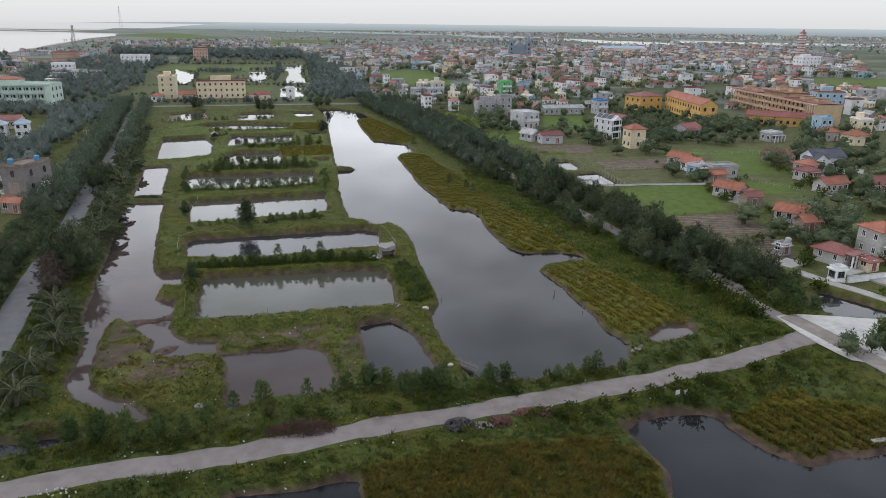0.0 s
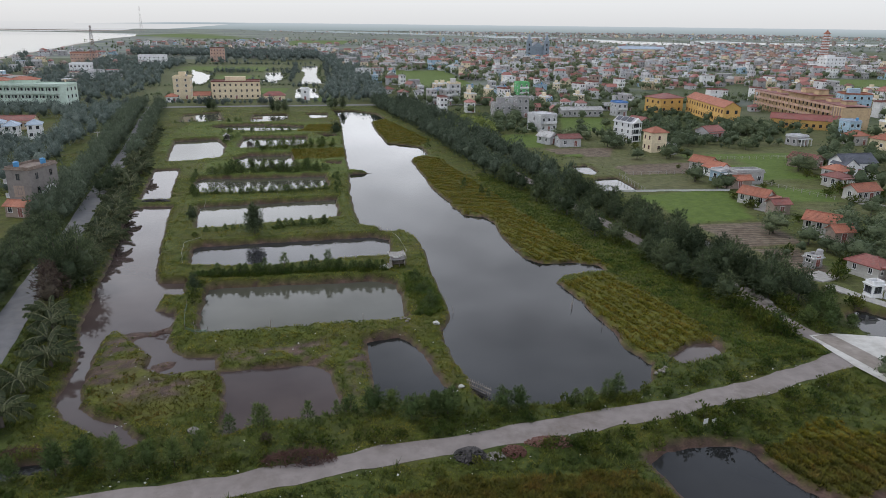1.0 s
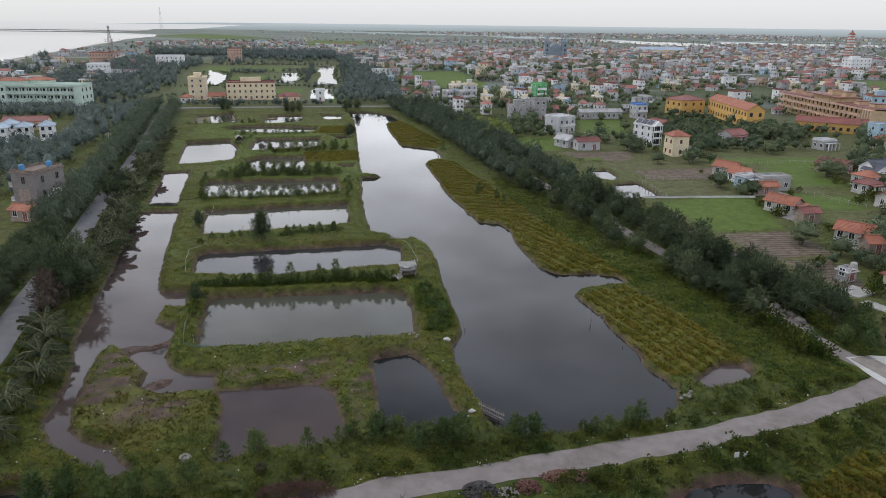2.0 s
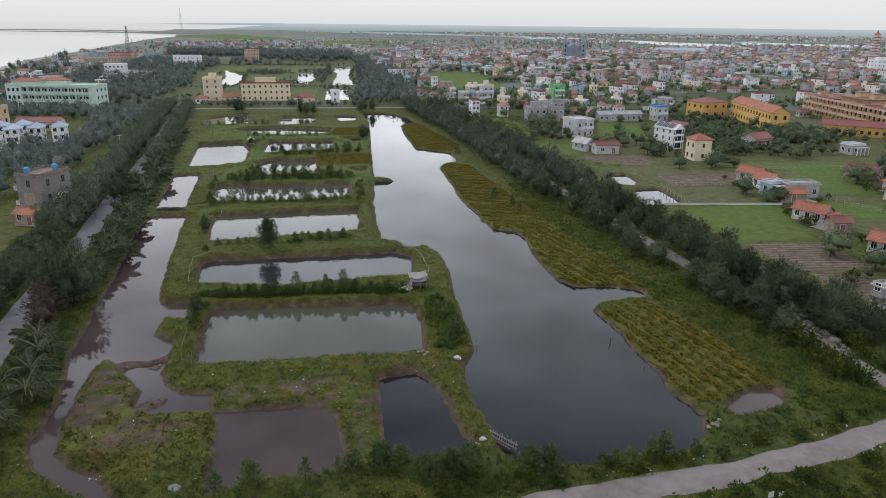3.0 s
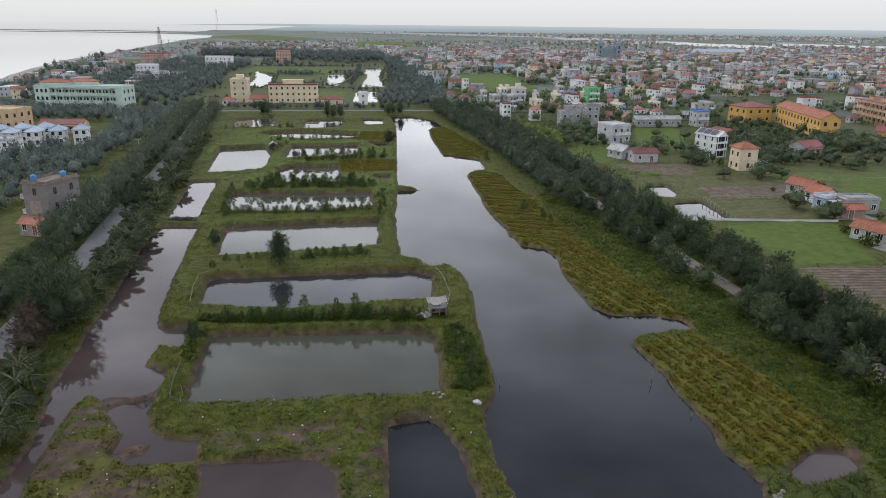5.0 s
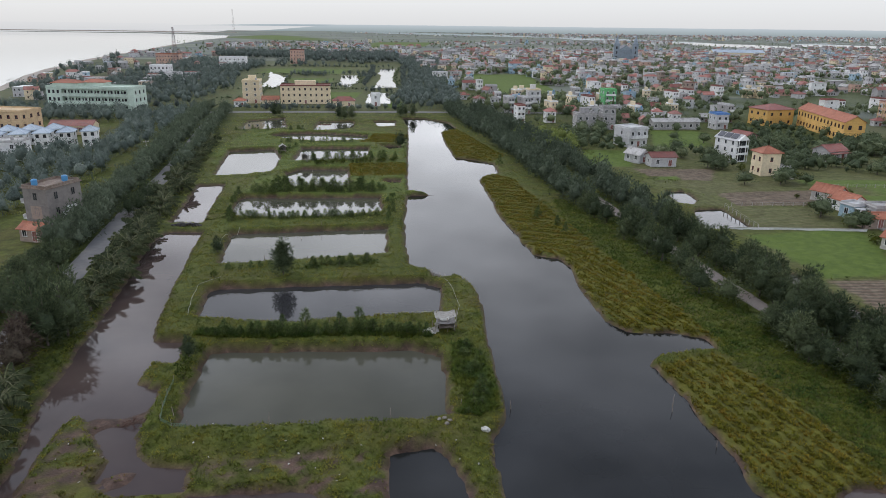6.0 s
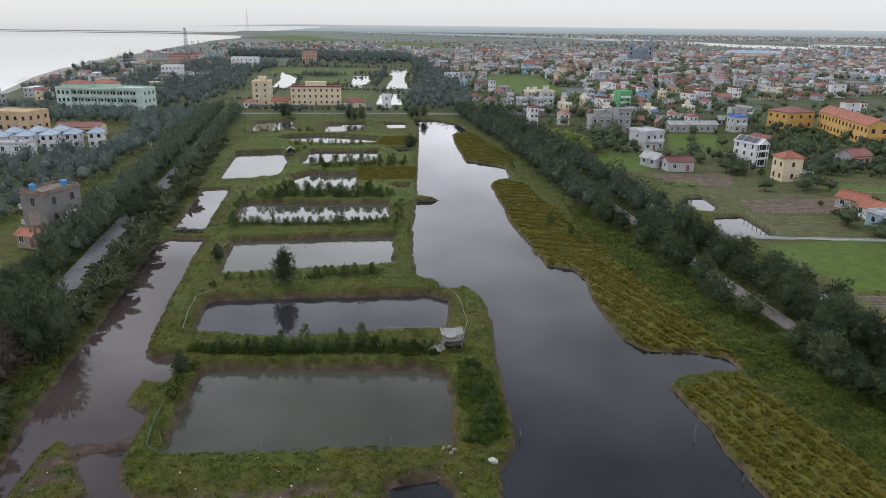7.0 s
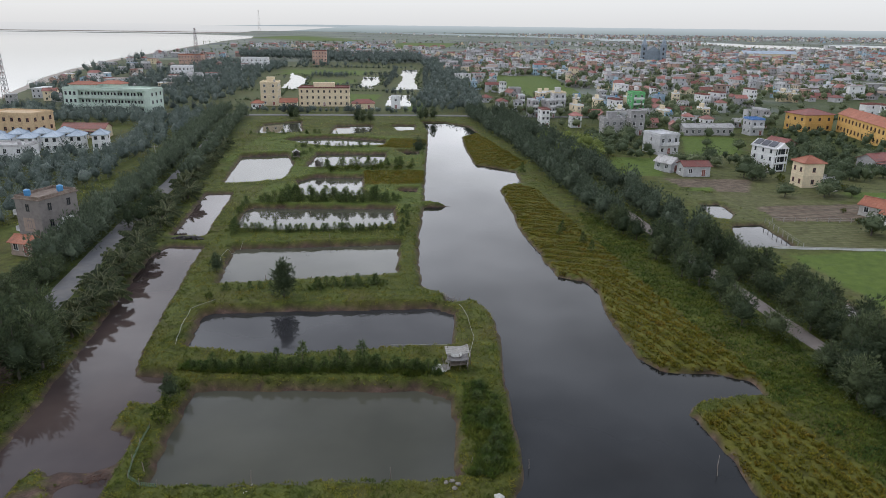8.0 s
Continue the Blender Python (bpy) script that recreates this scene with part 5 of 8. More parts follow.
def put_window(root, x, y, z, turn, w=1.2, h=1.4, frame_material=None, pane=True):
    """A window in a wall; turn 0 faces south, 90 east, 180 north, 270 west."""
    a, b, whole = window_meshes(w, h, frame_material or P_WHITE)
    ob = new("window", a if pane else whole)
    ob.parent = root
    ob.matrix_basis = pose(x, y, z, 0, 0, turn)
    if pane:
        glass = new("pane", b)
        glass.parent = ob
    return ob


def loft(bm, levels, w, d, close=True, m=0):
    """One shell through rectangles: levels of (height, offset outwards)."""
    rings = [[bm.verts.new((sx * (w / 2 + o), sy * (d / 2 + o), z)) for sx, sy in ((-1, -1), (1, -1), (1, 1), (-1, 1))] for z, o in levels]
    for a, b in zip(rings, rings[1:]):
        for k in range(4):
            bm.faces.new((a[k], a[(k + 1) % 4], b[(k + 1) % 4], b[k])).material_index = m
    if close:
        bm.faces.new(rings[-1]).material_index = m
        bm.faces.new(rings[0][::-1]).material_index = m


def body_mesh(w, d, storeys, tall, plinth=0.4):
    """A house's walls: a plinth, the storeys and a band at each floor, in one shell."""
    bm = bmesh.new()
    levels = [(-0.6, 0.06), (plinth, 0.06), (plinth + 0.03, 0.0)]
    for k in range(1, storeys + 1):
        levels += [(k * tall - 0.24, 0.0), (k * tall - 0.22, 0.09), (k * tall - 0.06, 0.09), (k * tall - 0.04, 0.0)]
    levels.append((storeys * tall, 0.0))
    loft(bm, levels, w, d)
    return bm


def gable_roof(w, d, z, rise, over=0.45, thick=0.14, along_y=True):
    """Two slopes of stepped tile courses with a ridge cap, and the gable walls under them, in one shell."""
    bm = bmesh.new()
    if not along_y:
        w, d = d, w
    half, run, n = w / 2 + over, d / 2 + over, 8
    low = z - rise * over / (w / 2)
    side = [(half, low)]
    for k in range(n):
        f, g = k / n, (k + 1) / n
        side += [(half * (1 - f), low + (z + rise - low) * f + thick), (half * (1 - g), low + (z + rise - low) * g + thick - 0.035)]
    side += [(0.16, z + rise + thick + 0.02), (0.10, z + rise + thick + 0.12)]
    outline = side + [(-a, b) for a, b in side[::-1]] + [(0, z + rise - 0.02)]
    front = [bm.verts.new((a, -run, b)) for a, b in outline]
    back = [bm.verts.new((a, run, b)) for a, b in outline]
    for k in range(len(outline)):
        j = (k + 1) % len(outline)
        bm.faces.new((front[k], front[j], back[j], back[k]))
    bm.faces.new(front[::-1])
    bm.faces.new(back)
    for y in (-d / 2, d / 2):
        tri = [bm.verts.new(p) for p in ((-w / 2, y, z), (w / 2, y, z), (0, y, z + rise))]
        bm.faces.new(tri).material_index = 1
    bmesh.ops.recalc_face_normals(bm, faces=bm.faces)
    if not along_y:
        bmesh.ops.rotate(bm, verts=bm.verts, matrix=Matrix.Rotation(math.pi / 2, 3, "Z"))
    return bm


def hip_roof(w, d, z, rise, over=0.5):
    bm = bmesh.new()
    a, b = w / 2 + over, d / 2 + over
    r = max(0.15, b - a) if b > a else 0.0
    q = max(0.15, a - b) if a > b else 0.0
    low = [bm.verts.new(p) for p in ((-a, -b, z - 0.1), (a, -b, z - 0.1), (a, b, z - 0.1), (-a, b, z - 0.1))]
    up = [bm.verts.new((p[0], p[1], z + 0.08)) for p in ((-a, -b), (a, -b), (a, b), (-a, b))]
    t0, t1 = (bm.verts.new((0, -r, z + rise)), bm.verts.new((0, r, z + rise))) if b >= a else (bm.verts.new((-q, 0, z + rise)), bm.verts.new((q, 0, z + rise)))
    bm.faces.new(low[::-1])
    for k in range(4):
        bm.faces.new((low[k], low[(k + 1) % 4], up[(k + 1) % 4], up[k]))
    if b >= a:
        for f in ((up[0], up[1], t0), (up[1], up[2], t1, t0), (up[2], up[3], t1), (up[3], up[0], t0, t1)):
            bm.faces.new(f)
    else:
        for f in ((up[0], up[1], t1, t0), (up[1], up[2], t1), (up[2], up[3], t0, t1), (up[3], up[0], t0)):
            bm.faces.new(f)
    for v, top in ((up[0], t0), (up[1], t0 if b >= a else t1), (up[2], t1), (up[3], t1 if b >= a else t0)):
        tube(bm, [v.co + Vector((0, 0, 0.03)), top.co + Vector((0, 0, 0.05))], [0.11, 0.11], 4)
    bmesh.ops.recalc_face_normals(bm, faces=bm.faces)
    return bm


def parapet_roof(w, d, z, high=0.7):
    """A flat roof in one shell: the slab with an eave, and a parapet round it."""
    bm = bmesh.new()
    loft(bm, [(z - 0.04, 0.3), (z + 0.16, 0.3), (z + 0.17, 0.0), (z + high, 0.0), (z + high, -0.14), (z + 0.18, -0.14)], w, d)
    return bm


def tank(root, x, y, z, material, r=0.6, h=1.3, label=""):
    bm = bmesh.new()
    tube(bm, [(x, y, z), (x, y, z + 0.25)], [r * 0.7, r * 0.7], 8)
    tube(bm, [(x, y, z + 0.25), (x, y, z + 0.35), (x, y, z + h), (x, y, z + h + 0.15), (x, y, z + h + 0.25)], [r * 0.9, r, r, r * 0.7, r * 0.3], 12)
    return part("water_tank", bm, material, root, label)


def house(x, y, turn, w, d, storeys, wall, roof, roofing, label, tall=3.2, rise=1.6, z=0.9, windows=(2, 2, 2), door=True, panes=True, extras="", name="house", category="house", group="", frames=None, win=(1.2, 1.4)):
    """A house with its walls, roof, windows (south, east, west a storey), door and extras."""
    root = empty_root(name, label, category, group)
    h = storeys * tall
    part("wall", body_mesh(w, d, storeys, tall), wall, root)
    if roof == "gable":
        part("roof", gable_roof(w, d, h, rise), [roofing, wall], root)
    elif roof == "gable_x":
        part("roof", gable_roof(w, d, h, rise, along_y=False), [roofing, wall], root)
    elif roof == "hip":
        part("roof", hip_roof(w, d, h, rise), roofing, root)
    else:
        part("roof", parapet_roof(w, d, h), [roofing], root)
        if "stair" in extras:
            bm = bmesh.new()
            box(bm, -w * 0.22, d * 0.05, h + 0.16, w * 0.2, d * 0.36, h + 2.5)
            box(bm, -w * 0.22 - 0.2, d * 0.05 - 0.2, h + 2.5, w * 0.2 + 0.2, d * 0.36 + 0.2, h + 2.65)
            part("stair_house", bm, wall, root)
        if "tank" in extras:
            tank(root, w * 0.3, -d * 0.25, h + 0.16, M_TANK if "blue" in extras else M_STEEL)
    for k in range(storeys):
        level = k * tall + 0.95
        for side, n in zip("SEW", windows):
            for i in range(n):
                f = (i + 0.5) / n - 0.5
                if side == "S" and door and k == 0 and i == n // 2:
                    continue
                px, py, a = {"S": (f * w, -d / 2, 0), "E": (w / 2, f * d, 90), "W": (-w / 2, -f * d, 270)}[side]
                put_window(root, px, py, level, a, *win, frames or P_WHITE, panes)
    if door:
        n = max(1, windows[0])
        bm = bmesh.new()
        fx = ((n // 2 + 0.5) / n - 0.5) * w
        box(bm, fx - 0.65, -d / 2 - 0.07, 0.0, fx + 0.65, -d / 2 - 0.004, 2.25)
        box(bm, fx - 0.55, -d / 2 - 0.09, 0.05, fx - 0.03, -d / 2 - 0.07, 2.12, 1)
        box(bm, fx + 0.03, -d / 2 - 0.09, 0.05, fx + 0.55, -d / 2 - 0.07, 2.12, 1)
        part("door", bm, [P_WHITE, R_DARK], root)
    if "porch" in extras:
        bm = bmesh.new()
        box(bm, -w / 2, -d / 2 - 2.0, 2.55, w / 2, -d / 2 - 0.1, 2.72)
        part("porch_roof", bm, roofing, root)
        for i in range(4):
            bm = bmesh.new()
            fx = (-0.46 + 0.92 * i / 3) * w
            box(bm, fx - 0.12, -d / 2 - 1.95, -0.3, fx + 0.12, -d / 2 - 1.71, 2.55)
            part("post", bm, P_WHITE, root)
    if "balcony" in extras:
        for k in range(1, storeys):
            bm = bmesh.new()
            box(bm, -w * 0.42, -d / 2 - 1.2, k * tall - 0.12, w * 0.42, -d / 2 - 0.09, k * tall + 0.04)
            box(bm, -w * 0.42, -d / 2 - 1.2, k * tall + 0.04, w * 0.42, -d / 2 - 1.1, k * tall + 0.95)
            part("balcony", bm, P_WHITE, root)
    root.matrix_basis = pose(x, y, z, 0, 0, turn)
    return root


# houses beside the fields
white_house = house(95.6, 280.5, 24, 5.2, 11.5, 3, P_WHITE, "gable", P_PALE, "tall white modern house with dark solar roof panels", 2.8, 1.9, windows=(0, 2, 3), door=False, frames=R_SLATE, win=(0.8, 1.3))
for side in (-1, 1):
    for y0 in (-5.0, -1.4, 2.2):
        bm = bmesh.new()
        edge = [(side * 0.35, 10.28), (side * 2.5, 8.72)]
        v = [bm.verts.new((px, py, pz + up)) for up in (0.16, 0.24) for px, pz in edge for py in (y0, y0 + 3.0)]
        for f in ((0, 1, 3, 2), (4, 6, 7, 5), (0, 4, 5, 1), (2, 3, 7, 6), (0, 2, 6, 4), (1, 5, 7, 3)):
            bm.faces.new([v[k] for k in f])
        bmesh.ops.recalc_face_normals(bm, faces=bm.faces)
        part("solar_panel", bm, R_SLATE, white_house, "dark solar panel")
for level in (0.3, 3.1, 5.9):
    for x0 in (-2.0, 0.1):
        bm = bmesh.new()
        box(bm, x0, -5.83, level, x0 + 1.9, -5.754, level + 2.2)
        part("glazing", bm, M_GLASS, white_house, "tall dark front glazing")
for level in (2.75, 5.55):
    bm = bmesh.new()
    box(bm, -2.6, -6.9, level, 2.6, -5.76, level + 0.18)
    box(bm, -2.6, -6.9, level + 0.18, 2.6, -6.82, level + 0.85)
    part("balcony", bm, P_WHITE, white_house)
for px in (-2.5, 2.3):
    bm = bmesh.new()
    box(bm, px, -6.9, -0.4, px + 0.2, -6.7, 8.4)
    part("pier", bm, P_WHITE, white_house)
bm = gable_roof(5.2, 1.3, 8.4, 1.9, 0.15, 0.12)
bmesh.ops.translate(bm, verts=bm.verts, vec=(0, -6.3, 0))
part("front_gable", bm, [P_WHITE, P_WHITE], white_house)
white_house.matrix_basis = white_house.matrix_basis @ Matrix.Scale(0.88, 4)
house(97.6, 255, 10, 6.2, 6.0, 2, P_CREAM, "hip", R_TILE, "cream two-storey house with an orange-red hipped roof", 3.5, 1.9, windows=(1, 1, 2), door=False, win=(0.9, 1.3), frames=R_DARK)
house(102.8, 254.8, 6, 4, 3.5, 1, P_GREY, "flat", R_GREY, "low grey lean-to beside a cream house", 2.3, windows=(0, 0, 0), door=False, name="shed", category="shed")
house(100.2, 219.5, 35, 4.8, 7, 1, P_DULL, "gable", R_TILE, "white single-storey house with a red tiled gable", 2.8, 1.5, windows=(2, 2, 2))
house(100.2, 210, 20, 5, 6.5, 1, P_WHITE, "gable", R_TILE, "white single-storey house with a weathered red roof", 2.8, 1.5, windows=(2, 2, 2), extras="porch")
house(98.2, 203.5, 20, 4.2, 4, 1, P_BLUE, "flat", P_PALE, "small pale blue flat-roofed house with columns", 3.0, windows=(2, 1, 1), extras="porch")
house(104.6, 200.6, 3, 8.4, 5, 1, P_GREY, "flat", R_GREY, "long bare grey cement house with a flat roof", 3.4, windows=(3, 1, 1), door=False)
house(99, 194.5, 3, 7, 3.4, 1, P_BRICK, "gable_x", R_TILE, "low brick outhouse with a faded red roof", 2.4, 0.9, windows=(1, 0, 0), name="outhouse")
house(94.2, 175.2, 33, 4.5, 7.4, 1, P_DULL, "gable", R_TILE, "single-storey house with a bright orange-red tiled roof", 2.7, 1.4, windows=(2, 3, 3), extras="porch")
house(94.6, 165.2, 6, 4.4, 3.2, 1, P_BRICK, "gable_x", R_DARK, "low brick annex with a maroon roof", 2.8, 0.9, windows=(1, 1, 0), name="annex")
house(96.4, 150, 42, 4.3, 6.8, 1, P_DULL, "gable", R_TILE, "single-storey house with an orange-red tiled roof among trees", 2.7, 1.4, windows=(2, 3, 3))
house(95.4, 142.2, 4, 4.4, 3, 1, P_BRICK, "gable_x", R_TILE, "low brick annex with a red tiled roof", 2.6, 1.0, windows=(1, 1, 0), name="annex")
house(87.6, 121.6, 24, 4.2, 6.0, 1, P_DULL, "hip", R_DARK, "white house with a dark red hipped tile roof", 2.3, 1.5, windows=(2, 2, 2), extras="porch", win=(0.8, 1.1))
house(80.8, 110.8, 8, 2.3, 1.8, 1, P_WHITE, "flat", P_WHITE, "small white flat-roofed gatehouse with a barred opening", 2.3, windows=(1, 1, 1), door=False, name="gatehouse", win=(1.4, 1.3), frames=R_SLATE)
house(91.0, 116.2, 14, 2.6, 2.4, 1, P_CREAM, "hip", R_DARK, "small cream pavilion with a dark red roof", 1.9, 0.9, windows=(1, 1, 1), name="pavilion")
house(99.2, 124.5, 8, 5.4, 6, 2, P_DULL, "hip", R_TILE, "white two-storey house with balustrades and a red roof", 2.8, 1.4, windows=(2, 2, 2), extras="balcony", win=(0.9, 1.2))
house(80, 127, 20, 2.6, 2.2, 1, P_GREY, "flat", R_GREY, "grey cement shed with scrap on its roof", 1.7, windows=(1, 1, 1), extras="tank", name="shed", category="shed")
house(137.5, 224, 30, 6, 9, 1, P_BRICK, "gable", R_DARK, "small brick house with a dark red roof", 2.7, 1.4, windows=(2, 2, 2))
house(145.2, 211.5, 8, 12, 6.5, 1, P_WHITE, "gable_x", R_SLATE, "broad white house with a dark slate roof", 4.1, 2.2, windows=(5, 2, 2), frames=R_SLATE, win=(1.3, 2.0))
house(141.2, 209.2, 8, 4.6, 5.5, 1, P_WHITE, "gable", R_SLATE, "white wing with a dark slate gable", 3.8, 1.7, windows=(1, 1, 1), frames=R_SLATE, win=(1.5, 2.0), door=False, name="annex")
house(136, 205, 25, 5.6, 6.4, 1, P_PALE, "hip", R_TILE, "pale single-storey house with a red hipped roof", 2.9, 1.4)
house(129.5, 195.5, 20, 5.6, 4.8, 1, P_DULL, "hip", R_DARK, "white house with a dull red roof beside a path", 2.8, 1.3, extras="porch")
house(126, 179, 12, 8, 4.6, 1, P_DULL, "gable_x", R_TILE, "long low house with a faded red tile roof", 2.8, 1.4, windows=(4, 1, 1))
house(139, 178, 12, 6.5, 4.6, 1, P_PINK, "gable_x", R_DARK, "low pink-walled house with a maroon roof", 3.0, 1.4)
house(160.5, 267.5, 18, 6, 5.5, 1, P_GREY, "flat", P_PALE, "grey flat-roofed house with white columns", 3.3, extras="porch")
house(185.5, 268.5, 10, 6.5, 6, 1, P_DULL, "hip", R_TILE, "whitewashed house with an orange-red hipped roof", 3.6, 1.9)
house(190, 257.5, 14, 7.5, 7, 1, P_CREAM, "hip", R_TILE, "cream house with a large red hipped roof", 3.8, 2.0)
house(132.5, 284.5, 24, 9, 7, 1, P_GREY, "gable_x", R_DARK, "grey house with a maroon roof and a columned porch", 3.3, 1.7, extras="porch")
house(67.2, 308.5, 24, 8.5, 10, 2, P_PALE, "flat", P_PALE, "pale green and grey two-storey house with a flat roof", 3.4, windows=(3, 1, 1), extras="balcony")
house(68, 266.8, 8, 8.5, 5.5, 1, P_PALE, "gable_x", R_DARK, "grey workshop with a low faded red roof", 3.2, 1.1, windows=(2, 1, 1), name="workshop", category="workshop")
house(61.6, 273.5, 32, 4.4, 7, 1, P_PALE, "gable", R_GREY, "small grey barn with a weathered grey roof", 2.8, 1.6, windows=(1, 2, 2), name="barn", category="barn")
house(56.5, 353, 6, 9, 8, 2, P_GREY, "flat", R_GREY, "bare grey cement house with a flat roof", 3.3, windows=(3, 2, 2), extras="stair tank")
house(66.5, 353.5, 6, 6, 7, 3, P_GREY, "flat", R_GREY, "tall bare grey cement house", 3.2, windows=(2, 2, 2))
house(40.8, 436, 8, 6.5, 9, 3, P_PALE, "flat", P_CREAM, "narrow grey three-storey house with a cornice", 3.3, windows=(2, 2, 2), extras="balcony stair")
house(85.6, 450, 8, 7, 9, 3, P_GREEN, "flat", P_GREEN, "bright green narrow three-storey house", 3.1, windows=(2, 2, 2), extras="balcony")
house(98, 357, 8, 22, 5.5, 1, P_GREY, "gable_x", R_GREY, "long low grey row of rooms with a sheet roof", 3.4, 1.2, windows=(8, 1, 1), door=False, name="row_house")
house(119, 360, 10, 6, 7, 2, P_PALE, "flat", R_VIVID, "two-storey grey house with a blue sheet roof", 3.3, windows=(2, 2, 2), extras="balcony")
house(116, 322, 25, 6, 9, 1, P_BRICK, "gable", R_DARK, "low house with a dark red tile roof", 2.7, 1.4)

# the unfinished house beside the straight road
grey = house(-87.2, 179.4, -14, 6.2, 9.5, 3, P_RAW, "flat", R_RUST, "unfinished grey three-storey house with patched walls", 3.4, windows=(1, 2, 2), door=False, z=0.8, win=(1.1, 1.6), frames=P_RAW)
tank(grey, -1.2, -3.2, 10.4, M_TANK, 0.65, 1.3, "blue plastic water tank")
tank(grey, 1.6, 2.2, 10.4, M_TANK, 0.65, 1.3, "blue plastic water tank")
for level in (3.3, 6.7):
    bm = bmesh.new()
    box(bm, -4.3, -4.5, level, -3.2, -0.5, level + 0.16)
    box(bm, -4.3, -4.5, level + 0.16, -4.2, -0.5, level + 1.0)
    part("balcony", bm, P_WHITE, grey, "white balcony slab")
bm = bmesh.new()
box(bm, 3.12, -1.5, 0.6, 3.16, 3.6, 4.6)
box(bm, 3.12, 0.2, 4.6, 3.16, 3.2, 5.6)
part("render_patch", bm, P_WHITE, grey, "patch of white render")
bm = bmesh.new()
box(bm, -1.6, -4.79, 3.6, 1.2, -4.752, 6.4)
box(bm, 0.4, -4.79, 0.3, 2.6, -4.752, 3.0)
part("brick_patch", bm, P_BRICK, grey, "patch of bare brown brickwork")
house(-87.6, 171.9, -14, 5.2, 3.2, 1, P_BRICK, "gable_x", R_TILE, "low lean-to with a red tiled roof", 2.6, 0.9, windows=(2, 0, 0), name="lean_to", category="shed")

# guest house and its annex by the crossing road
hotel = house(-90.3, 443, 9, 28, 11, 3, P_CREAM, "flat", R_DARK, "cream three-storey guest house with rows of windows", 3.3, windows=(9, 2, 2), extras="stair", name="guest_house", win=(1.0, 1.3), frames=P_BRICK, z=0.9)
house(-121.5, 443, 9, 9.5, 14, 4, P_CREAM, "flat", P_CREAM, "cream four-storey annex with a roof stair house", 3.1, windows=(2, 4, 3), extras="stair tank", name="guest_house", z=0.9)
house(-107, 428, 9, 9, 6, 1, P_CREAM, "gable_x", R_TILE, "small cream hall with a red roof", 3.2, 1.8)
house(-122.5, 421.5, 9, 6, 5, 1, P_WHITE, "hip", R_TILE, "small white kiosk with a red roof", 3.0, 1.6, name="kiosk")
house(-66, 430, 9, 12, 6, 1, P_CREAM, "hip", R_DARK, "low hall with a maroon roof", 3.0, 2.2)
house(-48.5, 434, 6, 5, 5, 2, P_WHITE, "flat", P_WHITE, "small white two-storey pump house", 3.2, windows=(1, 1, 1), name="pump_house")

# long mint-green institute with galleries


def institute():
    """Three storeys of galleries between piers, with two roofed stair towers behind."""
    root = empty_root("institute_building", "long mint-green three-storey building with galleries", "building")
    length, deep, tall = 47.0, 13.0, 3.8
    bm = bmesh.new()
    box(bm, -length / 2, -deep / 2 + 2.2, -0.5, length / 2, deep / 2, 3 * tall)
    box(bm, -length / 2, -deep / 2, -0.5, -length / 2 + 8.0, -deep / 2 + 2.2, 3 * tall)
    box(bm, length / 2 - 3.0, -deep / 2, -0.5, length / 2, -deep / 2 + 2.2, 3 * tall)
    part("wall", bm, P_MINT, root)
    for k in range(1, 4):
        bm = bmesh.new()
        box(bm, -length / 2 + 8.0, -deep / 2 - 0.12, k * tall - 0.55, length / 2 - 3.0, -deep / 2 + 2.2, k * tall)
        if k < 3:
            box(bm, -length / 2 + 8.0, -deep / 2 - 0.12, k * tall, length / 2 - 3.0, -deep / 2 + 0.05, k * tall + 0.9)
        part("gallery", bm, P_MINT, root)
    for k in range(11):
        bm = bmesh.new()
        x = -length / 2 + 8.2 + k * (length - 11.4) / 10
        box(bm, x - 0.3, -deep / 2 - 0.25, -0.5, x + 0.3, -deep / 2 + 0.2, 3 * tall - 0.1)
        part("pier", bm, P_MINT, root)
    for k in range(3):
        for i in range(20):
            put_window(root, -length / 2 + 9.0 + i * (length - 12.8) / 19, -deep / 2 + 2.2, k * tall + 0.9, 0, 1.2, 1.5, P_WHITE, False)
        for i in range(3):
            put_window(root, -length / 2 + 1.6 + 2.4 * i, -deep / 2, k * tall + 0.9, 0, 1.3, 1.8, P_PALE, False)
            put_window(root, length / 2, -deep / 2 + 2.5 + 4 * i, k * tall + 0.9, 90, 1.3, 1.8, P_PALE, False)
    bm = parapet_roof(length, deep, 3 * tall + 0.02, 0.9)
    part("roof", bm, P_MINT, root)
    for cx, cy, width in ((-15.5, 1.0, 14), (-4, 7.5, 12)):
        bm = bmesh.new()
        box(bm, cx - width / 2, cy - 3.5, 3 * tall, cx + width / 2, cy + 3.5, 3 * tall + 2.0)
        tower = part("stair_tower", bm, P_MINT, root)
        bm = hip_roof(width, 7, 3 * tall + 2.0, 1.6)
        bmesh.ops.translate(bm, verts=bm.verts, vec=(cx, cy, 0))
        part("roof", bm, R_TILE, tower, "red hipped tile roof")
    root.matrix_basis = pose(-189.5, 397, 0.9, 0, 0, -4)


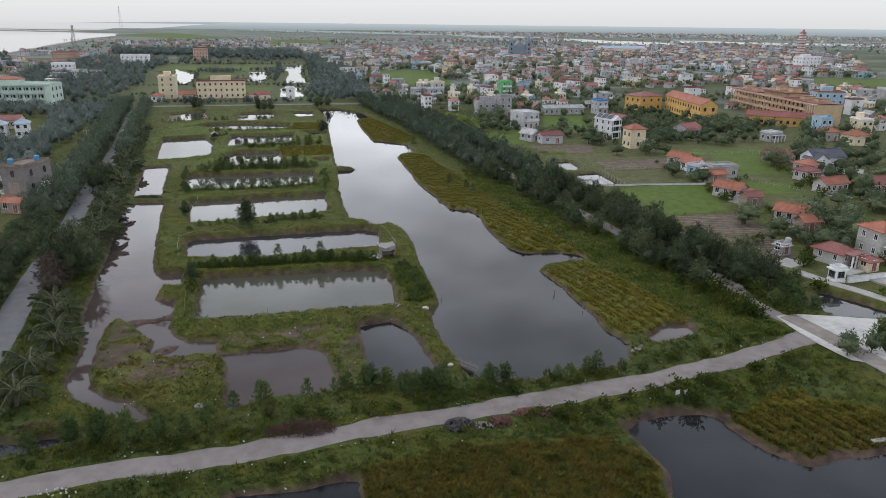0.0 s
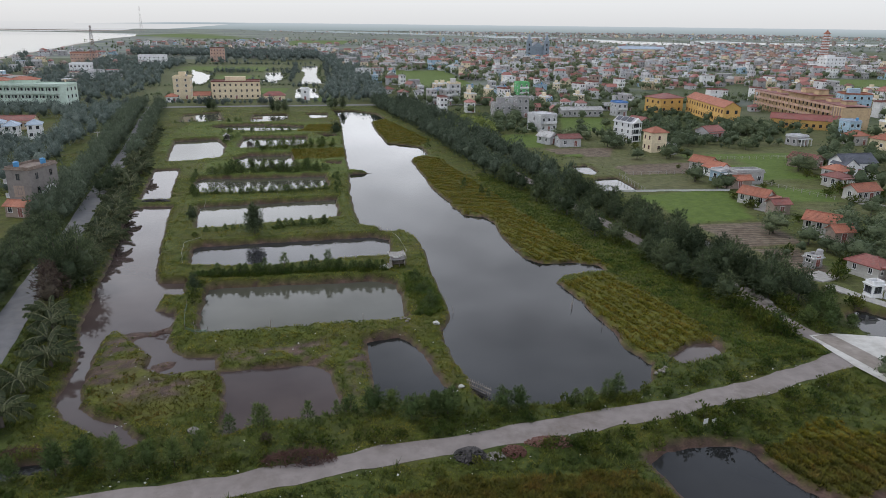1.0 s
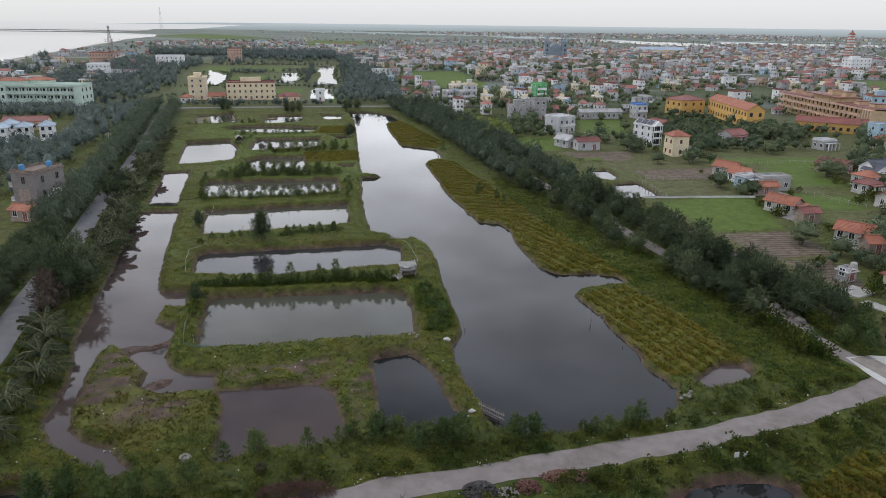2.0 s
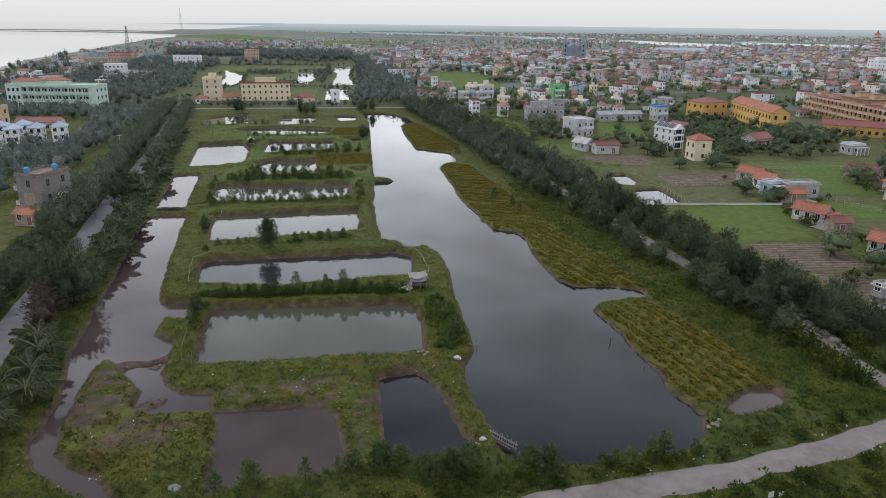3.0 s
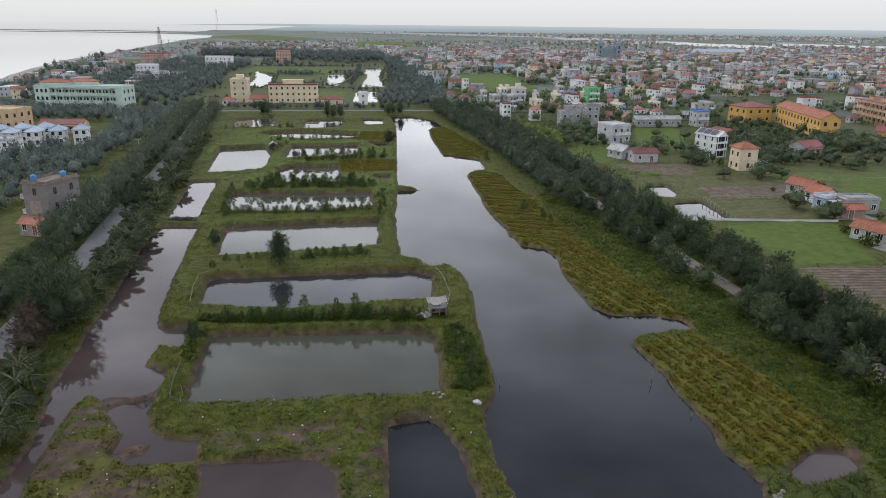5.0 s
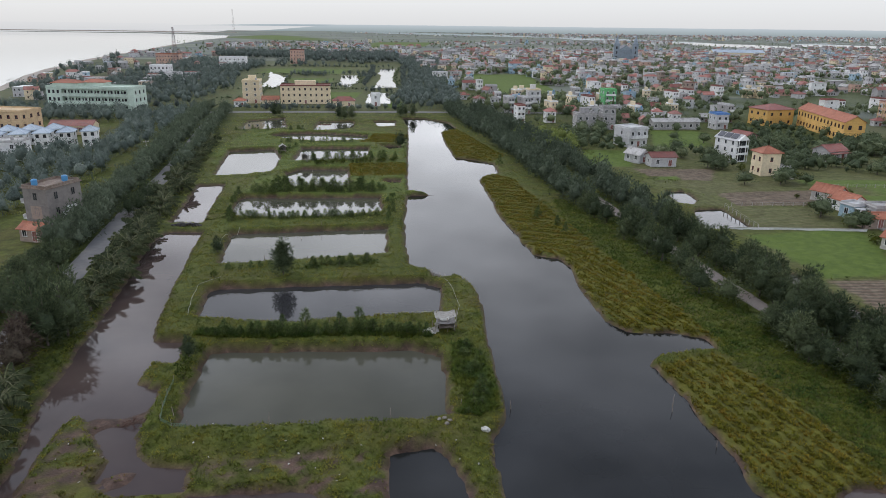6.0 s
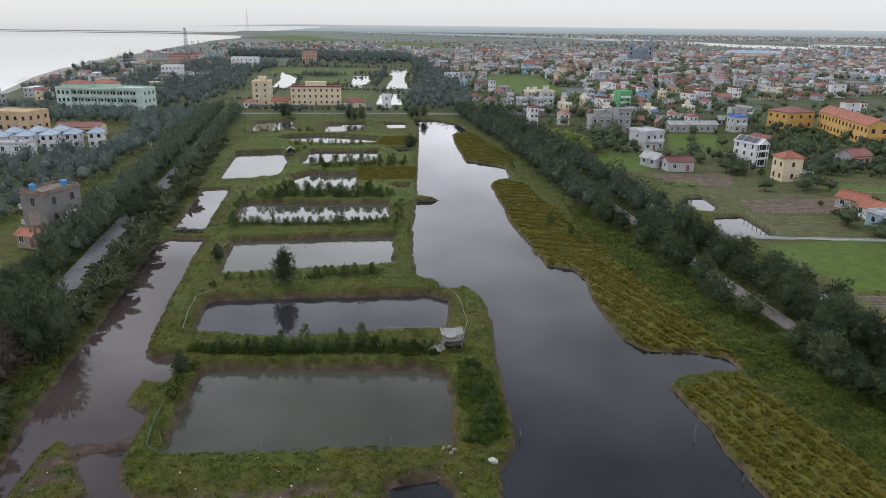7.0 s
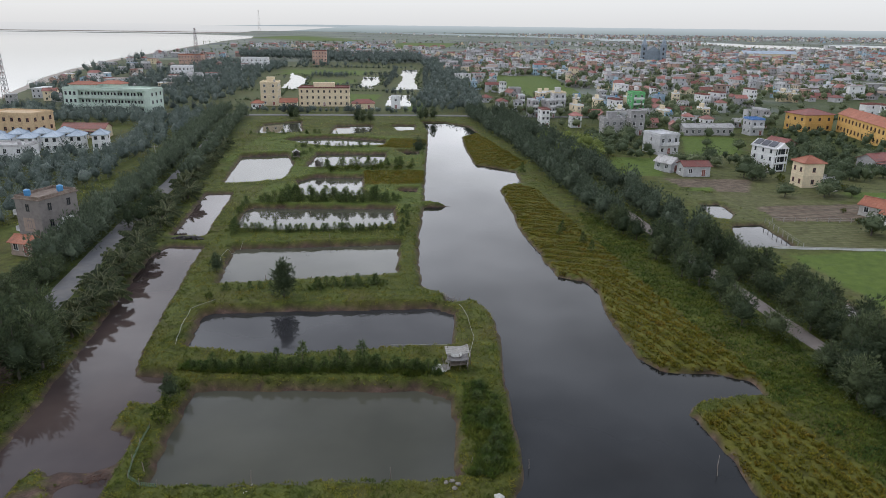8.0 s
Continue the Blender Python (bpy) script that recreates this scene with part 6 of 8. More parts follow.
institute()
house(-177, 304, -6, 20, 12, 3, P_TAN, "flat", P_TAN, "tan three-storey building with square bays", 3.5, windows=(6, 3, 3), name="apartment_building", category="building", frames=R_DARK)
house(-158, 316, 6, 17, 7, 1, P_CREAM, "gable_x", R_DARK, "long low arcade building with a brown roof", 3.6, 1.6, windows=(9, 1, 1), door=False, extras="porch", name="arcade_building", category="building")
house(-150, 259, 5, 13, 8, 2, P_WHITE, "flat", R_GREY, "white two-storey block with a dark base", 3.0, windows=(3, 1, 1), door=False, extras="tank", name="villa")
villa = None
for k in range(11):
    vx, vy = (-171 + 6.8 * k, 272 + 3.4 * k) if k < 6 else (-180 + 6.8 * (k - 6), 280 + 3.2 * (k - 6))
    if villa is None:
        villa = house(vx, vy, 15, 4.9, 6.4, 2, P_WHITE, "hip", R_BLUE, "white villa with a pale blue pyramid roof", 2.7, 1.7, windows=(2, 1, 1), door=False, panes=False, name="villa", group="row of white villas")
    else:
        copy_thing(villa, pose(vx, vy, 0.9, 0, 0, 15 + (k % 3) * 2))

# yellow school wings and the long galleried block
house(163.8, 350, -5, 8, 52, 2, P_YELLOW, "gable", R_TILE, "long ochre-yellow two-storey school with a red roof", 4.0, 2.4, windows=(2, 2, 14), door=False, panes=False, name="school_building", category="building", frames=R_DARK, win=(1.3, 1.7))
house(150.5, 379, 18, 15, 13, 2, P_YELLOW, "hip", R_DARK, "ochre-yellow school hall with a maroon hipped roof", 3.7, 2.2, windows=(3, 2, 3), door=False, panes=False, name="school_building", category="building", frames=R_DARK)
house(191, 313, -33, 28, 6.5, 1, P_YELLOW, "gable_x", R_DARK, "low ochre-yellow classroom wing with a maroon roof", 4.2, 2.0, windows=(10, 2, 2), door=False, panes=False, name="school_building", category="building", frames=R_DARK)


def galleried_block():
    """Three storeys of open galleries between square piers, stepping up to the middle."""
    root = empty_root("galleried_building", "long ochre-brown three-storey building with open galleries", "building")
    length, deep, tall = 88.0, 11.0, 3.1
    bm = bmesh.new()
    box(bm, -length / 2, -deep / 2 + 2.4, -0.5, length / 2, deep / 2, 3 * tall)
    box(bm, -12, -deep / 2 + 2.4, 3 * tall, 14, deep / 2, 4 * tall)
    part("wall", bm, P_TAN, root)
    for k in range(1, 4):
        bm = bmesh.new()
        box(bm, -length / 2 - 0.4, -deep / 2 - 0.3, k * tall - 0.18, length / 2 + 0.4, -deep / 2 + 2.4, k * tall)
        box(bm, -length / 2 - 0.4, -deep / 2 - 0.3, k * tall, length / 2 + 0.4, -deep / 2 - 0.15, k * tall + 0.9)
        part("gallery", bm, P_PINK, root)
    for k in range(24):
        bm = bmesh.new()
        x = -length / 2 + 0.3 + k * (length - 0.6) / 23
        box(bm, x - 0.2, -deep / 2 - 0.45, -0.5, x + 0.2, -deep / 2 - 0.05, 3 * tall - 0.2)
        part("pier", bm, P_TAN, root)
    for k in range(3):
        for i in range(23):
            put_window(root, -length / 2 + 2.2 + i * (length - 0.6) / 23, -deep / 2 + 2.4, k * tall + 0.8, 0, 1.6, 1.7, R_DARK, False)
    bm = bmesh.new()
    box(bm, -length / 2 - 0.6, -deep / 2 - 0.5, 3 * tall + 0.9, -12, deep / 2 + 0.5, 3 * tall + 1.15)
    box(bm, 14, -deep / 2 - 0.5, 3 * tall + 0.9, length / 2 + 0.6, deep / 2 + 0.5, 3 * tall + 1.15)
    box(bm, -13, -deep / 2 - 0.5, 4 * tall, 15, deep / 2 + 0.5, 4 * tall + 0.3)
    part("roof", bm, R_DARK, root)
    bm = bmesh.new()
    box(bm, length / 2 - 7, -deep / 2 - 2, -0.5, length / 2 + 1, deep / 2 + 0.2, 3 * tall + 0.5)
    part("end_block", bm, P_TAN, root, "plain ochre end block")
    for i in range(4):
        bm = bmesh.new()
        box(bm, length / 2 - 6.4 + 1.9 * i, -deep / 2 - 2.3, 0, length / 2 - 5.8 + 1.9 * i, -deep / 2 - 2, 3 * tall + 0.5)
        part("fin", bm, P_BRICK, root)
    for k in range(7):
        bm = bmesh.new()
        x = -length / 2 + 7 + k * 12.0
        top = (4 if -12 < x < 14 else 3) * tall + 1.1
        box(bm, x - 2.2, -1.5, top - 1.2, x + 2.2, 3.5, top + 1.5)
        box(bm, x - 2.6, -1.9, top + 1.5, x + 2.6, 3.9, top + 1.7, 1)
        part("stair_head", bm, [P_TAN, R_DARK], root)
    root.matrix_basis = pose(214, 351, 0.9, 0, 0, -93)


galleried_block()
house(252, 368, -15, 14, 11, 3, P_BLUE, "flat", R_TILE, "light blue three-storey house with a red roof edge", 3.5, windows=(4, 2, 3), panes=False, extras="stair")
house(480, 740, 8, 24, 14, 4, P_WHITE, "flat", P_WHITE, "plain white four-storey building among fields", 3.6, windows=(5, 2, 3), panes=False, name="office_building", category="building", extras="stair")
house(-192, 858, 12, 16, 12, 4, P_PINK, "flat", R_DARK, "salmon-pink four-storey building above dark trees", 3.8, windows=(5, 2, 2), panes=False, name="guest_house")
house(-318, 800, 8, 24, 14, 3, P_PINK, "flat", R_TILE, "salmon-pink hotel near the beach", 3.8, windows=(8, 2, 2), panes=False, name="hotel_building", category="building")
house(-246, 610, 8, 15, 12, 3, P_WHITE, "flat", P_WHITE, "white three-storey hotel near the beach", 3.5, windows=(5, 2, 2), panes=False, name="hotel_building", category="building")
house(-235, 760, 8, 26, 14, 3, P_WHITE, "flat", P_WHITE, "white three-storey hotel behind trees", 3.6, windows=(6, 2, 2), panes=False, name="hotel_building", category="building")


def lattice_mast(x, y, height, base, label, levels=14):
    """A tall braced steel mast."""
    root = empty_root("steel_mast", label, "mast")
    foot = [(base / 2 * a, base / 2 * b) for a, b in ((-1, -1), (1, -1), (1, 1), (-1, 1))]
    size = lambda f: 1 - 0.82 * f
    for px, py in foot:
        bm = bmesh.new()
        tube(bm, [(px, py, -0.5), (px * 0.18, py * 0.18, height)], [0.16, 0.09], 4)
        part("leg", bm, M_MAST, root)
    for k in range(levels):
        bm = bmesh.new()
        f0, f1 = k / levels, (k + 1) / levels
        for i in range(4):
            a, b = foot[i], foot[(i + 1) % 4]
            tube(bm, [(a[0] * size(f0), a[1] * size(f0), height * f0), (b[0] * size(f1), b[1] * size(f1), height * f1)], [0.06, 0.06], 3)
            tube(bm, [(b[0] * size(f0), b[1] * size(f0), height * f0), (a[0] * size(f1), a[1] * size(f1), height * f1)], [0.10, 0.10], 3)
        tagged(part("brace", bm, M_REDSTEEL if k % 4 < 2 else M_MAST, root), kind="stuff")
    for k in range(3):
        bm = bmesh.new()
        a = 2.1 * k
        box(bm, math.cos(a) * 1.0 - 0.15, math.sin(a) * 1.0 - 0.15, height * 0.90, math.cos(a) * 1.0 + 0.15, math.sin(a) * 1.0 + 0.15, height * 0.97)
        part("antenna", bm, P_WHITE, root)
    root.matrix_basis = pose(x, y, 0.7)


lattice_mast(-262, 680, 40, 5.5, "tall red and grey steel lattice mast above trees")
lattice_mast(-280, 443, 33, 3.0, "grey steel telephone mast beside the beach road", 10)
lattice_mast(-1150, 3600, 110, 12, "very tall thin steel mast on the far shore", 10)


def pagoda(x, y):
    root = empty_root("pagoda_tower", "red and cream pagoda tower with many tiers", "tower")
    r, z = 6.4, 0.0
    for k in range(11):
        bm = bmesh.new()
        tube(bm, [(0, 0, z), (0, 0, z + 2.5)], [r, r], 8)
        part("storey", bm, P_WHITE, root)
        bm = bmesh.new()
        tube(bm, [(0, 0, z + 2.3), (0, 0, z + 2.5), (0, 0, z + 3.5)], [r * 1.25, r * 1.3, r * 0.9], 8)
        part("eave", bm, R_TILE, root)
        z, r = z + 3.5, r * 0.955
    bm = bmesh.new()
    tube(bm, [(0, 0, z), (0, 0, z + 1.5), (0, 0, z + 5)], [r, r * 0.5, 0.1], 8)
    part("spire", bm, R_TILE, root)
    root.matrix_basis = pose(x, y, 0.7)


pagoda(612, 960)


def church(x, y):
    root = empty_root("church", "bluish grey church with two square towers", "church")
    bm = bmesh.new()
    box(bm, -9, 0, -0.5, 9, 40, 16)
    box(bm, -12, 6, -0.5, 12, 38, 10)
    part("nave", bm, P_SLATE, root)
    bm = gable_roof(18, 42, 16, 6)
    bmesh.ops.translate(bm, verts=bm.verts, vec=(0, 20, 0))
    part("roof", bm, [R_SLATE, P_SLATE], root)
    for s in (-1, 1):
        bm = bmesh.new()
        box(bm, s * 12 - 3.5, -3, -0.5, s * 12 + 3.5, 4, 24)
        box(bm, s * 12 - 3.9, -3.4, 23, s * 12 + 3.9, 4.4, 24)
        tower = part("bell_tower", bm, P_SLATE, root)
        bm = bmesh.new()
        tube(bm, [(s * 12, 0.5, 24), (s * 12, 0.5, 27), (s * 12, 0.5, 34)], [3.4, 2.4, 0.15], 8)
        part("steeple", bm, P_SLATE, tower)
        for k in range(3):
            put_window(root, s * 12, -3, 5 + 6 * k, 0, 2.0, 3.5, P_PALE, False)
    root.matrix_basis = pose(x, y, 0.7, 0, 0, -6)


church(212, 985)
house(448, 1233, -6, 80, 34, 1, P_CREAM, "gable_x", R_BLUE, "large cream factory hall with a pale bluish roof", 7, 4, windows=(8, 2, 2), panes=False, door=False, name="factory_hall", category="factory")

# ---- the village ----
CLEAR = [[(108, 282), (168, 282), (205, 325), (170, 392), (142, 392), (116, 350)], [(64, 130), (150, 130), (152, 250), (90, 262), (60, 262)], [(74, 300), (112, 300), (112, 350), (84, 352)], [(120, 255), (160, 235), (210, 250), (170, 300), (140, 310)], [(30, 232), (64, 240), (60, 300), (28, 300)], [(20, 500), (70, 480), (60, 720), (-10, 700)], [(330, 480), (560, 430), (640, 560), (380, 640)]]
BUILT = [(q.matrix_basis.translation.x, q.matrix_basis.translation.y) for q in scene.collection.objects if q.parent is None and "category" in q and q["category"] in ("house", "building", "barn", "workshop", "church", "shed")]


def village_sites():
    """Sites along crooked streets, more crowded inland, without the fields and the yards already built on."""
    rng = np.random.RandomState(5)
    sites = []
    for row in range(120):
        for col in range(-12, 60):
            u, v = col * 11.5 + rng.uniform(-4.2, 4.2), 232 + row * 12.5 + rng.uniform(-4.6, 4.6)
            x = u + 0.10 * (v - 232) - 6 * math.sin(v * 0.02)
            y = v + 0.12 * u
            edge = np.interp(y, [232, 300, 400, 480, 900, 1600], [118, 34, 26, 0, -60, -160])
            if x < edge or y < 232 or x > 60 + 0.66 * y:
                continue
            sites.append((x, y, rng.rand(), rng.rand(), rng.rand()))
    s = np.array(sites)
    ok = np.ones(len(s), bool)
    for shape in CLEAR:
        ok &= signed(s[:, 0], s[:, 1], shape, 1) > 0
    for bx, by in BUILT:
        ok &= np.hypot(s[:, 0] - bx, s[:, 1] - by) > 13
    for a, b, r in ((176, 353, 34), (160, 385, 20), (222, 330, 30), (222, 395, 26), (222, 360, 20), (193, 312, 22), (255, 368, 12), (212, 1000, 36), (448, 1233, 48)):
        ok &= np.hypot(s[:, 0] - a, s[:, 1] - b) > r
    ok &= fractal(s[:, 0], s[:, 1], 70, 3) + 0.0002 * (s[:, 1] - 300) > -0.16
    return s[ok & (s[:, 2] < np.interp(s[:, 1], [280, 420, 700, 1250, 1400], [0.34, 0.58, 0.80, 0.80, 0.0]))]


SITES = village_sites()
KINDS = [
    (5, 8, 2, P_PALE, "flat", R_GREY, "pale grey two-storey village house with a flat roof", "tank"),
    (4.5, 10, 3, P_GREY, "flat", P_PALE, "narrow grey three-storey village house", "balcony"),
    (7, 5.5, 1, P_BRICK, "gable_x", R_RED, "single-storey brick house with a red tiled roof", ""),
    (6.5, 6, 2, P_WHITE, "hip", R_RED, "white two-storey house with a red hipped roof", "balcony"),
    (5, 9, 2, P_CREAM, "flat", P_WHITE, "cream two-storey village house with a roof stair", "stair"),
    (8, 5, 1, P_PALE, "gable_x", R_DARK, "long low house with a maroon sheet roof", "porch"),
    (5, 9, 2, P_GREY, "gable", R_RED, "grey two-storey house with a red gable roof", ""),
    (7, 5.5, 1, P_GREY, "gable_x", R_GREY, "low grey house with a weathered sheet roof", ""),
    (4.6, 9, 3, P_WHITE, "flat", R_DARK, "white three-storey village house with balconies", "balcony"),
    (6.5, 6, 1, P_PALE, "hip", R_DARK, "pale single-storey house with a dark red roof", ""),
    (5, 8, 2, P_BLUE, "flat", R_BLUE, "light blue two-storey house with a sheet roof", "tank blue"),
]
# pale yards and bushes round the farmhouses
yard_rng = np.random.RandomState(21)
HOMES = [q for q in BUILT if 70 < q[0] < 160 and 105 < q[1] < 300]
for bx, by in HOMES[::2]:
    bm = bmesh.new()
    a, b = yard_rng.uniform(2.0, 3.6), yard_rng.uniform(1.6, 2.6)
    box(bm, -a, -b, -0.3, a, b, 0.06)
    yard = part("yard_slab", bm, M_CONCRETE, None)
    px, py = bx - yard_rng.uniform(-1, 3), by - yard_rng.uniform(5.6, 6.8)
    yard.matrix_basis = pose(px, py, 0.98, 0, 0, float(yard_rng.uniform(0, 30)))
    tagged(yard, "pale worn concrete yard in front of a house", "yard", kind="structure")
round_homes = []
for bx, by in HOMES:
    for k in range(5):
        a, d = yard_rng.uniform(0, 6.28), yard_rng.uniform(5.5, 8.5)
        q = (bx + d * math.cos(a), by + d * math.sin(a))
        if min(math.hypot(q[0] - hx, q[1] - hy) for hx, hy in HOMES) > 5.2:
            round_homes.append(q)
plant("bush", round_homes, 0.8, 1.7, "bushes round the farmhouses", 72)

near = SITES[np.argsort(SITES[:, 1] - 0.15 * SITES[:, 0])][:150]
proto = {}
for x, y, a, b, c in near:
    k = int(b * len(KINDS)) % len(KINDS)
    turn = 8 + (90 if c > 0.6 else 0) + (a - 0.3) * 50
    if k not in proto:
        w, d, n, wall, roof, roofing, text, extras = KINDS[k]
        proto[k] = house(x, y, turn, w, d, n, wall, roof, roofing, text, 3.2, 1.9, windows=(2, 1, 1) if n > 1 else (3, 1, 1), panes=False, extras=extras, group="village houses")
    else:
        copy_thing(proto[k], pose(x, y, 0.9, 0, 0, turn) @ Matrix.Diagonal((0.62 + 0.42 * c, 0.62 + 0.62 * a, 0.74 + 0.24 * a, 1)))


def far_town(sites, name, label, seed, low=1, high=4):
    """Distant houses, with storeys, roofs, eaves and window openings, as one thing."""
    rng = np.random.RandomState(seed)
    mats = [P_PALE, P_GREY, P_WHITE, P_CREAM, P_BRICK, R_RED, R_DARK, R_GREY, R_BLUE, M_GLASS, P_PINK, P_BLUE, P_MINT]
    verts, faces, which = [], [], []

    def add(points, quads, m):
        b = len(verts)
        verts.extend(points)
        for q in quads:
            faces.append(tuple(b + k for k in q))
            which.append(m)

    for x, y in sites:
        w, d, n = 3.4 + 3.4 * rng.rand() ** 1.6, 5.0 + 8 * rng.rand() ** 1.4, int(rng.choice([1, 1, 1, 1, 2, 2, 2, 3])) if high > 3 else rng.randint(low, high)
        h, a = n * 2.9 + rng.uniform(-0.4, 0.4), rng.choice([0, 1.571]) + rng.uniform(0, 0.3)
        ca, sa = math.cos(a), math.sin(a)
        at = lambda px, py, pz: (x + ca * px - sa * py, y + sa * px + ca * py, 0.6 + pz)
        wall = int(rng.choice([0, 0, 0, 0, 1, 1, 1, 1, 2, 2, 2, 3, 4, 4, 10, 11]))
        add([at(i * w / 2, j * d / 2, z) for z in (0, h) for i, j in ((-1, -1), (1, -1), (1, 1), (-1, 1))], [(0, 1, 5, 4), (1, 2, 6, 5), (2, 3, 7, 6), (3, 0, 4, 7), (4, 5, 6, 7)], wall)
        shape = rng.rand()
        if shape < 0.62 - 0.12 * n:
            # a gable with the wall carried up under the ridge
            r, o, roofing = rng.uniform(1.2, 1.9), 0.4, int(rng.choice([5, 5, 6, 6, 7, 7, 7, 4]))
            add([at(-w / 2 - o, -d / 2 - o, h - 0.2), at(w / 2 + o, -d / 2 - o, h - 0.2), at(w / 2 + o, d / 2 + o, h - 0.2), at(-w / 2 - o, d / 2 + o, h - 0.2), at(0, -d / 2 - o, h + r), at(0, d / 2 + o, h + r)], [(1, 2, 5, 4), (3, 0, 4, 5)], roofing)
            add([at(-w / 2, -d / 2, h), at(w / 2, -d / 2, h), at(0, -d / 2, h + r - 0.2), at(-w / 2, d / 2, h), at(w / 2, d / 2, h), at(0, d / 2, h + r - 0.2)], [(0, 1, 2), (4, 3, 5)], wall)
        elif shape < 0.72 - 0.12 * n:
            r, o = rng.uniform(1.2, 1.9), 0.4
            add([at(-w / 2 - o, -d / 2 - o, h - 0.2), at(w / 2 + o, -d / 2 - o, h - 0.2), at(w / 2 + o, d / 2 + o, h - 0.2), at(-w / 2 - o, d / 2 + o, h - 0.2), at(0, -d / 2 + 1, h + r), at(0, d / 2 - 1, h + r)], [(0, 1, 4), (1, 2, 5, 4), (2, 3, 5), (3, 0, 4, 5)], int(rng.choice([5, 5, 6, 7])))
        else:
            add([at(i * (w / 2 + 0.3), j * (d / 2 + 0.3), z) for z in (h, h + 0.3) for i, j in ((-1, -1), (1, -1), (1, 1), (-1, 1))], [(0, 1, 5, 4), (1, 2, 6, 5), (2, 3, 7, 6), (3, 0, 4, 7), (4, 5, 6, 7)], int(rng.choice([0, 2, 6, 7, 1, 7, 7, 8, 5, 1, 4])))
            if rng.rand() < 0.35:
                add([at(i * w * 0.25, j * d * 0.18 + d * 0.15, z) for z in (h + 0.3, h + 2.4) for i, j in ((-1, -1), (1, -1), (1, 1), (-1, 1))], [(0, 1, 5, 4), (1, 2, 6, 5), (2, 3, 7, 6), (3, 0, 4, 7), (4, 5, 6, 7)], wall)
        if rng.rand() < 0.55:
            # a lean-to beside the house
            p, q, e = w / 2 + rng.uniform(1.5, 3.2), rng.uniform(2.5, d), rng.uniform(2.0, 2.9)
            add([at(px, py, pz) for px, py, pz in ((w / 2, -d / 2, 0), (p, -d / 2, 0), (p, -d / 2 + q, 0), (w / 2, -d / 2 + q, 0), (w / 2, -d / 2, e + 0.5), (p + 0.3, -d / 2 - 0.3, e), (p + 0.3, -d / 2 + q, e), (w / 2, -d / 2 + q, e + 0.5))], [(0, 1, 5, 4), (1, 2, 6, 5), (2, 3, 7, 6)], wall)
            add([at(px, py, pz) for px, py, pz in ((w / 2, -d / 2 - 0.3, e + 0.52), (p + 0.4, -d / 2 - 0.3, e + 0.02), (p + 0.4, -d / 2 + q + 0.2, e + 0.02), (w / 2, -d / 2 + q + 0.2, e + 0.52))], [(0, 1, 2, 3)], int(rng.choice([5, 6, 7, 7])))
        for k in range(n):
            for f in (-0.25, 0.25):
                z = k * 3.0 + 0.9
                add([at(f * w - 0.4, -d / 2 - 0.03, z), at(f * w + 0.4, -d / 2 - 0.03, z), at(f * w + 0.4, -d / 2 - 0.03, z + 1.2), at(f * w - 0.4, -d / 2 - 0.03, z + 1.2)], [(0, 1, 2, 3)], 9)
                add([at(-w / 2 - 0.03, f * d + 0.4, z), at(-w / 2 - 0.03, f * d - 0.4, z), at(-w / 2 - 0.03, f * d - 0.4, z + 1.2), at(-w / 2 - 0.03, f * d + 0.4, z + 1.2)], [(0, 1, 2, 3)], 9)
    ob = mesh_object(name, verts, faces, mats)
    ob.data.polygons.foreach_set("material_index", which)
    return tagged(ob, label, "houses", kind="stuff")


rest = {(round(float(q[0]), 2), round(float(q[1]), 2)) for q in SITES} - {(round(float(q[0]), 2), round(float(q[1]), 2)) for q in near}
far_town(sorted(rest), "village_houses", "crowded distant village houses with red and grey roofs", 8)
coast_town = dry_land(scattered([(-300, 480), (-240, 430), (-212, 440), (-210, 600), (-250, 640), (-320, 600)], 15, 76, 0.6, 50) + scattered([(-470, 1000), (-300, 900), (-60, 1000), (-100, 1700), (-520, 1600)], 20, 11, 0.7, 120) + scattered([(-330, 560), (-240, 520), (-215, 600), (-230, 820), (-390, 860)], 24, 12, 0.5, 60) + scattered([(-262, 330), (-226, 330), (-235, 440), (-275, 470)], 20, 19, 0.5) + scattered([(-322, 560), (-262, 500), (-280, 600), (-360, 800), (-470, 1050), (-430, 860)], 22, 52, 0.5))
far_town(coast_town, "coast_houses", "distant small houses near the shore", 9, 1, 3)
plain_town = dry_land(scattered([(-420, 1500), (1500, 1350), (2200, 1900), (600, 2400), (-300, 1900)], 27, 43, 0.6, 220) + scattered([(-500, 3300), (700, 2700), (2600, 2700), (1800, 4500), (-700, 4500)], 60, 13, 0.55, 500) + scattered([(300, 3700), (900, 2750), (2600, 2300), (2300, 4500), (300, 4600)], 45, 53, 0.5, 400))
far_town(plain_town, "plain_houses", "scattered houses on the far plain", 10, 1, 4)

# far trees


def off_houses(places, gap=5.0):
    """Leaves out the places that a house stands on."""
    homes = np.array(BUILT)
    return [q for q in places if np.hypot(homes[:, 0] - q[0], homes[:, 1] - q[1]).min() > gap]


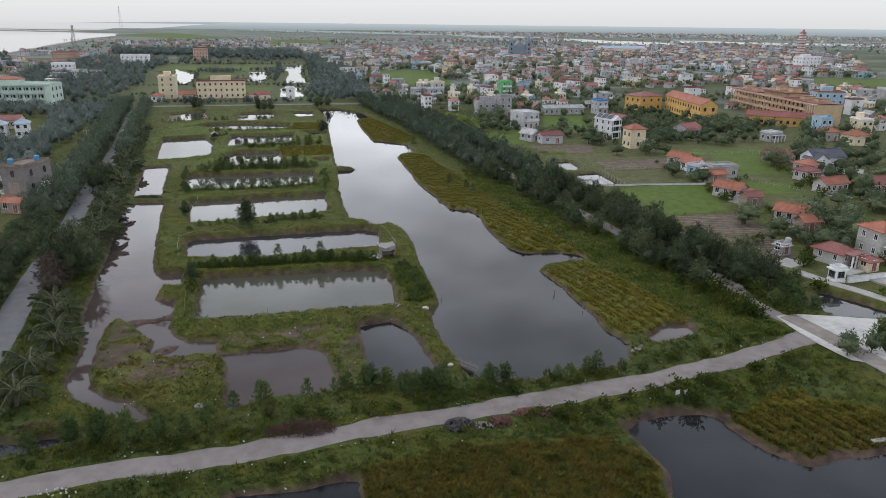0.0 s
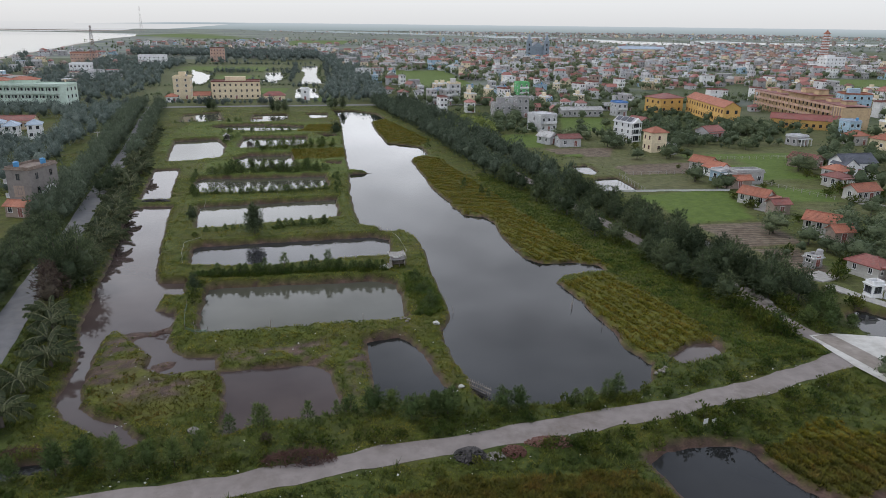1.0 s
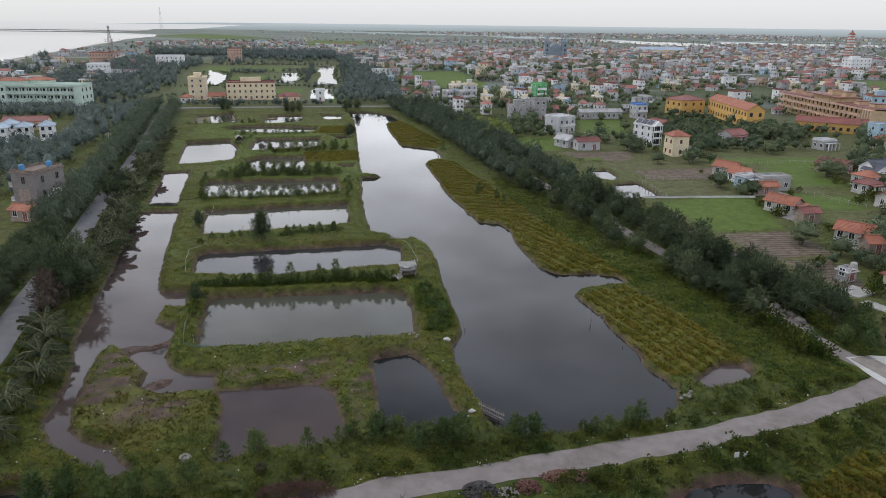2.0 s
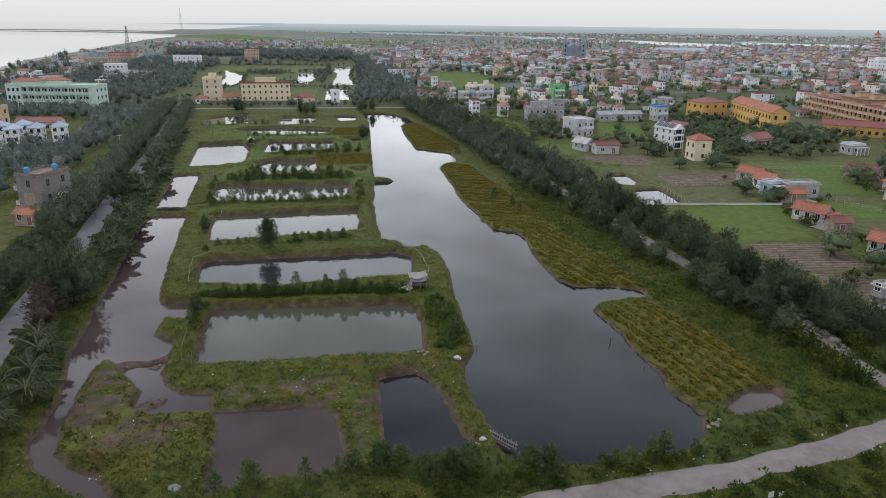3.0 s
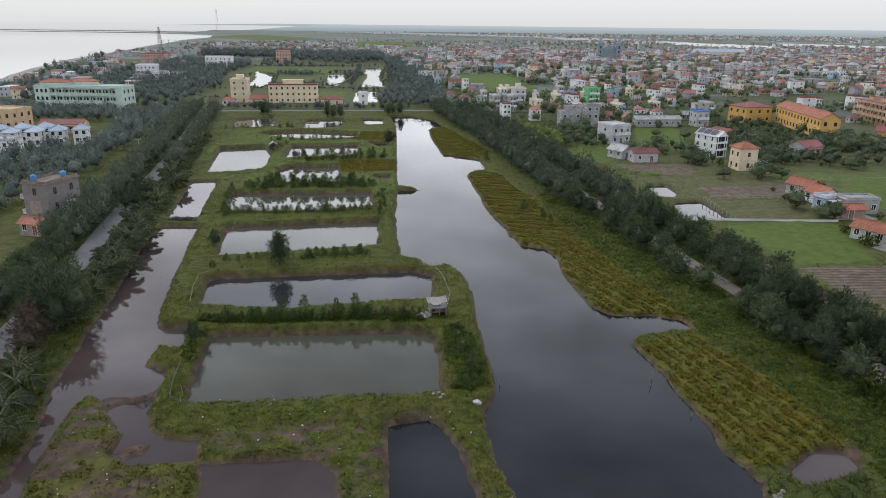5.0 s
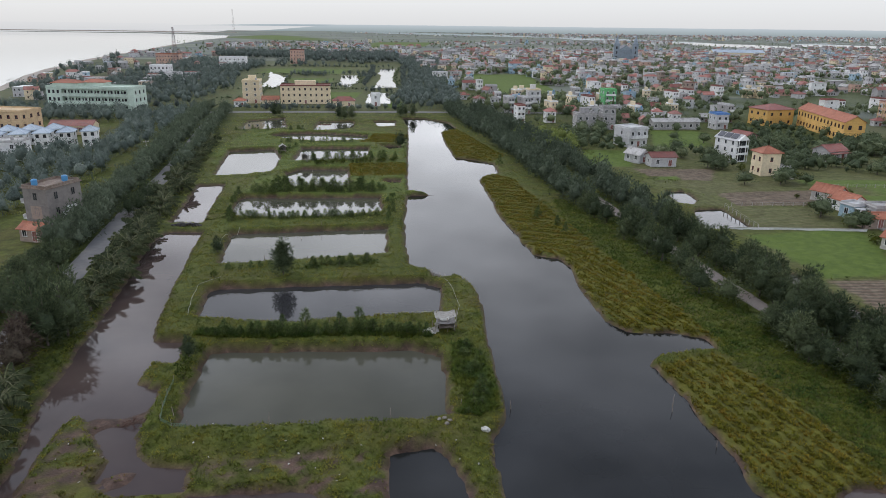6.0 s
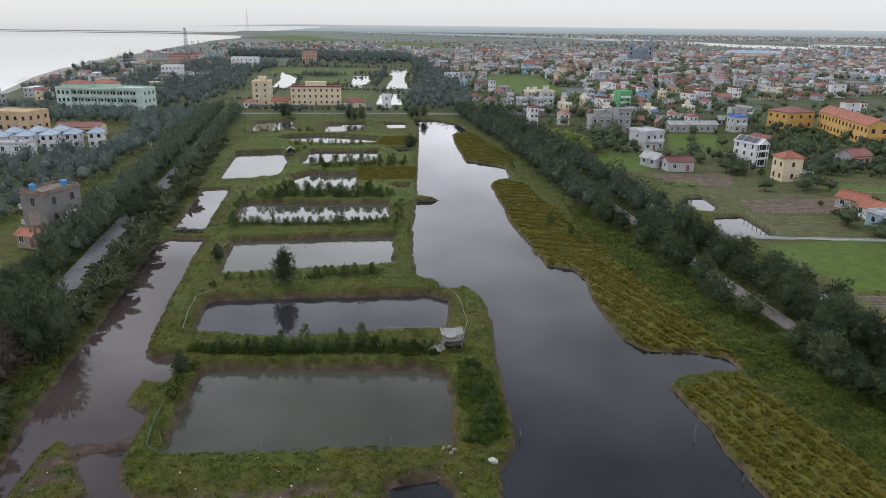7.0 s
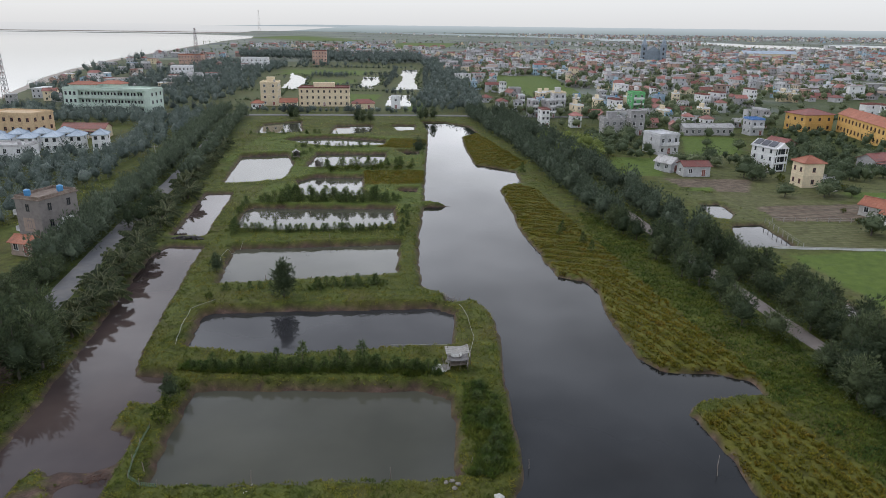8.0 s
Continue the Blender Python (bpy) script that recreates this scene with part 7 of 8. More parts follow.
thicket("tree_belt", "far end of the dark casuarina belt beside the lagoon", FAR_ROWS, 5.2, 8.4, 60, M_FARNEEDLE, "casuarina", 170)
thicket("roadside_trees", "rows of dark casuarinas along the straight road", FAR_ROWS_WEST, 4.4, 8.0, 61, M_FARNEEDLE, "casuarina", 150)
sites = np.array(sorted(rest) + [(q[0], q[1]) for q in near])
pick = np.random.RandomState(14)
chosen = []
for k in range(4):
    some = sites[(pick.rand(len(sites)) < 0.8) & (sites[:, 1] < 1200)]
    a = pick.uniform(0, 6.28, len(some))
    chosen.append(some + np.stack([np.cos(a), np.sin(a)], 1) * pick.uniform(5.5, 8.5, (len(some), 1)))
thicket("village_trees", "round leafy trees between the village houses", np.concatenate(chosen), 3.8, 7.6, 15, M_LEAF, "round", 13)
thicket("village_trees", "dense leafy trees and scrub between the farmhouses", off_houses(scattered([(74, 284), (94, 262), (92, 290), (84, 304)], 4.2, 44, 0.75) + scattered([(105, 264), (150, 256), (165, 300), (122, 332), (104, 302)], 3.8, 45, 0.85, 18) + scattered([(112, 296), (150, 290), (172, 284), (196, 322), (156, 326), (152, 372), (136, 372), (120, 346)], 5.2, 54, 0.9) + scattered([(102, 128), (136, 128), (142, 172), (112, 172), (103, 152)], 5, 46, 0.7, 16) + scattered([(44, 300), (62, 284), (62, 340), (40, 345)], 5, 47, 0.75) + scattered([(76, 122), (84, 126), (84, 138), (78, 136)], 3.4, 48, 0.5) + scattered([(108, 205), (124, 200), (122, 180), (106, 182)], 6, 49, 0.3)), 1.8, 5.0, 50, M_LEAF, "round", 36)
thicket("village_trees", "dense leafy trees around village yards", scattered([(118, 255), (175, 240), (260, 300), (200, 300), (150, 330), (110, 300)], 7, 16, 0.55, 30) + scattered([(20, 405), (70, 370), (110, 380), (60, 470), (5, 520)], 8, 17, 0.6, 30) + scattered([(110, 100), (180, 160), (240, 240), (150, 240), (120, 150)], 8, 18, 0.45, 30), 4, 7, 19, M_LEAF, "round", 40)
left_wood = scattered([(-108, 240), (-98, 200), (-120, 168), (-220, 200), (-260, 300), (-240, 400), (-130, 392), (-120, 300)], 5.2, 20, 0.97)
left_wood = [q for q in left_wood if signed(np.array([q[0]]), np.array([q[1]]), [(-215, 256), (-134, 256), (-130, 292), (-150, 348), (-215, 348)], 1)[0] > 0 and math.hypot(q[0] + 92, q[1] - 182) > 12]
left_wood += scattered([(-172, 252), (-150, 250), (-126, 262), (-118, 285), (-132, 276), (-146, 254)], 5, 58, 0.5)
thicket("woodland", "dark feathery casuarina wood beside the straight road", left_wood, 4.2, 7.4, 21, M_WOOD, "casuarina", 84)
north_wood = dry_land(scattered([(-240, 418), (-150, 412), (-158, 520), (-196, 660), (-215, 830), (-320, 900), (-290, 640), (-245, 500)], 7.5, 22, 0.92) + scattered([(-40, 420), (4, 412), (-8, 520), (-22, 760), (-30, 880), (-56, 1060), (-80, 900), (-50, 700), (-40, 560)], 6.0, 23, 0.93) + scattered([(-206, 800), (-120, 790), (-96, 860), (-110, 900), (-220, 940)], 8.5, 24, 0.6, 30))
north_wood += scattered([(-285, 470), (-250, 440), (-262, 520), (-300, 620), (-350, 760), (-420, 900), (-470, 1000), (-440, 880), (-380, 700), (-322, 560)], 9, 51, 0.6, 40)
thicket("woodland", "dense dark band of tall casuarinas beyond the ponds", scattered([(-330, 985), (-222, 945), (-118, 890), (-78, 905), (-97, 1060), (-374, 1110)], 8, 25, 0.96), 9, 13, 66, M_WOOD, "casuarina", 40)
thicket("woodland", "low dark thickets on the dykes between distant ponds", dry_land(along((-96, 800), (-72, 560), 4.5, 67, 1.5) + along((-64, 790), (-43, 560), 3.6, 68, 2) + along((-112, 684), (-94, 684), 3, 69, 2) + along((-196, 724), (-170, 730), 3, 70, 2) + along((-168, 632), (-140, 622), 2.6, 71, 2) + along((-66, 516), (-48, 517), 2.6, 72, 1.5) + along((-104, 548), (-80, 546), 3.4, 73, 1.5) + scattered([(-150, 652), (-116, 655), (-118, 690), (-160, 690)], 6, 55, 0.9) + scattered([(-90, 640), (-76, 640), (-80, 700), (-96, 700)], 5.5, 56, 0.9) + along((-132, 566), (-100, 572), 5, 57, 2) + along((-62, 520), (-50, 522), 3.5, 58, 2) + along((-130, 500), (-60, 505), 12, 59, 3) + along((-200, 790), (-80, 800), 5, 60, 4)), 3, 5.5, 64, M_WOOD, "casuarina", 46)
dyke_lines = [(px + 2.5, py) for pond in FAR_PONDS for px, py in waver(pond + pond[:1], 3.2, 14, 4, 82)]
for y0, x0, x1 in ((458, -150, -66), (522, -170, -66), (572, -128, -92), (604, -150, -100), (668, -190, -112), (716, -190, -92), (792, -210, -94)):
    dyke_lines += along((x0, y0), (x1, y0 + 0.1 * (x1 - x0)), 1.5, y0, 0.9)
for x0, x1, y0, y1 in ((-100, -108, 470, 560), (-128, -160, 480, 640)):
    dyke_lines += along((x0, y0), (x1, y1), 2.4, y1, 1.0)
thicket("dyke_shrubs", "low green shrubs on the dykes between distant ponds", dry_land(dyke_lines), 1.0, 2.8, 65, M_LEAF, "round", 14)
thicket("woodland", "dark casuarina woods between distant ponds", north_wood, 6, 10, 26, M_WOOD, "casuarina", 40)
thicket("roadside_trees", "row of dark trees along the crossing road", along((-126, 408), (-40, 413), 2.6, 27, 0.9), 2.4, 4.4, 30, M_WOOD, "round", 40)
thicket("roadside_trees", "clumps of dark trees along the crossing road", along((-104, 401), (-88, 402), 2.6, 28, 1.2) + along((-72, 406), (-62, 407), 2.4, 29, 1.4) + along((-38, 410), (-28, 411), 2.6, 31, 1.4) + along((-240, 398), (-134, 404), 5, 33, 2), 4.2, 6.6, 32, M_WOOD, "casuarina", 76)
thicket("bamboo_grove", "bright green bamboo and leafy scrub behind the tree belt", off_houses(scattered([(20, 280), (38, 274), (46, 300), (40, 322), (24, 326)], 3.6, 74, 0.8), 6), 3.5, 6.5, 75, M_BAMBOO, "round", 60)
thicket("village_trees", "leafy gardens and hedges among the nearer houses", off_houses(scattered([(36, 300), (112, 352), (150, 395), (250, 400), (230, 470), (30, 470), (18, 400)], 8.5, 59, 0.62, 26), 6), 3, 6, 63, M_LEAF, "round", 34)
lines = []
for x0, x1, y0 in ((-700, -100, 1750), (-100, 900, 1520), (300, 1400, 1640), (-500, 300, 2250), (200, 1500, 1860), (500, 2200, 2260), (-600, 500, 2800), (300, 2400, 2700), (-700, 900, 3500), (400, 2600, 3300)):
    lines += along((x0, y0), (x1, y0 - 0.12 * (x1 - x0)), 7 + 0.003 * y0, int(y0), 6)
thicket("tree_lines", "low tree lines along dykes of the far plain", dry_land(lines), 3, 5.5, 62, M_LEAF, "round", 9)
thicket("woodland", "distant dark tree lines on the plain", dry_land(scattered([(-480, 1000), (-300, 920), (-60, 930), (-120, 1800), (-640, 1900)], 19, 31, 0.35, 110) + scattered([(-600, 3000), (700, 2750), (2800, 2500), (1800, 4700), (-900, 4700)], 60, 32, 0.6, 260) + scattered([(-300, 1250), (900, 1150), (1500, 1300), (1900, 1900), (500, 2300), (-500, 1900)], 23, 34, 0.5, 120)), 3.5, 6.5, 33, M_LEAF, "round", 14)

# ---- ground plants ----


def tufts(name, label, category, bounds, count, seed, material, pick, length, width, blades=6, lean=0.55):
    """Tufts of blades over the land where pick() says so, as one thing."""
    rng = np.random.RandomState(seed)
    x = rng.uniform(bounds[0], bounds[1], count)
    # more tufts towards the near end
    y = bounds[2] + (bounds[3] - bounds[2]) * rng.power(0.75, count)
    cover = land(x, y)
    ok = pick(x, y, rng.rand(count), *cover)
    for line, w in ROADS:
        ok &= line_distance(x, y, line) > w * 0.5 + 0.15
    ok &= signed(x, y, PAVED, 3) > 0.2
    x, y, h = x[ok], y[ok], cover[0][ok]
    n = len(x)
    size = length * rng.uniform(0.6, 1.3, n) * (1 + 0.45 * fractal(x, y, 2.2, seed))
    verts, faces = np.empty((n, blades, 3, 3)), None
    base = np.stack([x, y, h - 0.04], 1)
    for k in range(blades):
        a = rng.uniform(0, 6.2832, n)
        out = np.stack([np.cos(a), np.sin(a), np.zeros(n)], 1)
        side = np.stack([-np.sin(a), np.cos(a), np.zeros(n)], 1) * (width * rng.uniform(0.7, 1.3, n))[:, None]
        foot = base + out * (0.12 * size)[:, None]
        verts[:, k, 0], verts[:, k, 1] = foot - side, foot + side
        verts[:, k, 2] = foot + out * (size * rng.uniform(0.25, lean * 1.9, n))[:, None] + np.array([0, 0, 1]) * (size * rng.uniform(0.35, 0.8, n))[:, None]
    f = np.arange(n * blades * 3).reshape(-1, 3)
    me = bpy.data.meshes.new(name)
    me.vertices.add(n * blades * 3)
    me.vertices.foreach_set("co", verts.ravel())
    me.loops.add(f.size)
    me.loops.foreach_set("vertex_index", f.ravel())
    me.polygons.add(len(f))
    me.polygons.foreach_set("loop_start", np.arange(len(f)) * 3)
    me.update(calc_edges=True)
    me.materials.append(material)
    return tagged(new(name, me), label, category, kind="stuff")


tufts("grass", "rough green grass on the dykes and banks", "grass", (-62, 62, 52, 215), 105000, 1, M_GRASS, lambda x, y, r, h, mud, sedge, soil, rice, weeds, far: (h > 0.12) & (r > mud * 1.1) & (sedge < 0.3) & (rice < 0.4) & (soil < 0.4) & (r > weeds * 0.75), 0.36, 0.04, 7)
tufts("grass", "rough green grass on the far dykes", "grass", (-110, 50, 190, 400), 40000, 2, M_HAZEGRASS, lambda x, y, r, h, mud, sedge, soil, rice, weeds, far: (h > 0.15) & (r > mud * 1.1) & (sedge < 0.4) & (r > weeds * 0.6) & (fractal(x, y, 6, 14) + 0.5 * r > -0.1), 0.42, 0.11, 5)
tufts("sedge", "yellow-green sedge in planted rows", "sedge", (-43, 62, 66, 350), 330000, 3, M_SEDGE, lambda x, y, r, h, mud, sedge, soil, rice, weeds, far: (h > 0.1) & (sedge > 0.45) & (r > mud) & (furrows(x, y) < 0.5) & ((x > -20) | (y > 200)), 0.38, 0.085)
tufts("sedge", "rough tall yellow-green sedge below the lane", "sedge", (-8, 66, 49, 70), 40000, 7, M_ROUGH, lambda x, y, r, h, mud, sedge, soil, rice, weeds, far: (h > 0.1) & (sedge > 0.45) & (r > mud) & (furrows(x, y) < 0.5) & (fractal(x, y, 1.6, 12) > -0.75), 0.55, 0.07)
tufts("weeds", "dark green tall weeds along the lanes", "weeds", (-75, 75, 50, 300), 70000, 4, M_WEED, lambda x, y, r, h, mud, sedge, soil, rice, weeds, far: (h > 0.1) & (r < weeds * 0.9) & (r > mud) & (sedge < 0.25), 0.6, 0.06, 8)
tufts("shore_weeds", "thin rushes along the muddy shore", "weeds", (-60, 50, 52, 200), 60000, 5, M_GRASS, lambda x, y, r, h, mud, sedge, soil, rice, weeds, far: (h > 0.03) & (mud > 0.25) & (r < 0.16), 0.28, 0.05)
tufts("tall_weeds", "clumps of tall green weeds along the lanes and dykes", "weeds", (-62, 66, 50, 165), 60000, 6, M_WEED, lambda x, y, r, h, mud, sedge, soil, rice, weeds, far: (h > 0.2) & (r < weeds * 0.55) & (mud < 0.2) & (sedge < 0.2) & (fractal(x, y, 3.5, 77) > 0.02), 0.8, 0.055, 9, 0.45)
tufts("tall_grass", "dense tall bright green reeds on the pond dyke", "grass", (0.6, 7.2, 105.5, 127.5), 2100, 8, M_LUSH, lambda x, y, r, h, mud, sedge, soil, rice, weeds, far: (h > 0.25) & (weeds > 0.3) & (fractal(x, y, 1.7, 18) + 0.6 * r > -0.1), 0.8, 0.055, 9, 0.5)
tufts("tall_grass", "dense tall bright green reeds on the pond dyke", "grass", (-37, -2, 125.5, 130), 2600, 9, M_LUSH, lambda x, y, r, h, mud, sedge, soil, rice, weeds, far: (h > 0.25) & (weeds > 0.4), 0.7, 0.055, 8, 0.42)
tufts("tall_grass", "lush green grass between the sedge and the trees", "grass", (26, 62, 90, 215), 42000, 10, M_LUSH, lambda x, y, r, h, mud, sedge, soil, rice, weeds, far: (h > 0.25) & (sedge < 0.3) & (mud < 0.2) & (line_distance(x, y, BELT_ROAD) < 15) & (x < np.interp(y, [90, 140, 215], [60, 49, 38])) & (fractal(x, y, 4, 66) + r > 0.15), 0.5, 0.06, 6, 0.45)
tufts("rushes", "thin olive rushes on the muddy islet", "weeds", (-44, 2, 76, 105), 15000, 11, M_ROUGH, lambda x, y, r, h, mud, sedge, soil, rice, weeds, far: (h > 0.12) & (sedge > 0.15) & (r > mud * 0.9) & (fractal(x, y, 2.6, 31) > -0.25), 0.3, 0.05)
tufts("grass", "short dense grass on the near dykes", "grass", (-60, 62, 50, 136), 105000, 12, M_GRASS, lambda x, y, r, h, mud, sedge, soil, rice, weeds, far: (h > 0.2) & (r > mud * 1.3) & (sedge < 0.3) & (weeds < 0.6), 0.27, 0.045, 5)

# ---- distance ----


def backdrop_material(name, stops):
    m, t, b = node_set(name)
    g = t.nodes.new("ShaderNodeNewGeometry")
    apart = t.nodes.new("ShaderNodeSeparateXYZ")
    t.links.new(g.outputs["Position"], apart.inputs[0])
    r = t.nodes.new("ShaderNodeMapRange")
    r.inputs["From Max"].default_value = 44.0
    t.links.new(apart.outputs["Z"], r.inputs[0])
    # the backdrop glows by itself; haze is painted into its tones by height
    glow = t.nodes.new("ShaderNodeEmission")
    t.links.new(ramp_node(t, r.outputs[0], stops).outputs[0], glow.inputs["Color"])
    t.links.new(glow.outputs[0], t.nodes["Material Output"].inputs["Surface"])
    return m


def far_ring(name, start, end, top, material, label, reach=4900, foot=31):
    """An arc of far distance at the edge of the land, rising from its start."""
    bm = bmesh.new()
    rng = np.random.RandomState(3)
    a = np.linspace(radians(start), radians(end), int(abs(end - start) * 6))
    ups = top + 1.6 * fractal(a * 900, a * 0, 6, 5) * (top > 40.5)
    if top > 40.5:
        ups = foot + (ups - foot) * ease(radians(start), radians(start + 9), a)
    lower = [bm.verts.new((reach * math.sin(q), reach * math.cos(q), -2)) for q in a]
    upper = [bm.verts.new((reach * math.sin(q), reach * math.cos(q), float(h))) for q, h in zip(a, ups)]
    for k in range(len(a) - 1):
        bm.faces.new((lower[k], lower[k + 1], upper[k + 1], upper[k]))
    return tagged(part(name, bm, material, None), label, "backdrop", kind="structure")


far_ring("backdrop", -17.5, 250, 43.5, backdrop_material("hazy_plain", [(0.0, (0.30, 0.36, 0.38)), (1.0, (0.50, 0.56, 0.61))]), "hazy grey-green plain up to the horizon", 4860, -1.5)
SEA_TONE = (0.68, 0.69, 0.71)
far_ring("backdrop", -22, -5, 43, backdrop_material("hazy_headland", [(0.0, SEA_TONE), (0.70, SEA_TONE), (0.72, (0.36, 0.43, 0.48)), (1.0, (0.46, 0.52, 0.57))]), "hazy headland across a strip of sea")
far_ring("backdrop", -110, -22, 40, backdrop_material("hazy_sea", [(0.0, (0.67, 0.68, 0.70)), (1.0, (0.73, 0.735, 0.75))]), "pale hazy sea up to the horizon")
bm = bmesh.new()
tube(bm, [(-4600, 3350, 0.4), (-3000, 3600, 0.6), (-1700, 3700, 0.6), (-1100, 3500, 0.4)], [2, 2.4, 2.8, 2.8], 6)
tagged(part("breakwater", bm, M_SAND, None), "long low dark breakwater across the bay", "breakwater", kind="structure")

# ---- small things on the dykes ----
M_DARKTARP = surface("dark_grey_tarpaulin", (0.10, 0.095, 0.09), (0.16, 0.15, 0.145), (0.24, 0.23, 0.22), 2.0, 0.8, 0.02)
M_TARP = surface("grey_tarpaulin", (0.22, 0.205, 0.19), (0.31, 0.295, 0.27), (0.42, 0.40, 0.375), 1.6, 0.8, 0.02)
M_SACK = surface("white_plastic_sack", (0.34, 0.33, 0.31), (0.44, 0.43, 0.40), (0.54, 0.53, 0.50), 3.0, 0.6, 0.02)
M_NET = surface("green_net", (0.08, 0.13, 0.085), (0.11, 0.175, 0.115), (0.15, 0.22, 0.15), 4.0, 0.7)
M_BRUSH = surface("dead_brushwood", (0.044, 0.019, 0.013), (0.078, 0.036, 0.026), (0.13, 0.070, 0.052), 2.0, 0.9)
M_RUBBLE = surface("broken_brick_rubble", (0.085, 0.034, 0.025), (0.14, 0.060, 0.044), (0.21, 0.125, 0.10), 2.0, 0.9, 0.02, vary=0.2)
M_PALEROCK = surface("pale_rubble", (0.15, 0.13, 0.115), (0.21, 0.19, 0.17), (0.28, 0.255, 0.235), 1.0, 0.9, 0.03)
M_DARKROCK = surface("dark_wet_rubble", (0.030, 0.026, 0.026), (0.052, 0.047, 0.045), (0.085, 0.078, 0.074), 1.5, 0.8, 0.03)
M_HOSE = surface("pale_plastic_hose", (0.26, 0.26, 0.22), (0.33, 0.33, 0.28), (0.40, 0.40, 0.35), 2.0, 0.6)


def height_at(x, y):
    return float(land(np.array([x]), np.array([y]))[0][0])


def hut(x, y, turn):
    """A fisher's lean-to: crooked poles, a sagging tarpaulin roof with patches, slack side sheets, a bench of slats."""
    root = empty_root("fishing_hut", "ramshackle grey tarpaulin hut on bamboo poles", "hut")
    for px, py, h in ((-1.2, -1.0, 1.9), (1.2, -1.0, 1.8), (-1.2, 1.0, 2.4), (1.3, 0.9, 2.5), (0.1, -1.1, 2.0), (-2.1, -0.7, 1.5), (-1.8, -1.3, 1.3), (1.7, 0.2, 2.6)):
        bm = bmesh.new()
        tube(bm, [(px, py, -0.4), (px + 0.08, py + 0.05, h * 0.5), (px - 0.06, py, h + 0.3)], [0.06, 0.055, 0.045], 6)
        part("pole", bm, M_WOODY, root)
    n = 8
    for label, material, x0, x1, y0, y1, lift in (("", M_TARP, -1.6, 1.6, -0.3, 1.4, 0.0), ("dark patched roof sheet", M_DARKTARP, -1.5, 1.3, -1.5, 0.1, -0.06), ("pale patched roof sheet", M_SACK, -1.0, 0.4, -0.9, -0.3, 0.1)):
        bm = bmesh.new()
        grid = [[bm.verts.new((x0 + (x1 - x0) * i / n, y0 + (y1 - y0) * j / n, 2.1 + lift + 0.24 * (y0 + (y1 - y0) * j / n) - 0.2 * math.sin(math.pi * i / n) + 0.05 * math.sin(5 * i + 3 * j))) for j in range(n + 1)] for i in range(n + 1)]
        for i in range(n):
            for j in range(n):
                bm.faces.new((grid[i][j], grid[i + 1][j], grid[i + 1][j + 1], grid[i][j + 1]))
        roof = part("roof_sheet", bm, material, root, label)
        thick = roof.modifiers.new("thickness", "SOLIDIFY")
        thick.thickness = 0.05
    for x0, x1, y0, y1, top in ((-1.3, -1.25, -1.0, 1.0, 1.7), (1.25, 1.3, -0.9, 0.9, 1.4), (-1.2, 1.2, 0.95, 1.0, 1.9), (-2.2, -1.3, -1.25, -1.2, 1.0)):
        bm = bmesh.new()
        box(bm, x0, y0, 0.15, x1, y1, top)
        bmesh.ops.subdivide_edges(bm, edges=bm.edges[:], cuts=3, use_grid_fill=True)
        for q in bm.verts:
            q.co += Vector((0.12 * math.sin(4 * q.co.y + q.co.z * 3), 0.12 * math.sin(4 * q.co.x + 2 * q.co.z), 0))
        part("side_sheet", bm, M_TARP, root, "sagging grey tarpaulin sheet")
    for k in range(5):
        bm = bmesh.new()
        box(bm, -1.1, -0.9 + 0.34 * k, 0.55, 1.1, -0.64 + 0.34 * k, 0.6)
        part("slat", bm, M_WOODY, root)
    root.matrix_basis = pose(x, y, height_at(x, y), 0, 0, turn) @ Matrix.Scale(1.0, 4)


hut(-0.2, 130.3, 12)


def lump(name, label, category, x, y, size, material, seed, flat=0.6, z=None):
    """A single uneven stone or stuffed sack."""
    bm = bmesh.new()
    bmesh.ops.create_icosphere(bm, subdivisions=2, radius=size)
    rng = np.random.RandomState(seed)
    for v in bm.verts:
        k = 1 + 0.35 * noise.noise(v.co * (1.6 / size) + Vector((seed, 0, 0)))
        v.co = Vector((v.co.x * k, v.co.y * k * 0.8, v.co.z * k * flat))
    ob = part(name, bm, material, None)
    ob.matrix_basis = pose(x, y, (height_at(x, y) if z is None else z) + size * flat * 0.4, 0, 0, float(rng.uniform(0, 360)))
    return tagged(ob, label, category)


lump("boulder", "pale boulder lying in weeds beside the lane", "rock", -24.2, 76.5, 0.75, M_PALEROCK, 1)
lump("sack", "white stuffed sack on the dyke's edge", "sack", 5.1, 103.4, 0.55, M_SACK, 2)
lump("sack", "white stuffed sack beside the sluice", "sack", 6.1, 84.4, 0.5, M_SACK, 3)
lump("sack", "white stuffed sack beside the sluice", "sack", 6.9, 84.6, 0.42, M_SACK, 4)
for k, (x, y) in enumerate(((-2.6, 129.6), (-2.0, 128.9), (-3.2, 129.1))):
    lump("sack", "pale sack heaped beside the fishing hut", "sack", x, y, 0.55, M_SACK, 10 + k)
for k, (x, y) in enumerate(((0.4, 105.6), (1.0, 105.2), (-0.2, 105.3), (0.7, 104.6))):
    lump("stone", "pale stone at the corner of the fish pond", "rock", x, y, 0.3, M_PALEROCK, 20 + k)
for k, (x, y) in enumerate(((33.2, 86.6), (33.9, 87.2), (34.5, 87.4), (34.2, 86.7), (35, 88))):
    lump("stone", "pale stone at the lagoon's corner", "rock", x, y, 0.32, M_PALEROCK, 30 + k)
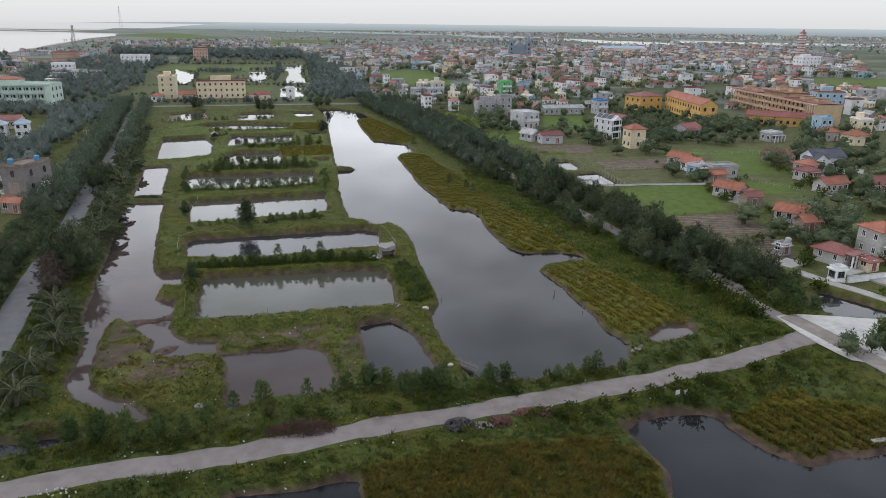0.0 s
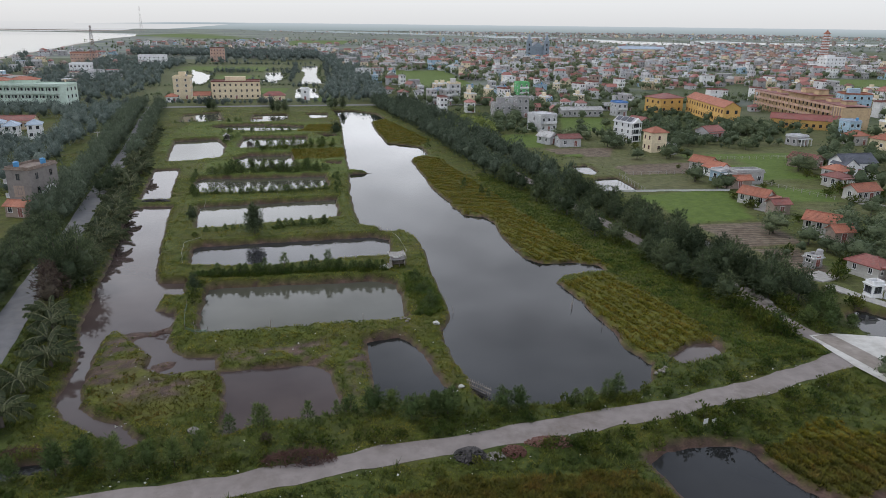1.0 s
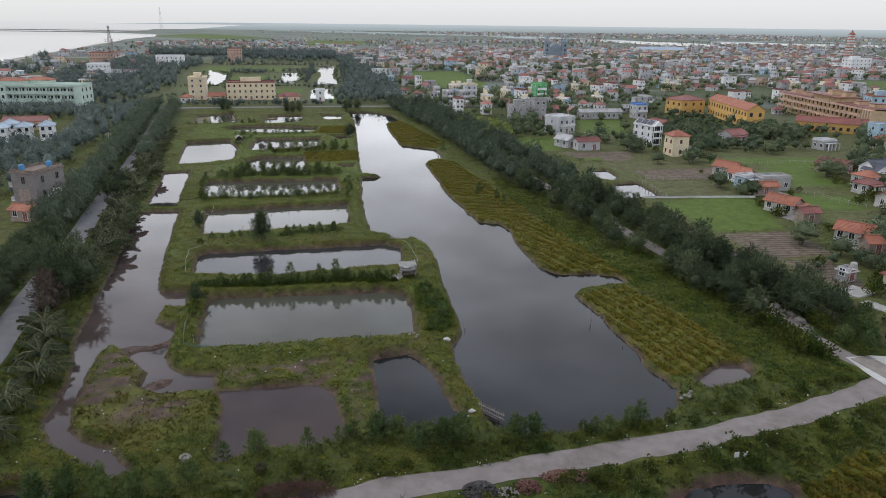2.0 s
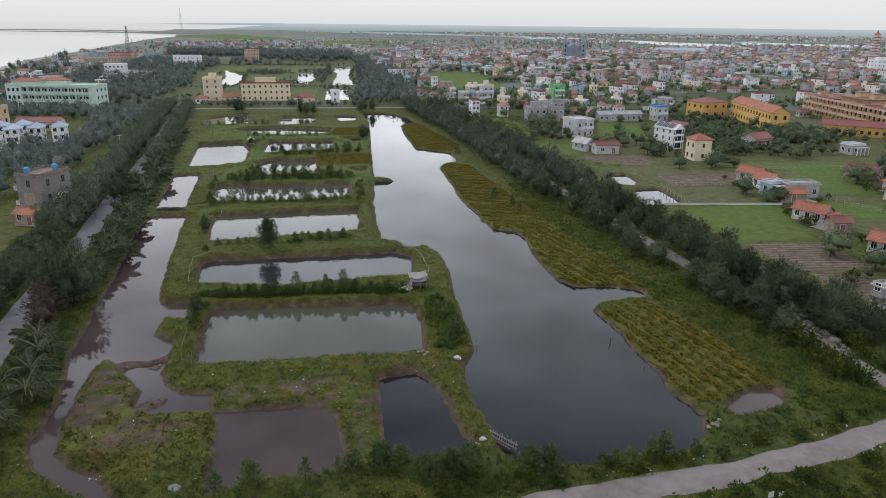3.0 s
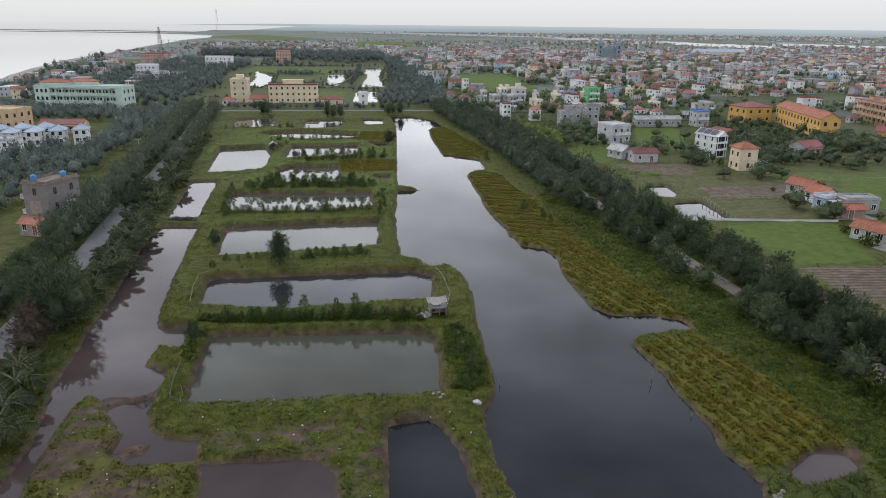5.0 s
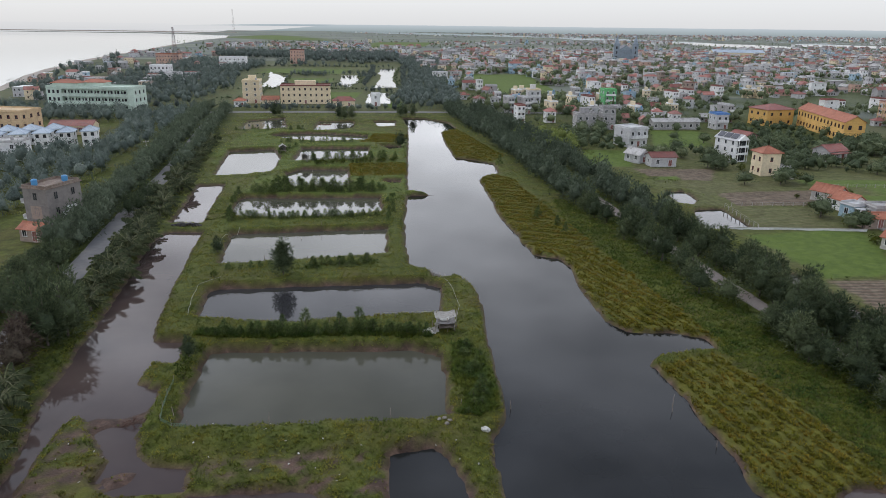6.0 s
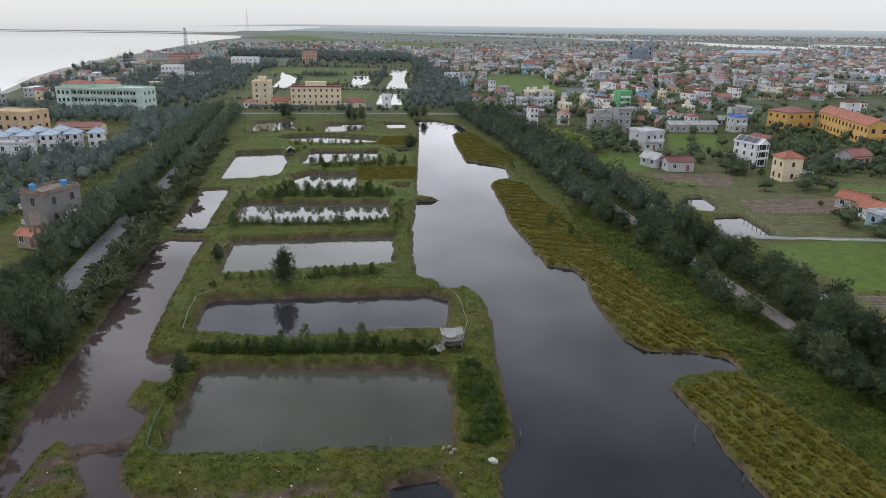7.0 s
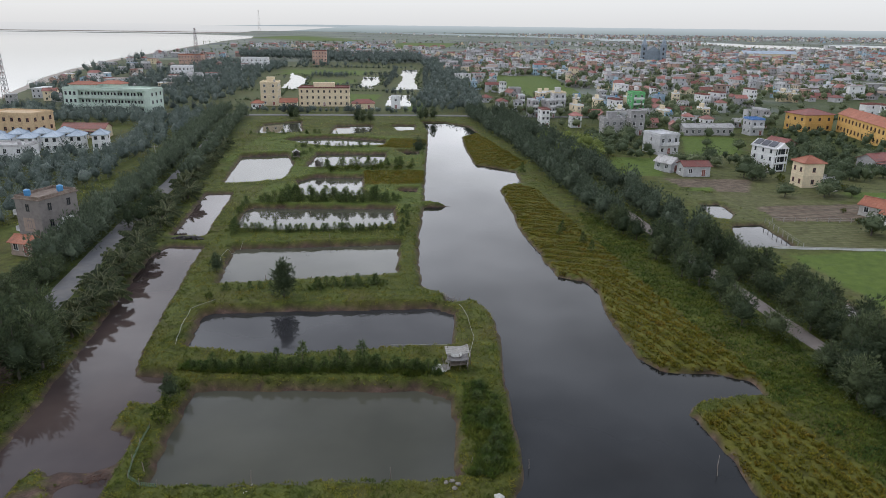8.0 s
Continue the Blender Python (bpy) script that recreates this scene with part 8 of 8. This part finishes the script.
for k, (x, y) in enumerate(((60.2, 112.4), (60.8, 111), (59.8, 114), (61.2, 109.6), (59.2, 116.6), (60.6, 108.2))):
    lump("boulder", "large pale rubble block beside the lane", "rock", x, y, 0.6 + 0.2 * (k % 3), M_PALEROCK, 40 + k)


def heap(name, label, category, x, y, rx, ry, count, size, material, seed, sticks=False):
    """A heap of broken pieces or dead branches, as one thing."""
    rng = np.random.RandomState(seed)
    bm = bmesh.new()
    for k in range(count):
        a, r = rng.uniform(0, 6.28), math.sqrt(rng.rand())
        px, py = rx * r * math.cos(a), ry * r * math.sin(a)
        pz = (1 - r * r) * (0.75 if sticks else 0.45) * min(rx, ry) + height_at(x + px, y + py)
        if sticks:
            b, l = rng.uniform(0, 6.28), rng.uniform(0.5, 1.6)
            e = Vector((math.cos(b) * l, math.sin(b) * l, rng.uniform(-0.4, 1.3)))
            p = Vector((px, py, pz + 0.1))
            tube(bm, [p - e / 2, p + Vector((0, 0, 0.08)), p + e / 2], [0.032, 0.026, 0.008], 4)
        else:
            s = size * rng.uniform(0.5, 1.3, 3)
            v = box(bm, px - s[0], py - s[1], pz - s[2] * 0.5, px + s[0], py + s[1], pz + s[2])
            turn = Euler(rng.uniform(-0.6, 0.6, 3)).to_matrix()
            c = Vector((px, py, pz))
            for q in v:
                q.co = c + turn @ (q.co - c)
    ob = part(name, bm, material, None)
    ob.location = (x, y, 0)
    return tagged(ob, label, category, kind="stuff")


heap("brushwood_heap", "heap of dead brown branches beside the lane", "branches", -11.8, 70.0, 3.9, 1.35, 420, 0, M_BRUSH, 1, True)
heap("rubble_heap", "dark heap of rubble on the lane's edge", "rubble", 6.2, 69.5, 1.7, 1.4, 230, 0.14, M_DARKROCK, 2)
heap("rubble_heap", "reddish broken brick strewn along the lane", "rubble", 15.2, 71.5, 2.8, 1.0, 260, 0.10, M_RUBBLE, 3)
heap("rubble_heap", "reddish broken brick heaped beside the lane", "rubble", 11.0, 70.0, 1.3, 1.0, 170, 0.11, M_RUBBLE, 13)
heap("rubble_heap", "pale broken concrete beside the lane", "rubble", 8.8, 69.3, 1.2, 0.7, 60, 0.08, M_PALEROCK, 4)
heap("rubble_heap", "torn dark plastic among the dead branches", "rubbish", -10.5, 69.6, 0.9, 0.6, 26, 0.24, M_DARKROCK, 14)
heap("rubble_heap", "pale rubble along the edge of the narrow lane", "rubble", 60.6, 107.6, 0.9, 4.6, 45, 0.15, M_PALEROCK, 15)
heap("rubble_heap", "strewn pale rubbish beside the lane", "rubbish", -26.5, 63.0, 2.2, 0.6, 26, 0.08, M_PALEROCK, 5)
heap("rubble_heap", "strewn pale rubbish beside the lane", "rubbish", -34.5, 61.4, 2.4, 0.6, 24, 0.08, M_SACK, 6)
heap("brushwood_heap", "dark dead branches at the canal's blocked end", "branches", -40.5, 73.2, 3.5, 0.8, 80, 0, M_BRUSH, 7, True)
heap("rubble_heap", "pale rubbish strewn at the canal's blocked end", "rubbish", -45.5, 67.8, 3.0, 1.0, 26, 0.09, M_SACK, 8)
heap("rubble_heap", "stones of the barrier across the canal", "stones", -60.5, 184.6, 3.6, 0.9, 90, 0.22, M_DARKROCK, 9)
heap("brushwood_heap", "dead twigs on the mud spit", "branches", -35.5, 104.2, 1.2, 0.8, 25, 0, M_BRUSH, 10, True)
heap("brushwood_heap", "bamboo sticks of the broken footbridge", "branches", -2.6, 156.6, 1.6, 0.8, 40, 0, M_WOODY, 11, True)
heap("rubble_heap", "bare pale rubbish on the mud shore", "rubbish", -33.5, 79.2, 1.4, 0.5, 14, 0.07, M_SACK, 12)


def litter(count, seed):
    """Scraps of plastic and paper along the lane and the shores."""
    rng = np.random.RandomState(seed)
    bm = bmesh.new()
    p = np.array(LANE)
    for k in range(count):
        x = rng.uniform(-42, 55)
        y = np.interp(x, p[:, 0], p[:, 1]) + rng.choice([-1, 1]) * (1.9 + rng.exponential(1.4))
        if k % 3 == 0:
            x, y = rng.uniform(-42, 6), rng.uniform(76, 106)
        z = height_at(x, y)
        if z < 0.05:
            continue
        s = rng.uniform(0.035, 0.11, 2)
        v = box(bm, x - s[0], y - s[1], z + 0.1, x + s[0], y + s[1], z + 0.16)
        turn, c = Euler(rng.uniform(-0.7, 0.7, 3)).to_matrix(), Vector((x, y, z + 0.13))
        for q in v:
            q.co = c + turn @ (q.co - c)
    return tagged(part("litter", bm, M_SACK, None), "white scraps of litter strewn along the lane", "litter", kind="stuff")


litter(180, 9)


def sluice(x, y, turn):
    root = empty_root("bamboo_sluice", "bamboo rack closing a sluice at the lagoon's end", "sluice")
    for k in range(12):
        bm = bmesh.new()
        tube(bm, [(-1.9 + 0.34 * k, 0, -0.8), (-1.9 + 0.34 * k + 0.05, 0.3, 0.9 + 0.12 * math.sin(3 * k))], [0.045, 0.035], 5)
        part("stake", bm, M_WOODY, root)
    for z in (0.1, 0.6):
        bm = bmesh.new()
        tube(bm, [(-2.1, 0.12 + 0.12 * z, z), (2.1, 0.16 + 0.12 * z, z)], [0.05, 0.05], 5)
        part("rail", bm, M_WOODY, root)
    bm = bmesh.new()
    box(bm, -1.6, -0.4, -0.5, 1.6, -0.15, 0.1)
    part("sill", bm, M_DARKROCK, root, "dark wet sill")
    root.matrix_basis = pose(x, y, 0.3, 0, 0, turn)


sluice(9.0, 84.6, -48)


def stake(x, y, h, lean, seed):
    bm = bmesh.new()
    tube(bm, [(0, 0, -0.8), (lean * 0.4, 0.03, h * 0.5), (lean, 0.05, h)], [0.05, 0.045, 0.03], 5)
    ob = part("stake", bm, M_WOODY, None)
    ob.location = (x, y, min(height_at(x, y), 0.6))
    return tagged(ob, "thin weathered bamboo stake standing at the water", "stake", "stakes in and beside the ponds")


rng = np.random.RandomState(77)
for x, y in ((28.7, 112.2), (28.2, 110.4), (-28, 161.5), (-36, 160.4), (-22, 164), (-45, 205), (-30, 206.5), (-26, 204), (-40, 209), (-3.5, 155.6), (-1.8, 155.3), (-0.9, 154.9), (-33, 178), (-20, 183), (-8, 134), (-18, 131.8), (2.2, 109), (-31.2, 105), (-30, 186), (-38, 252), (-46, 250), (-6, 107), (-20, 104.6), (8.4, 110), (31, 103), (-60, 246), (-68, 243), (-72, 244)):
    stake(x, y, float(rng.uniform(1.2, 2.3)), float(rng.uniform(-0.25, 0.25)), 1)


def hose(name, label, points, radius, material, lift=0.25):
    pts = waver(points, 0.8, 3, 0.25, 13)
    bm = bmesh.new()
    tube(bm, [(px, py, height_at(px, py) + lift) for px, py in pts], [radius] * len(pts), 5)
    return tagged(part(name, bm, material, None), label, "hose")


hose("hose", "pale plastic hose lying along the grassy dyke", [(1.2, 132.5), (1.9, 139), (0.8, 146), (-0.8, 152)], 0.03, M_HOSE)
hose("hose", "pale plastic hose lying along the grassy dyke", [(-41, 150), (-43.5, 146), (-42.2, 139), (-40.3, 133)], 0.035, M_HOSE)
hose("hose", "pale plastic hose lying along the grassy dyke", [(-47.5, 182), (-48.8, 174), (-47, 166)], 0.035, M_HOSE)
hose("hose", "pale rope along the edge of the pond dyke", [(-10, 135.2), (-2, 136.4)], 0.03, M_HOSE)


def net_fence(points, label):
    """A low green net hung between thin poles."""
    root = empty_root("net_fence", label, "net")
    for k, (a, b) in enumerate(zip(points, points[1:])):
        bm = bmesh.new()
        za, zb = max(height_at(*a), 0.1), max(height_at(*b), 0.1)
        for i in range(10):
            f, g = i / 10, (i + 0.45) / 10
            p = [(a[0] + (b[0] - a[0]) * q, a[1] + (b[1] - a[1]) * q) for q in (f, g)]
            v = [bm.verts.new((*p[0], za + (zb - za) * f)), bm.verts.new((*p[1], za + (zb - za) * g)), bm.verts.new((*p[1], za + (zb - za) * g + 0.5)), bm.verts.new((*p[0], za + (zb - za) * f + 0.5))]
            bm.faces.new(v)
        for z in (0.2, 0.48):
            tube(bm, [(*a, za + z), (*b, zb + z)], [0.015, 0.015], 4)
        part("net", bm, M_NET, root)
    for px, py in points:
        bm = bmesh.new()
        z = max(height_at(px, py), 0.1)
        tube(bm, [(px, py, z - 0.5), (px, py, z + 0.95)], [0.035, 0.03], 5)
        part("pole", bm, M_WOODY, root)


net_fence([(-34.2, 112.5), (-33.6, 109), (-32.9, 106), (-32.2, 103.6), (-30.5, 102.6), (-28.6, 102.4)], "torn green net round a corner of the fish pond")


def fence(points, step, label, tall=1.1):
    """Concrete posts with two rails."""
    root = empty_root("field_fence", label, "fence")
    for a, b in zip(points, points[1:]):
        n = max(1, int(math.hypot(b[0] - a[0], b[1] - a[1]) / step))
        for k in range(n + 1):
            px, py = a[0] + (b[0] - a[0]) * k / n, a[1] + (b[1] - a[1]) * k / n
            bm = bmesh.new()
            z = height_at(px, py)
            box(bm, px - 0.06, py - 0.06, z - 0.4, px + 0.06, py + 0.06, z + tall)
            part("post", bm, M_CONCRETE, root)
        for z in (0.5, 0.95):
            bm = bmesh.new()
            tube(bm, [(*a, 0.85 + z), (*b, 0.85 + z)], [0.02, 0.02], 4)
            part("rail", bm, M_CONCRETE, root)


fence([(69.8, 211), (70.4, 191)], 2.4, "pale concrete posts beside the farm pond")
fence([(72, 212.2), (96, 213)], 2.6, "pale concrete posts along a field path")
fence([(106, 236), (148, 240)], 2.8, "pale concrete posts along a rice field")
fence([(108, 200), (118, 178)], 2.4, "pale concrete posts along a rice field")


def low_wall(a, b, h, label):
    root = empty_root("garden_wall", label, "wall")
    length, turn = math.hypot(b[0] - a[0], b[1] - a[1]), math.degrees(math.atan2(b[1] - a[1], b[0] - a[0]))
    bm = bmesh.new()
    box(bm, 0, -0.1, -0.5, length, 0.1, h)
    part("panel", bm, P_WHITE, root)
    bm = bmesh.new()
    box(bm, -0.08, -0.17, h, length + 0.08, 0.17, h + 0.08)
    part("coping", bm, M_CONCRETE, root)
    for k in range(int(length / 3) + 1):
        bm = bmesh.new()
        box(bm, 3 * k - 0.16, -0.16, -0.5, 3 * k + 0.16, 0.16, h - 0.01)
        part("pier", bm, P_WHITE, root)
    root.matrix_basis = pose(a[0], a[1], 0.85, 0, 0, turn)


low_wall((63.5, 190.3), (95, 190.7), 0.3, "low white wall between field and farm pond")
low_wall((82.6, 110), (104, 113.4), 1.1, "low pale garden wall with piers and coping")
low_wall((134, 203.4), (154, 203.0), 1.2, "low pale garden wall in front of a white house")
low_wall((112, 330), (124, 305), 1.6, "long white boundary wall beside trees")


def utility_pole(x, y, h, label="slim grey concrete utility pole with a cross arm"):
    root = empty_root("utility_pole", label, "pole", "poles along the roads")
    bm = bmesh.new()
    tube(bm, [(0, 0, -0.5), (0, 0, h)], [0.14, 0.09], 8)
    part("shaft", bm, M_CONCRETE, root)
    bm = bmesh.new()
    box(bm, -0.9, -0.05, h - 0.5, 0.9, 0.05, h - 0.4)
    part("cross_arm", bm, M_STEEL, root)
    for s in (-0.8, 0, 0.8):
        bm = bmesh.new()
        tube(bm, [(s, 0, h - 0.4), (s, 0, h - 0.2)], [0.05, 0.04], 6)
        part("insulator", bm, P_WHITE, root)
    root.matrix_basis = pose(x, y, height_at(x, y), 0, 0, 15)


for x, y in ((-101, 256), (10, 412)):
    utility_pole(x, y, 7.5)

# ponds' islets and pale slab
bm = bmesh.new()
box(bm, -1.4, -0.3, -0.1, 1.4, 0.3, 0.18)
slab = tagged(part("concrete_slab", bm, M_CONCRETE, None), "pale broken concrete slab lying in sedge", "slab")
slab.matrix_basis = pose(53.0, 62.6, height_at(53, 62.6), 3, 4, 10)


def guard_hut(x, y, turn, material, label):
    """A watchman's cabin on four stilts with a pitched sheet roof and an open front."""
    root = empty_root("guard_hut", label, "hut")
    for sx in (-1, 1):
        for sy in (-1, 1):
            bm = bmesh.new()
            tube(bm, [(sx * 0.9, sy * 0.8, -1.0), (sx * 0.9, sy * 0.8, 2.7)], [0.07, 0.06], 6)
            part("stilt", bm, M_WOODY, root)
    bm = bmesh.new()
    box(bm, -1.1, -1.0, 0.7, 1.1, 1.0, 0.8)
    part("hut_floor", bm, M_WOODY, root)
    for a, b, c, d in ((-1.0, -0.9, -0.94, 0.9), (0.94, -0.9, 1.0, 0.9), (-0.93, 0.84, 0.93, 0.9)):
        bm = bmesh.new()
        box(bm, a, b, 0.805, c, d, 2.3)
        part("side_wall", bm, material, root)
    bm = gable_roof(2.0, 1.8, 2.3, 0.6, 0.3, 0.06)
    part("roof", bm, [R_GREY, material], root)
    root.matrix_basis = pose(x, y, max(height_at(x, y), 0.3), 0, 0, turn)


guard_hut(-61.9, 276.7, 20, M_DARKTARP, "small dark watch hut on stilts at the pond")
guard_hut(-50.4, 261.4, -10, M_TARP, "small pale watch hut on stilts at the pond")


def board(x, y, turn):
    root = empty_root("white_board", "small white board on a post beside the lane", "sign")
    bm = bmesh.new()
    box(bm, -0.42, -0.03, 0.35, 0.42, 0.03, 1.25)
    part("panel", bm, P_WHITE, root)
    for sx in (-0.3, 0.3):
        bm = bmesh.new()
        tube(bm, [(sx, 0.06, -0.4), (sx, 0.06, 1.2)], [0.035, 0.035], 6)
        part("post", bm, M_WOODY, root)
    root.matrix_basis = pose(x, y, height_at(x, y) + 0.15, 0, 0, turn) @ Matrix.Scale(0.7, 4)


board(33.9, 73.5, 12)
board(35.1, 73.7, -8)
